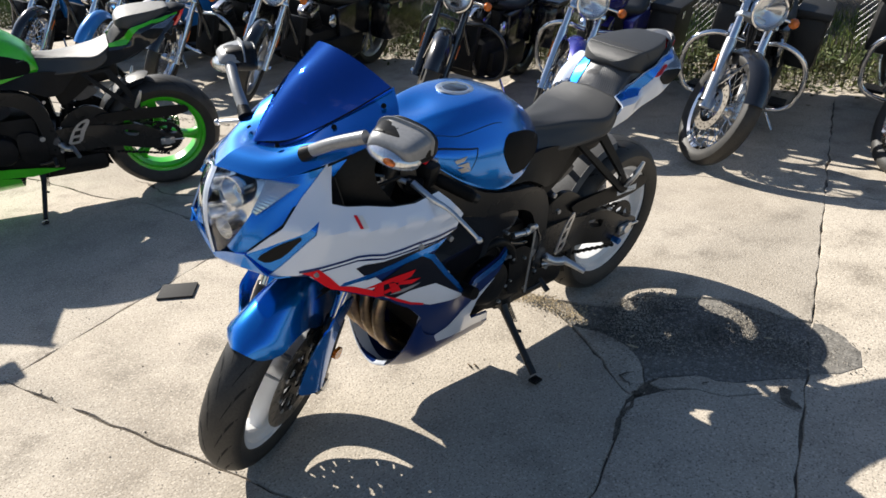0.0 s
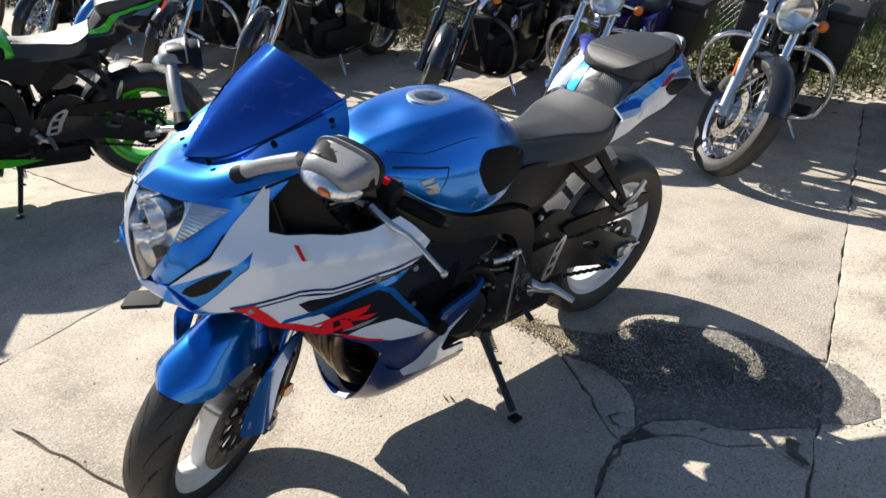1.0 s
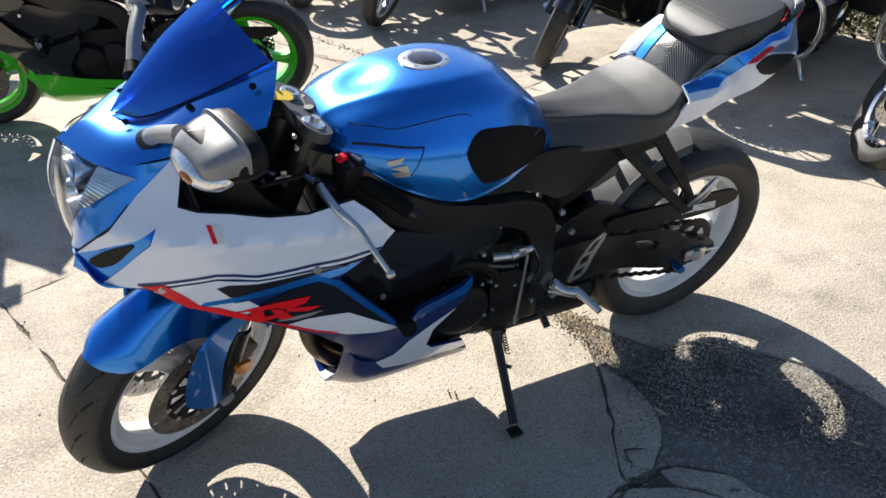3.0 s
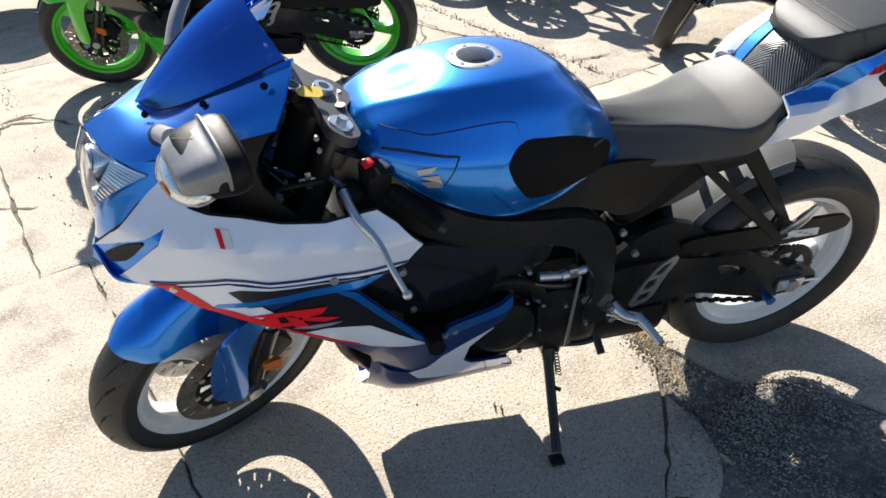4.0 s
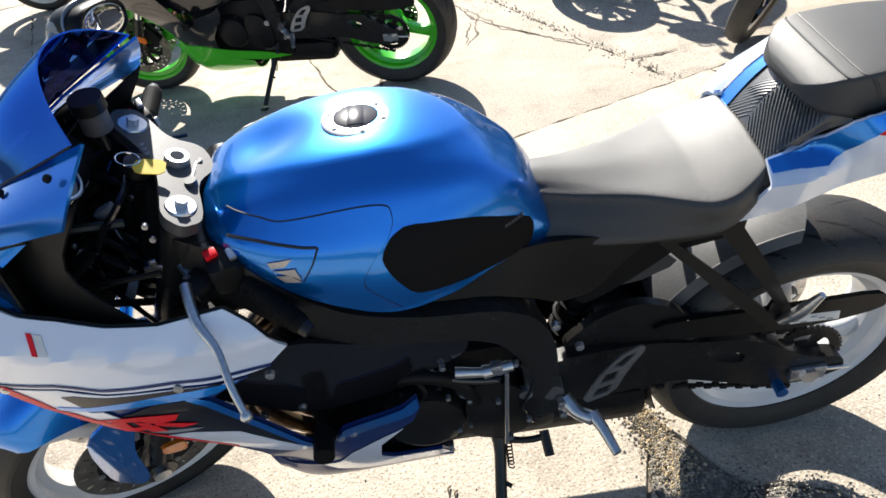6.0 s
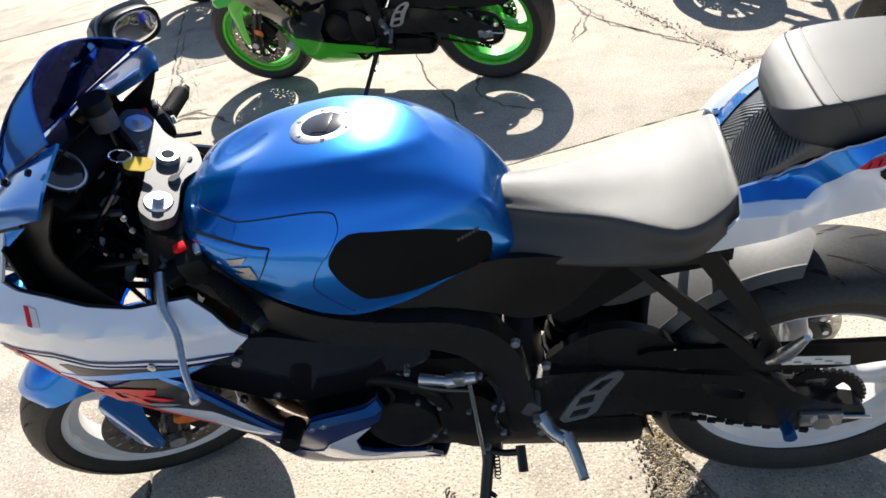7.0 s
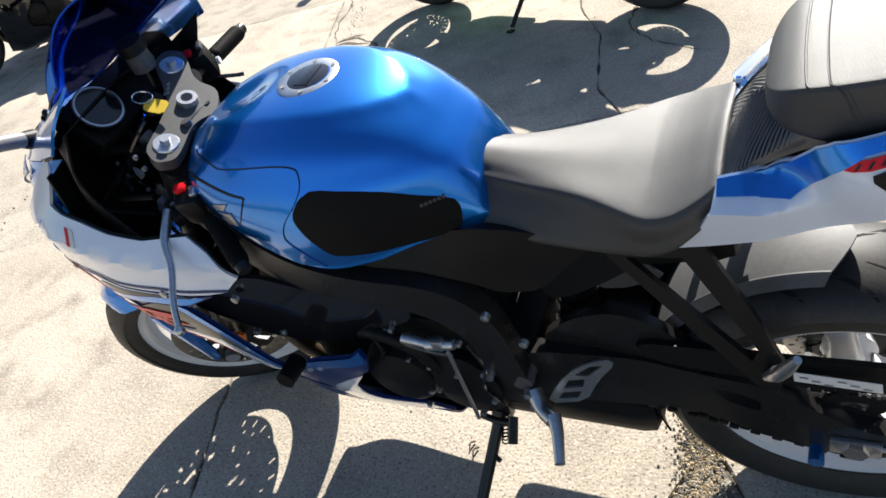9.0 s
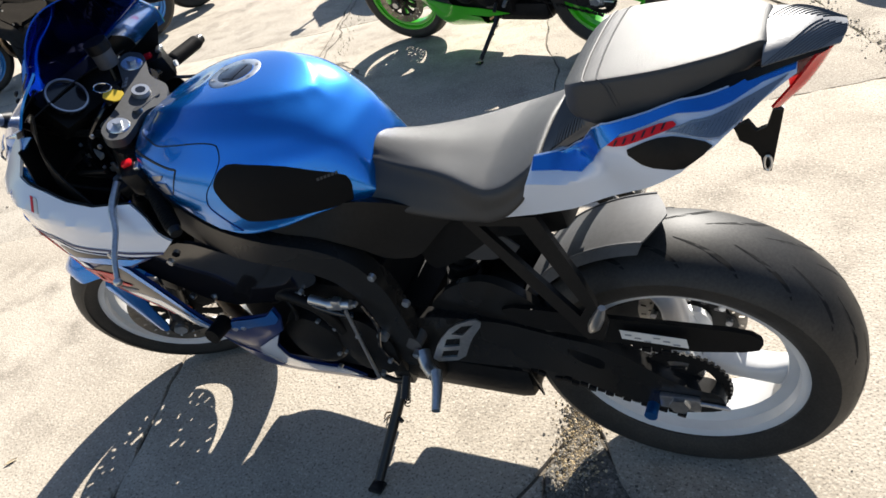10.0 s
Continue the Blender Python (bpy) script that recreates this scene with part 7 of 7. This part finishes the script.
        part("rocker_cover", block(tuple(Vector((0.07 if tilt > 0 else -0.03, 0, 0.42)) + (w @ Vector((0, 0, 0.245)))), (0.14, 0.15, 0.06), w, 0.3), CHROME, eng)
    for s in (1, -1):
        part("engine_cover", moved(lathe([(0.001, 0.0), (0.001, 0.035), (0.07, 0.03), (0.10, 0.0)], (0, 0, 0), 28), Matrix.Translation((0.12, 0.125 * s, 0.31)) @ Matrix.Rotation(0 if s > 0 else math.pi, 4, "X")), CHROME, eng)
        # bulky cover, added to close the gap that let sun through
        part("side_cover", block((-0.28, 0.135 * s, 0.52), (0.46, 0.08, 0.34), Matrix.Rotation(radians(6), 4, "Y"), 0.3), paint, bike)
        part("floorboard", block((0.20, 0.25 * s, 0.27), (0.28, 0.10, 0.022), Matrix.Rotation(radians(-6), 4, "Y"), 0.3), PAD, bike)
    # plain blocks added to fill the middle, so that the cast shadow is solid
    part("primary_case", block((-0.10, 0.15, 0.32), (0.62, 0.08, 0.20), None, 0.45), ENGINE, eng)
    part("oil_tank", block((-0.20, 0, 0.56), (0.40, 0.22, 0.26), None, 0.3), ENGINE, eng)
    part("oil_cooler", block((0.36, 0, 0.46), (0.07, 0.20, 0.34), Matrix.Rotation(radians(-12), 4, "Y"), 0.2), ENGINE, eng)
    part("air_cleaner", moved(lathe([(0.001, 0.0), (0.001, 0.06), (0.07, 0.055), (0.085, 0.03), (0.085, 0.0)], (0, 0, 0), 28), Matrix.Translation((0.03, -0.12, 0.58)) @ Matrix.Rotation(math.pi, 4, "X")), CHROME, bike)
    part("exhaust", tube([(0.14, -0.13, 0.56), (0.24, -0.17, 0.42), (0.16, -0.19, 0.27), (-0.30, -0.20, 0.24), (-1.10, -0.21, 0.26)], [0.022, 0.022, 0.024, 0.04, 0.042], 14, 40), CHROME, bike, "chrome exhaust pipe")
    part("horn_cover", ball((0.02, 0.15, 0.56), (0.05, 0.025, 0.06), 16), CHROME, bike)
    if bar:
        for s in (1, -1):
            part("crash_bar", tube([(0.42, 0.03 * s, 0.64), (0.44, 0.20 * s, 0.66), (0.42, 0.33 * s, 0.58), (0.38, 0.36 * s, 0.42), (0.36, 0.30 * s, 0.28), (0.35, 0.10 * s, 0.24)], 0.016, 12, 36), CHROME if frame_mat is not BLACKPAINT or fork_mat is not BLACKPAINT else BLACKPAINT, bike, "chrome crash bar")
    if bags:
        for s in (1, -1):
            bag = part("saddlebag", block((-0.84, 0.265 * s, 0.51), (0.62, 0.22, 0.36), None, 0.25), paint if not spoked else LEATHER, bike)
            part("bag_lid", block((-0.84, 0.265 * s, 0.70), (0.64, 0.235, 0.06), None, 0.35), paint if not spoked else LEATHER, bag)
            part("latch", block((-0.70, 0.380 * s, 0.65), (0.05, 0.012, 0.06), None, 0.3), CHROME, bag)
    part("kickstand", tube([(0.0, 0.14, 0.22), (0.05, 0.27, 0.04)], 0.012, 10), CHROME, bike)
    return bike


def parked(x, y, heading, lean=9.0):
    """A pose by the place of the front tyre on the ground."""
    a = radians(heading)
    return Matrix.Translation((x - 0.87 * math.cos(a), y - 0.87 * math.sin(a), -0.007)) @ Matrix.Rotation(a, 4, "Z") @ Matrix.Rotation(radians(-lean), 4, "X")


cruiser(parked(-2.86, 0.46, 19), BLACKPAINT, BLACKPAINT, CHROME, 30, "black cruiser with chrome crash bars beside the fence")
cruiser(parked(-2.30, -0.40, 20), BLACKPAINT, BLACKPAINT, ALU, 36, "black cruiser with polished fork and wire wheels")
cruiser(parked(-2.02, -1.38, 20), PURPLE, BLACKPAINT, CHROME, 32, "violet-blue cruiser with chrome fork and crash bars")
cruiser(parked(-1.72, -2.30, 20), BLACKPAINT, BLACKPAINT, BLACKPAINT, 30, "all-black cruiser with black fork and bars", shield=False, fairing=True, spoked=False, rim_mat=BLACKPAINT, lamp_mat=BLACKPAINT)
cruiser(parked(-1.10, -3.75, 20), BLACKPAINT, BLACKPAINT, CHROME, 30, "black touring cruiser with wide chrome fork and hard bags", spoked=False, rim_mat=ALU, bar=False)
cruiser(parked(-0.72, -4.60, 20), BLACKPAINT, BLACKPAINT, CHROME, 30, "black cruiser with chrome fork and engine")
cruiser(parked(-0.42, -5.50, 20), LIGHTBLUE, BLACKPAINT, CHROME, 30, "sky-blue cruiser with chrome fork")
cruiser(parked(-0.12, -6.40, 20), BLACKPAINT, BLACKPAINT, CHROME, 30, "black cruiser with chrome trim", bar=False)
cruiser(parked(0.20, -7.30, 20), LIGHTBLUE, BLACKPAINT, CHROME, 30, "sky-blue cruiser with chrome trim at the row's end", bar=False)

# sport motorcycles beyond
DARK = dict(upper=BLACKPAINT, accent=BLACKPAINT, lower=BLACKPAINT, tank=BLACKPAINT, rim=GLOSSBLACK, screen=GLOSSBLACK, hump=PLASTIC, hugger=PLASTIC, fork=FRAMEBLACK, graphics=False,
            rim_label="dark cast wheel", mud_label="black front mudguard", tank_label="black fuel tank", tail_label="black tail panel", upper_label="black fairing panel", lower_label="black lower fairing", nose_label="black nose cowl", screen_label="dark windscreen", mirror_label="black mirror",
            group="sport motorcycles parked on the concrete")
GREEN_BIKE = dict(DARK, accent=GREEN, belly=GREEN, tank=GREEN, rim=GREEN, rim_label="bright green cast wheel", mud_label="bright green front mudguard", tank_label="green fuel tank with black flanks", lower_label="black lower fairing with a green belly")


def stood(x, y, heading, lean=8.0):
    """A pose by the place of the rear axle."""
    a = radians(heading)
    return Matrix.Translation((x + 0.69 * math.cos(a), y + 0.69 * math.sin(a), -0.003)) @ Matrix.Rotation(a, 4, "Z") @ Matrix.Rotation(radians(-lean), 4, "X")


sport_bike(stood(0.095, -2.48, -15.5), GREEN_BIKE, 12, "black and bright green sport motorcycle with green wheels", False)
sport_bike(stood(1.60, -4.80, -14), dict(DARK, rim=WHITERIM, rim_label="white cast wheel"), 10, "black sport motorcycle with white wheels", False)
sport_bike(stood(4.75, -3.55, 55), dict(DARK, rim=LIGHTBLUE, rim_label="blue cast wheel"), 10, "dark sport motorcycle with blue wheels", False)
sport_bike(stood(4.95, -4.45, 55), DARK, 10, "black sport motorcycle with dark wheels", False)
# ---- fence, verge and growth ----
def verge_blades(count, u0, u1, v0, v1, h0, h1, seed, lean=0.5):
    rng = np.random.default_rng(seed)
    v, f = [], []
    for _ in range(count):
        x, y, _z = uv(rng.uniform(u0, u1), rng.uniform(v0, v1))
        a, h, w = rng.uniform(0, 6.28), rng.uniform(h0, h1), rng.uniform(0.003, 0.007)
        dx, dy, l = math.cos(a), math.sin(a), h * rng.uniform(0.1, lean)
        k = len(v)
        v += [(x - dy * w, y + dx * w, -0.03), (x + dy * w, y - dx * w, -0.03), (x + dx * l * 0.4 + dy * w * 0.6, y + dy * l * 0.4 - dx * w * 0.6, h * 0.6), (x + dx * l * 0.4 - dy * w * 0.6, y + dy * l * 0.4 + dx * w * 0.6, h * 0.6), (x + dx * l, y + dy * l, h)]
        f += [(k, k + 1, k + 2, k + 3), (k + 3, k + 2, k + 4)]
    return v, f


def strewn(path, count, spread, seed, h0=0.01, h1=0.05):
    """Blades along a crack."""
    rng = np.random.default_rng(seed)
    p = np.array(path, float)
    v, f = [], []
    for _ in range(count):
        i = rng.integers(0, len(p) - 1)
        u = p[i] + (p[i + 1] - p[i]) * rng.uniform() + rng.normal(0, spread, 2)
        x, y, _z = uv(*u)
        a, h, w = rng.uniform(0, 6.28), rng.uniform(h0, h1), rng.uniform(0.0015, 0.004)
        dx, dy, l = math.cos(a), math.sin(a), h * rng.uniform(0.3, 1.2)
        k = len(v)
        v += [(x - dy * w, y + dx * w, -0.015), (x + dy * w, y - dx * w, -0.015), (x + dx * l, y + dy * l, h)]
        f.append((k, k + 1, k + 2))
    return v, f


def pebbles(path, count, spread, seed, r0=0.002, r1=0.008):
    rng = np.random.default_rng(seed)
    p = np.array(path, float)
    v, f = [], []
    base = [(1, 0, 0), (-1, 0, 0), (0, 1, 0), (0, -1, 0), (0, 0, 0.8), (0, 0, -0.8)]
    tri = [(0, 2, 4), (2, 1, 4), (1, 3, 4), (3, 0, 4), (2, 0, 5), (1, 2, 5), (3, 1, 5), (0, 3, 5)]
    for _ in range(count):
        i = rng.integers(0, len(p) - 1)
        u = p[i] + (p[i + 1] - p[i]) * rng.uniform() + rng.normal(0, spread, 2)
        x, y, _z = uv(*u)
        r = rng.uniform(r0, r1)
        k, a = len(v), rng.uniform(0, 6.28)
        for q in base:
            s = r * rng.uniform(0.7, 1.2)
            v.append((x + s * (q[0] * math.cos(a) - q[1] * math.sin(a)), y + s * (q[0] * math.sin(a) + q[1] * math.cos(a)), r * 0.25 + s * q[2]))
        f += [tuple(k + j for j in t) for t in tri]
    return v, f


def stuff(name, geo, mat, label, category):
    return tagged(part(name, geo, mat, None, "", 0), label, category, "", "stuff")


stuff("grass", verge_blades(26000, -8.2, -5.05, -14, 6, 0.03, 0.16, 3), GRASS, "sunlit short green grass along the fence", "grass")
stuff("verge_weeds", verge_blades(5000, -5.2, -4.3, -14, 6, 0.04, 0.24, 4, 0.9), DRYWEED, "tangled yellow-green weeds at the paving's edge", "weeds")
def leaf_drift(count, seed, top, s0, s1, flat):
    """Small leaves in clumps along the paving's edge, lying or standing."""
    rng = np.random.default_rng(seed)
    hearts = np.column_stack([rng.uniform(-5.25, -4.2, 420), rng.uniform(-10, 4, 420)])
    hearts = hearts[hearts[:, 0] < -4.25 + 0.12 * np.sin(hearts[:, 1] * 3.1) + 0.05]
    v, f = [], []
    for _ in range(count):
        u, w = hearts[rng.integers(len(hearts))] + rng.normal(0, 0.11, 2)
        q = np.array(uv(u, w, 0.006 + top * rng.uniform() ** 1.6))
        d1, d2 = rng.normal(0, 1, 3) * (1, 1, flat), rng.normal(0, 1, 3) * (1, 1, flat)
        d1 /= np.linalg.norm(d1)
        d2 -= d1 * (d2 @ d1)
        d2 /= np.linalg.norm(d2)
        r = rng.uniform(s0, s1)
        n = len(v)
        v += [tuple(q - d1 * r), tuple(q + d2 * r * 0.5), tuple(q + d1 * r), tuple(q - d2 * r * 0.5)]
        f.append((n, n + 1, n + 2, n + 3))
    return v, f


stuff("leafy_weeds", leaf_drift(15000, 21, 0.20, 0.012, 0.030, 0.7), LEAVES, "leafy green weeds crowding the paving's edge by the fence", "weeds")
stuff("leaf_litter", leaf_drift(13000, 22, 0.02, 0.012, 0.032, 0.12), DRYWEED, "brown fallen leaves drifted under the weeds", "leaf litter")
crack_path = [(-0.5, -3.9), (-0.5, -2.5), (-0.42, -1.4), (-0.42, -0.2), (-0.40, 0.12), (-0.28, 0.32), (-0.1, 0.50), (0.05, 0.64), (0.5, 0.64)]
stuff("joint_weeds", join(strewn([(-1.70, -3.2), (-1.80, -2.6), (-1.84, -1.9), (-1.84, -1.5)], 260, 0.03, 5, 0.004, 0.014), strewn([(0.9, -4.2), (0.9, -3.0)], 120, 0.03, 6, 0.005, 0.02)), GRASS, "small weeds growing in the slab joints", "weeds")
stuff("crack_litter", join(strewn([(-0.43, -0.05), (-0.40, 0.12), (-0.36, 0.26), (-0.32, 0.33)], 420, 0.022, 7, 0.001, 0.006), pebbles([(-0.42, -0.05), (-0.40, 0.10), (-0.385, 0.22), (-0.345, 0.36)], 1300, 0.026, 8, 0.0015, 0.005)), LITTER, "dry leaf litter and grit in the crack", "litter")
stuff("gravel", join(pebbles(crack_path, 180, 0.02, 9, 0.0015, 0.005), pebbles([(-1.84, -4), (-1.84, -1.4)], 400, 0.03, 10), pebbles([(2.55, -1.5), (2.71, -1.55), (2.0, -3.1)], 160, 0.05, 14, 0.002, 0.009), pebbles([(0.88, -5), (0.88, 1.2)], 130, 0.02, 11, 0.0015, 0.006), pebbles([(-2, -4), (0.5, -1), (0.5, 1.0), (-1.5, 1.0)], 260, 0.5, 13, 0.0015, 0.004)), PEBBLE, "loose gravel strewn over the concrete", "gravel")
stuff("asphalt_chippings", join(pebbles([(-0.62, 0.62), (-0.45, 0.50), (-0.35, 0.52), (-0.30, 0.66), (-0.45, 0.85), (-0.62, 0.95), (-0.35, 1.02), (-0.50, 1.20)], 6500, 0.062, 12, 0.0014, 0.0048), pebbles([(-0.385, 0.13), (-0.375, 0.24), (-0.35, 0.36), (-0.31, 0.42)], 1100, 0.022, 15, 0.0016, 0.005)), CHIPPING, "coarse loose chippings bedded in the asphalt patch", "chippings")
mat_at = uv(0.16, -1.28)
tagged(part("rubber_mat", moved(block((0, 0, 0.005), (0.15, 0.12, 0.010), None, 0.2), Matrix.Translation(mat_at) @ Matrix.Rotation(radians(-35), 4, "Z")), FLATBLACK), "small flat black rubber mat lying on the concrete", "mat")



def dry_leaf(x, y, size, turn, seed):
    """A curled fallen leaf: a pointed blade with a raised midrib line and lifted rims."""
    rows = []
    for u in np.linspace(-1, 1, 9):
        w = size * 0.32 * (1 - abs(u) ** 1.8) + 0.0006
        rows.append([(u * size, w * q, 0.002 + 0.10 * size * q * q + 0.06 * size * u * u) for q in (-1, -0.5, 0, 0.5, 1)])
    leaf = part("dry_leaf", moved(shell(sheet(rows), 0.0006, (0, 0, 1)), Matrix.Translation((x, y, 0.001)) @ Matrix.Rotation(radians(turn), 4, "Z")), PALELEAF)
    tagged(leaf, "pale dry fallen leaf curled on the concrete", "leaf", "dry leaves on the concrete")


for k, (x, y, size) in enumerate(((-0.139, 0.345, 0.018), (-0.416, 0.449, 0.022), (-0.47, 0.41, 0.012), (1.184, 0.572, 0.020), (-0.808, 0.756, 0.016))):
    dry_leaf(x, y, size, 40 + 67 * k, k)
for k, (x, y) in enumerate(((0.083, 0.13), (0.068, 0.145))):
    tagged(part("twig", tube([(x, y - 0.012, 0.003), (x + 0.006, y, 0.010), (x + 0.004, y + 0.016, 0.004)], [0.003, 0.0025, 0.0015], 6, 8), BARK), "short broken twig lying on the concrete", "twig", "twigs on the concrete")

fence = thing("chain_link_fence", Matrix.Identity(4), "galvanised chain-link fence with steel posts behind the motorcycles", "fence")
FU = -6.2
for k in range(9):
    x, y, _z = uv(FU, -14 + 2.5 * k)
    post = part("post", tube([(x, y, -0.03), (x, y, 1.85)], 0.03, 14), GALV, fence)
    part("post_cap", ball((x, y, 1.86), (0.034, 0.034, 0.02), 12), GALV, post)
part("top_rail", tube([uv(FU, -14, 1.8), uv(FU, 6, 1.8)], 0.021, 12), GALV, fence)
wires = []
for k in range(-30, 330):
    for s in (1, -1):
        a = -14 + 0.0636 * k
        z0, z1 = 0.02, 1.8
        b = a + s * (z1 - z0)
        wires.append(tube([uv(FU + 0.035, a if s > 0 else a, z0), uv(FU + 0.035, b, z1)], 0.0022, 3, 0, False))
part("wire_mesh", join(*wires), GALV, fence)["kind"] = "stuff"


def shrub(u, v, w, h, seed, label):
    """A ragged bush: forked stems and many small leaves in clumps."""
    rng = np.random.default_rng(seed)
    x, y, _z = uv(u, v)
    bush = thing("shrub", Matrix.Translation((x, y, -0.03)), label, "shrub", "shrubs behind the fence")
    stems, lv, lf = [], [], []
    for k in range(16):
        a, r = rng.uniform(0, 6.28), rng.uniform(0.2, 1.0) * w
        tip = (r * math.cos(a), r * math.sin(a), h * rng.uniform(0.5, 1.0))
        stems.append(tube([(0.1 * math.cos(a), 0.1 * math.sin(a), 0), (tip[0] * 0.5, tip[1] * 0.5, tip[2] * 0.6), tip], [0.02, 0.012, 0.005], 6, 8))
        for _ in range(7):
            c = np.array(tip) * rng.uniform(0.45, 1.05) + rng.normal(0, 0.16, 3)
            for _ in range(38):
                q = c + rng.normal(0, 0.11, 3)
                q[2] = max(q[2], 0.03)
                d1, d2 = rng.normal(0, 1, 3), rng.normal(0, 1, 3)
                d1 /= np.linalg.norm(d1)
                d2 -= d1 * (d2 @ d1)
                d2 /= np.linalg.norm(d2)
                s = rng.uniform(0.02, 0.05)
                n = len(lv)
                lv += [tuple(q - d1 * s), tuple(q + d2 * s * 0.45), tuple(q + d1 * s), tuple(q - d2 * s * 0.45)]
                lf.append((n, n + 1, n + 2, n + 3))
    part("stem_frame", join(*stems), BARK, bush)
    part("foliage", (lv, lf), LEAVES, bush, "", 0)["kind"] = "stuff"


for k in range(15):
    shrub(-7.6 - 0.5 * (k % 2), -13 + 1.35 * k, 1.0, 2.2 + 0.5 * ((k * 7) % 3), 40 + k, "dense dark green shrub behind the fence")
for k in range(10):
    shrub(-9.6 - 0.5 * (k % 2), -12.5 + 2.0 * k, 1.5, 3.4 + 0.5 * ((k * 5) % 3), 70 + k, "tall dark green shrub behind the fence")
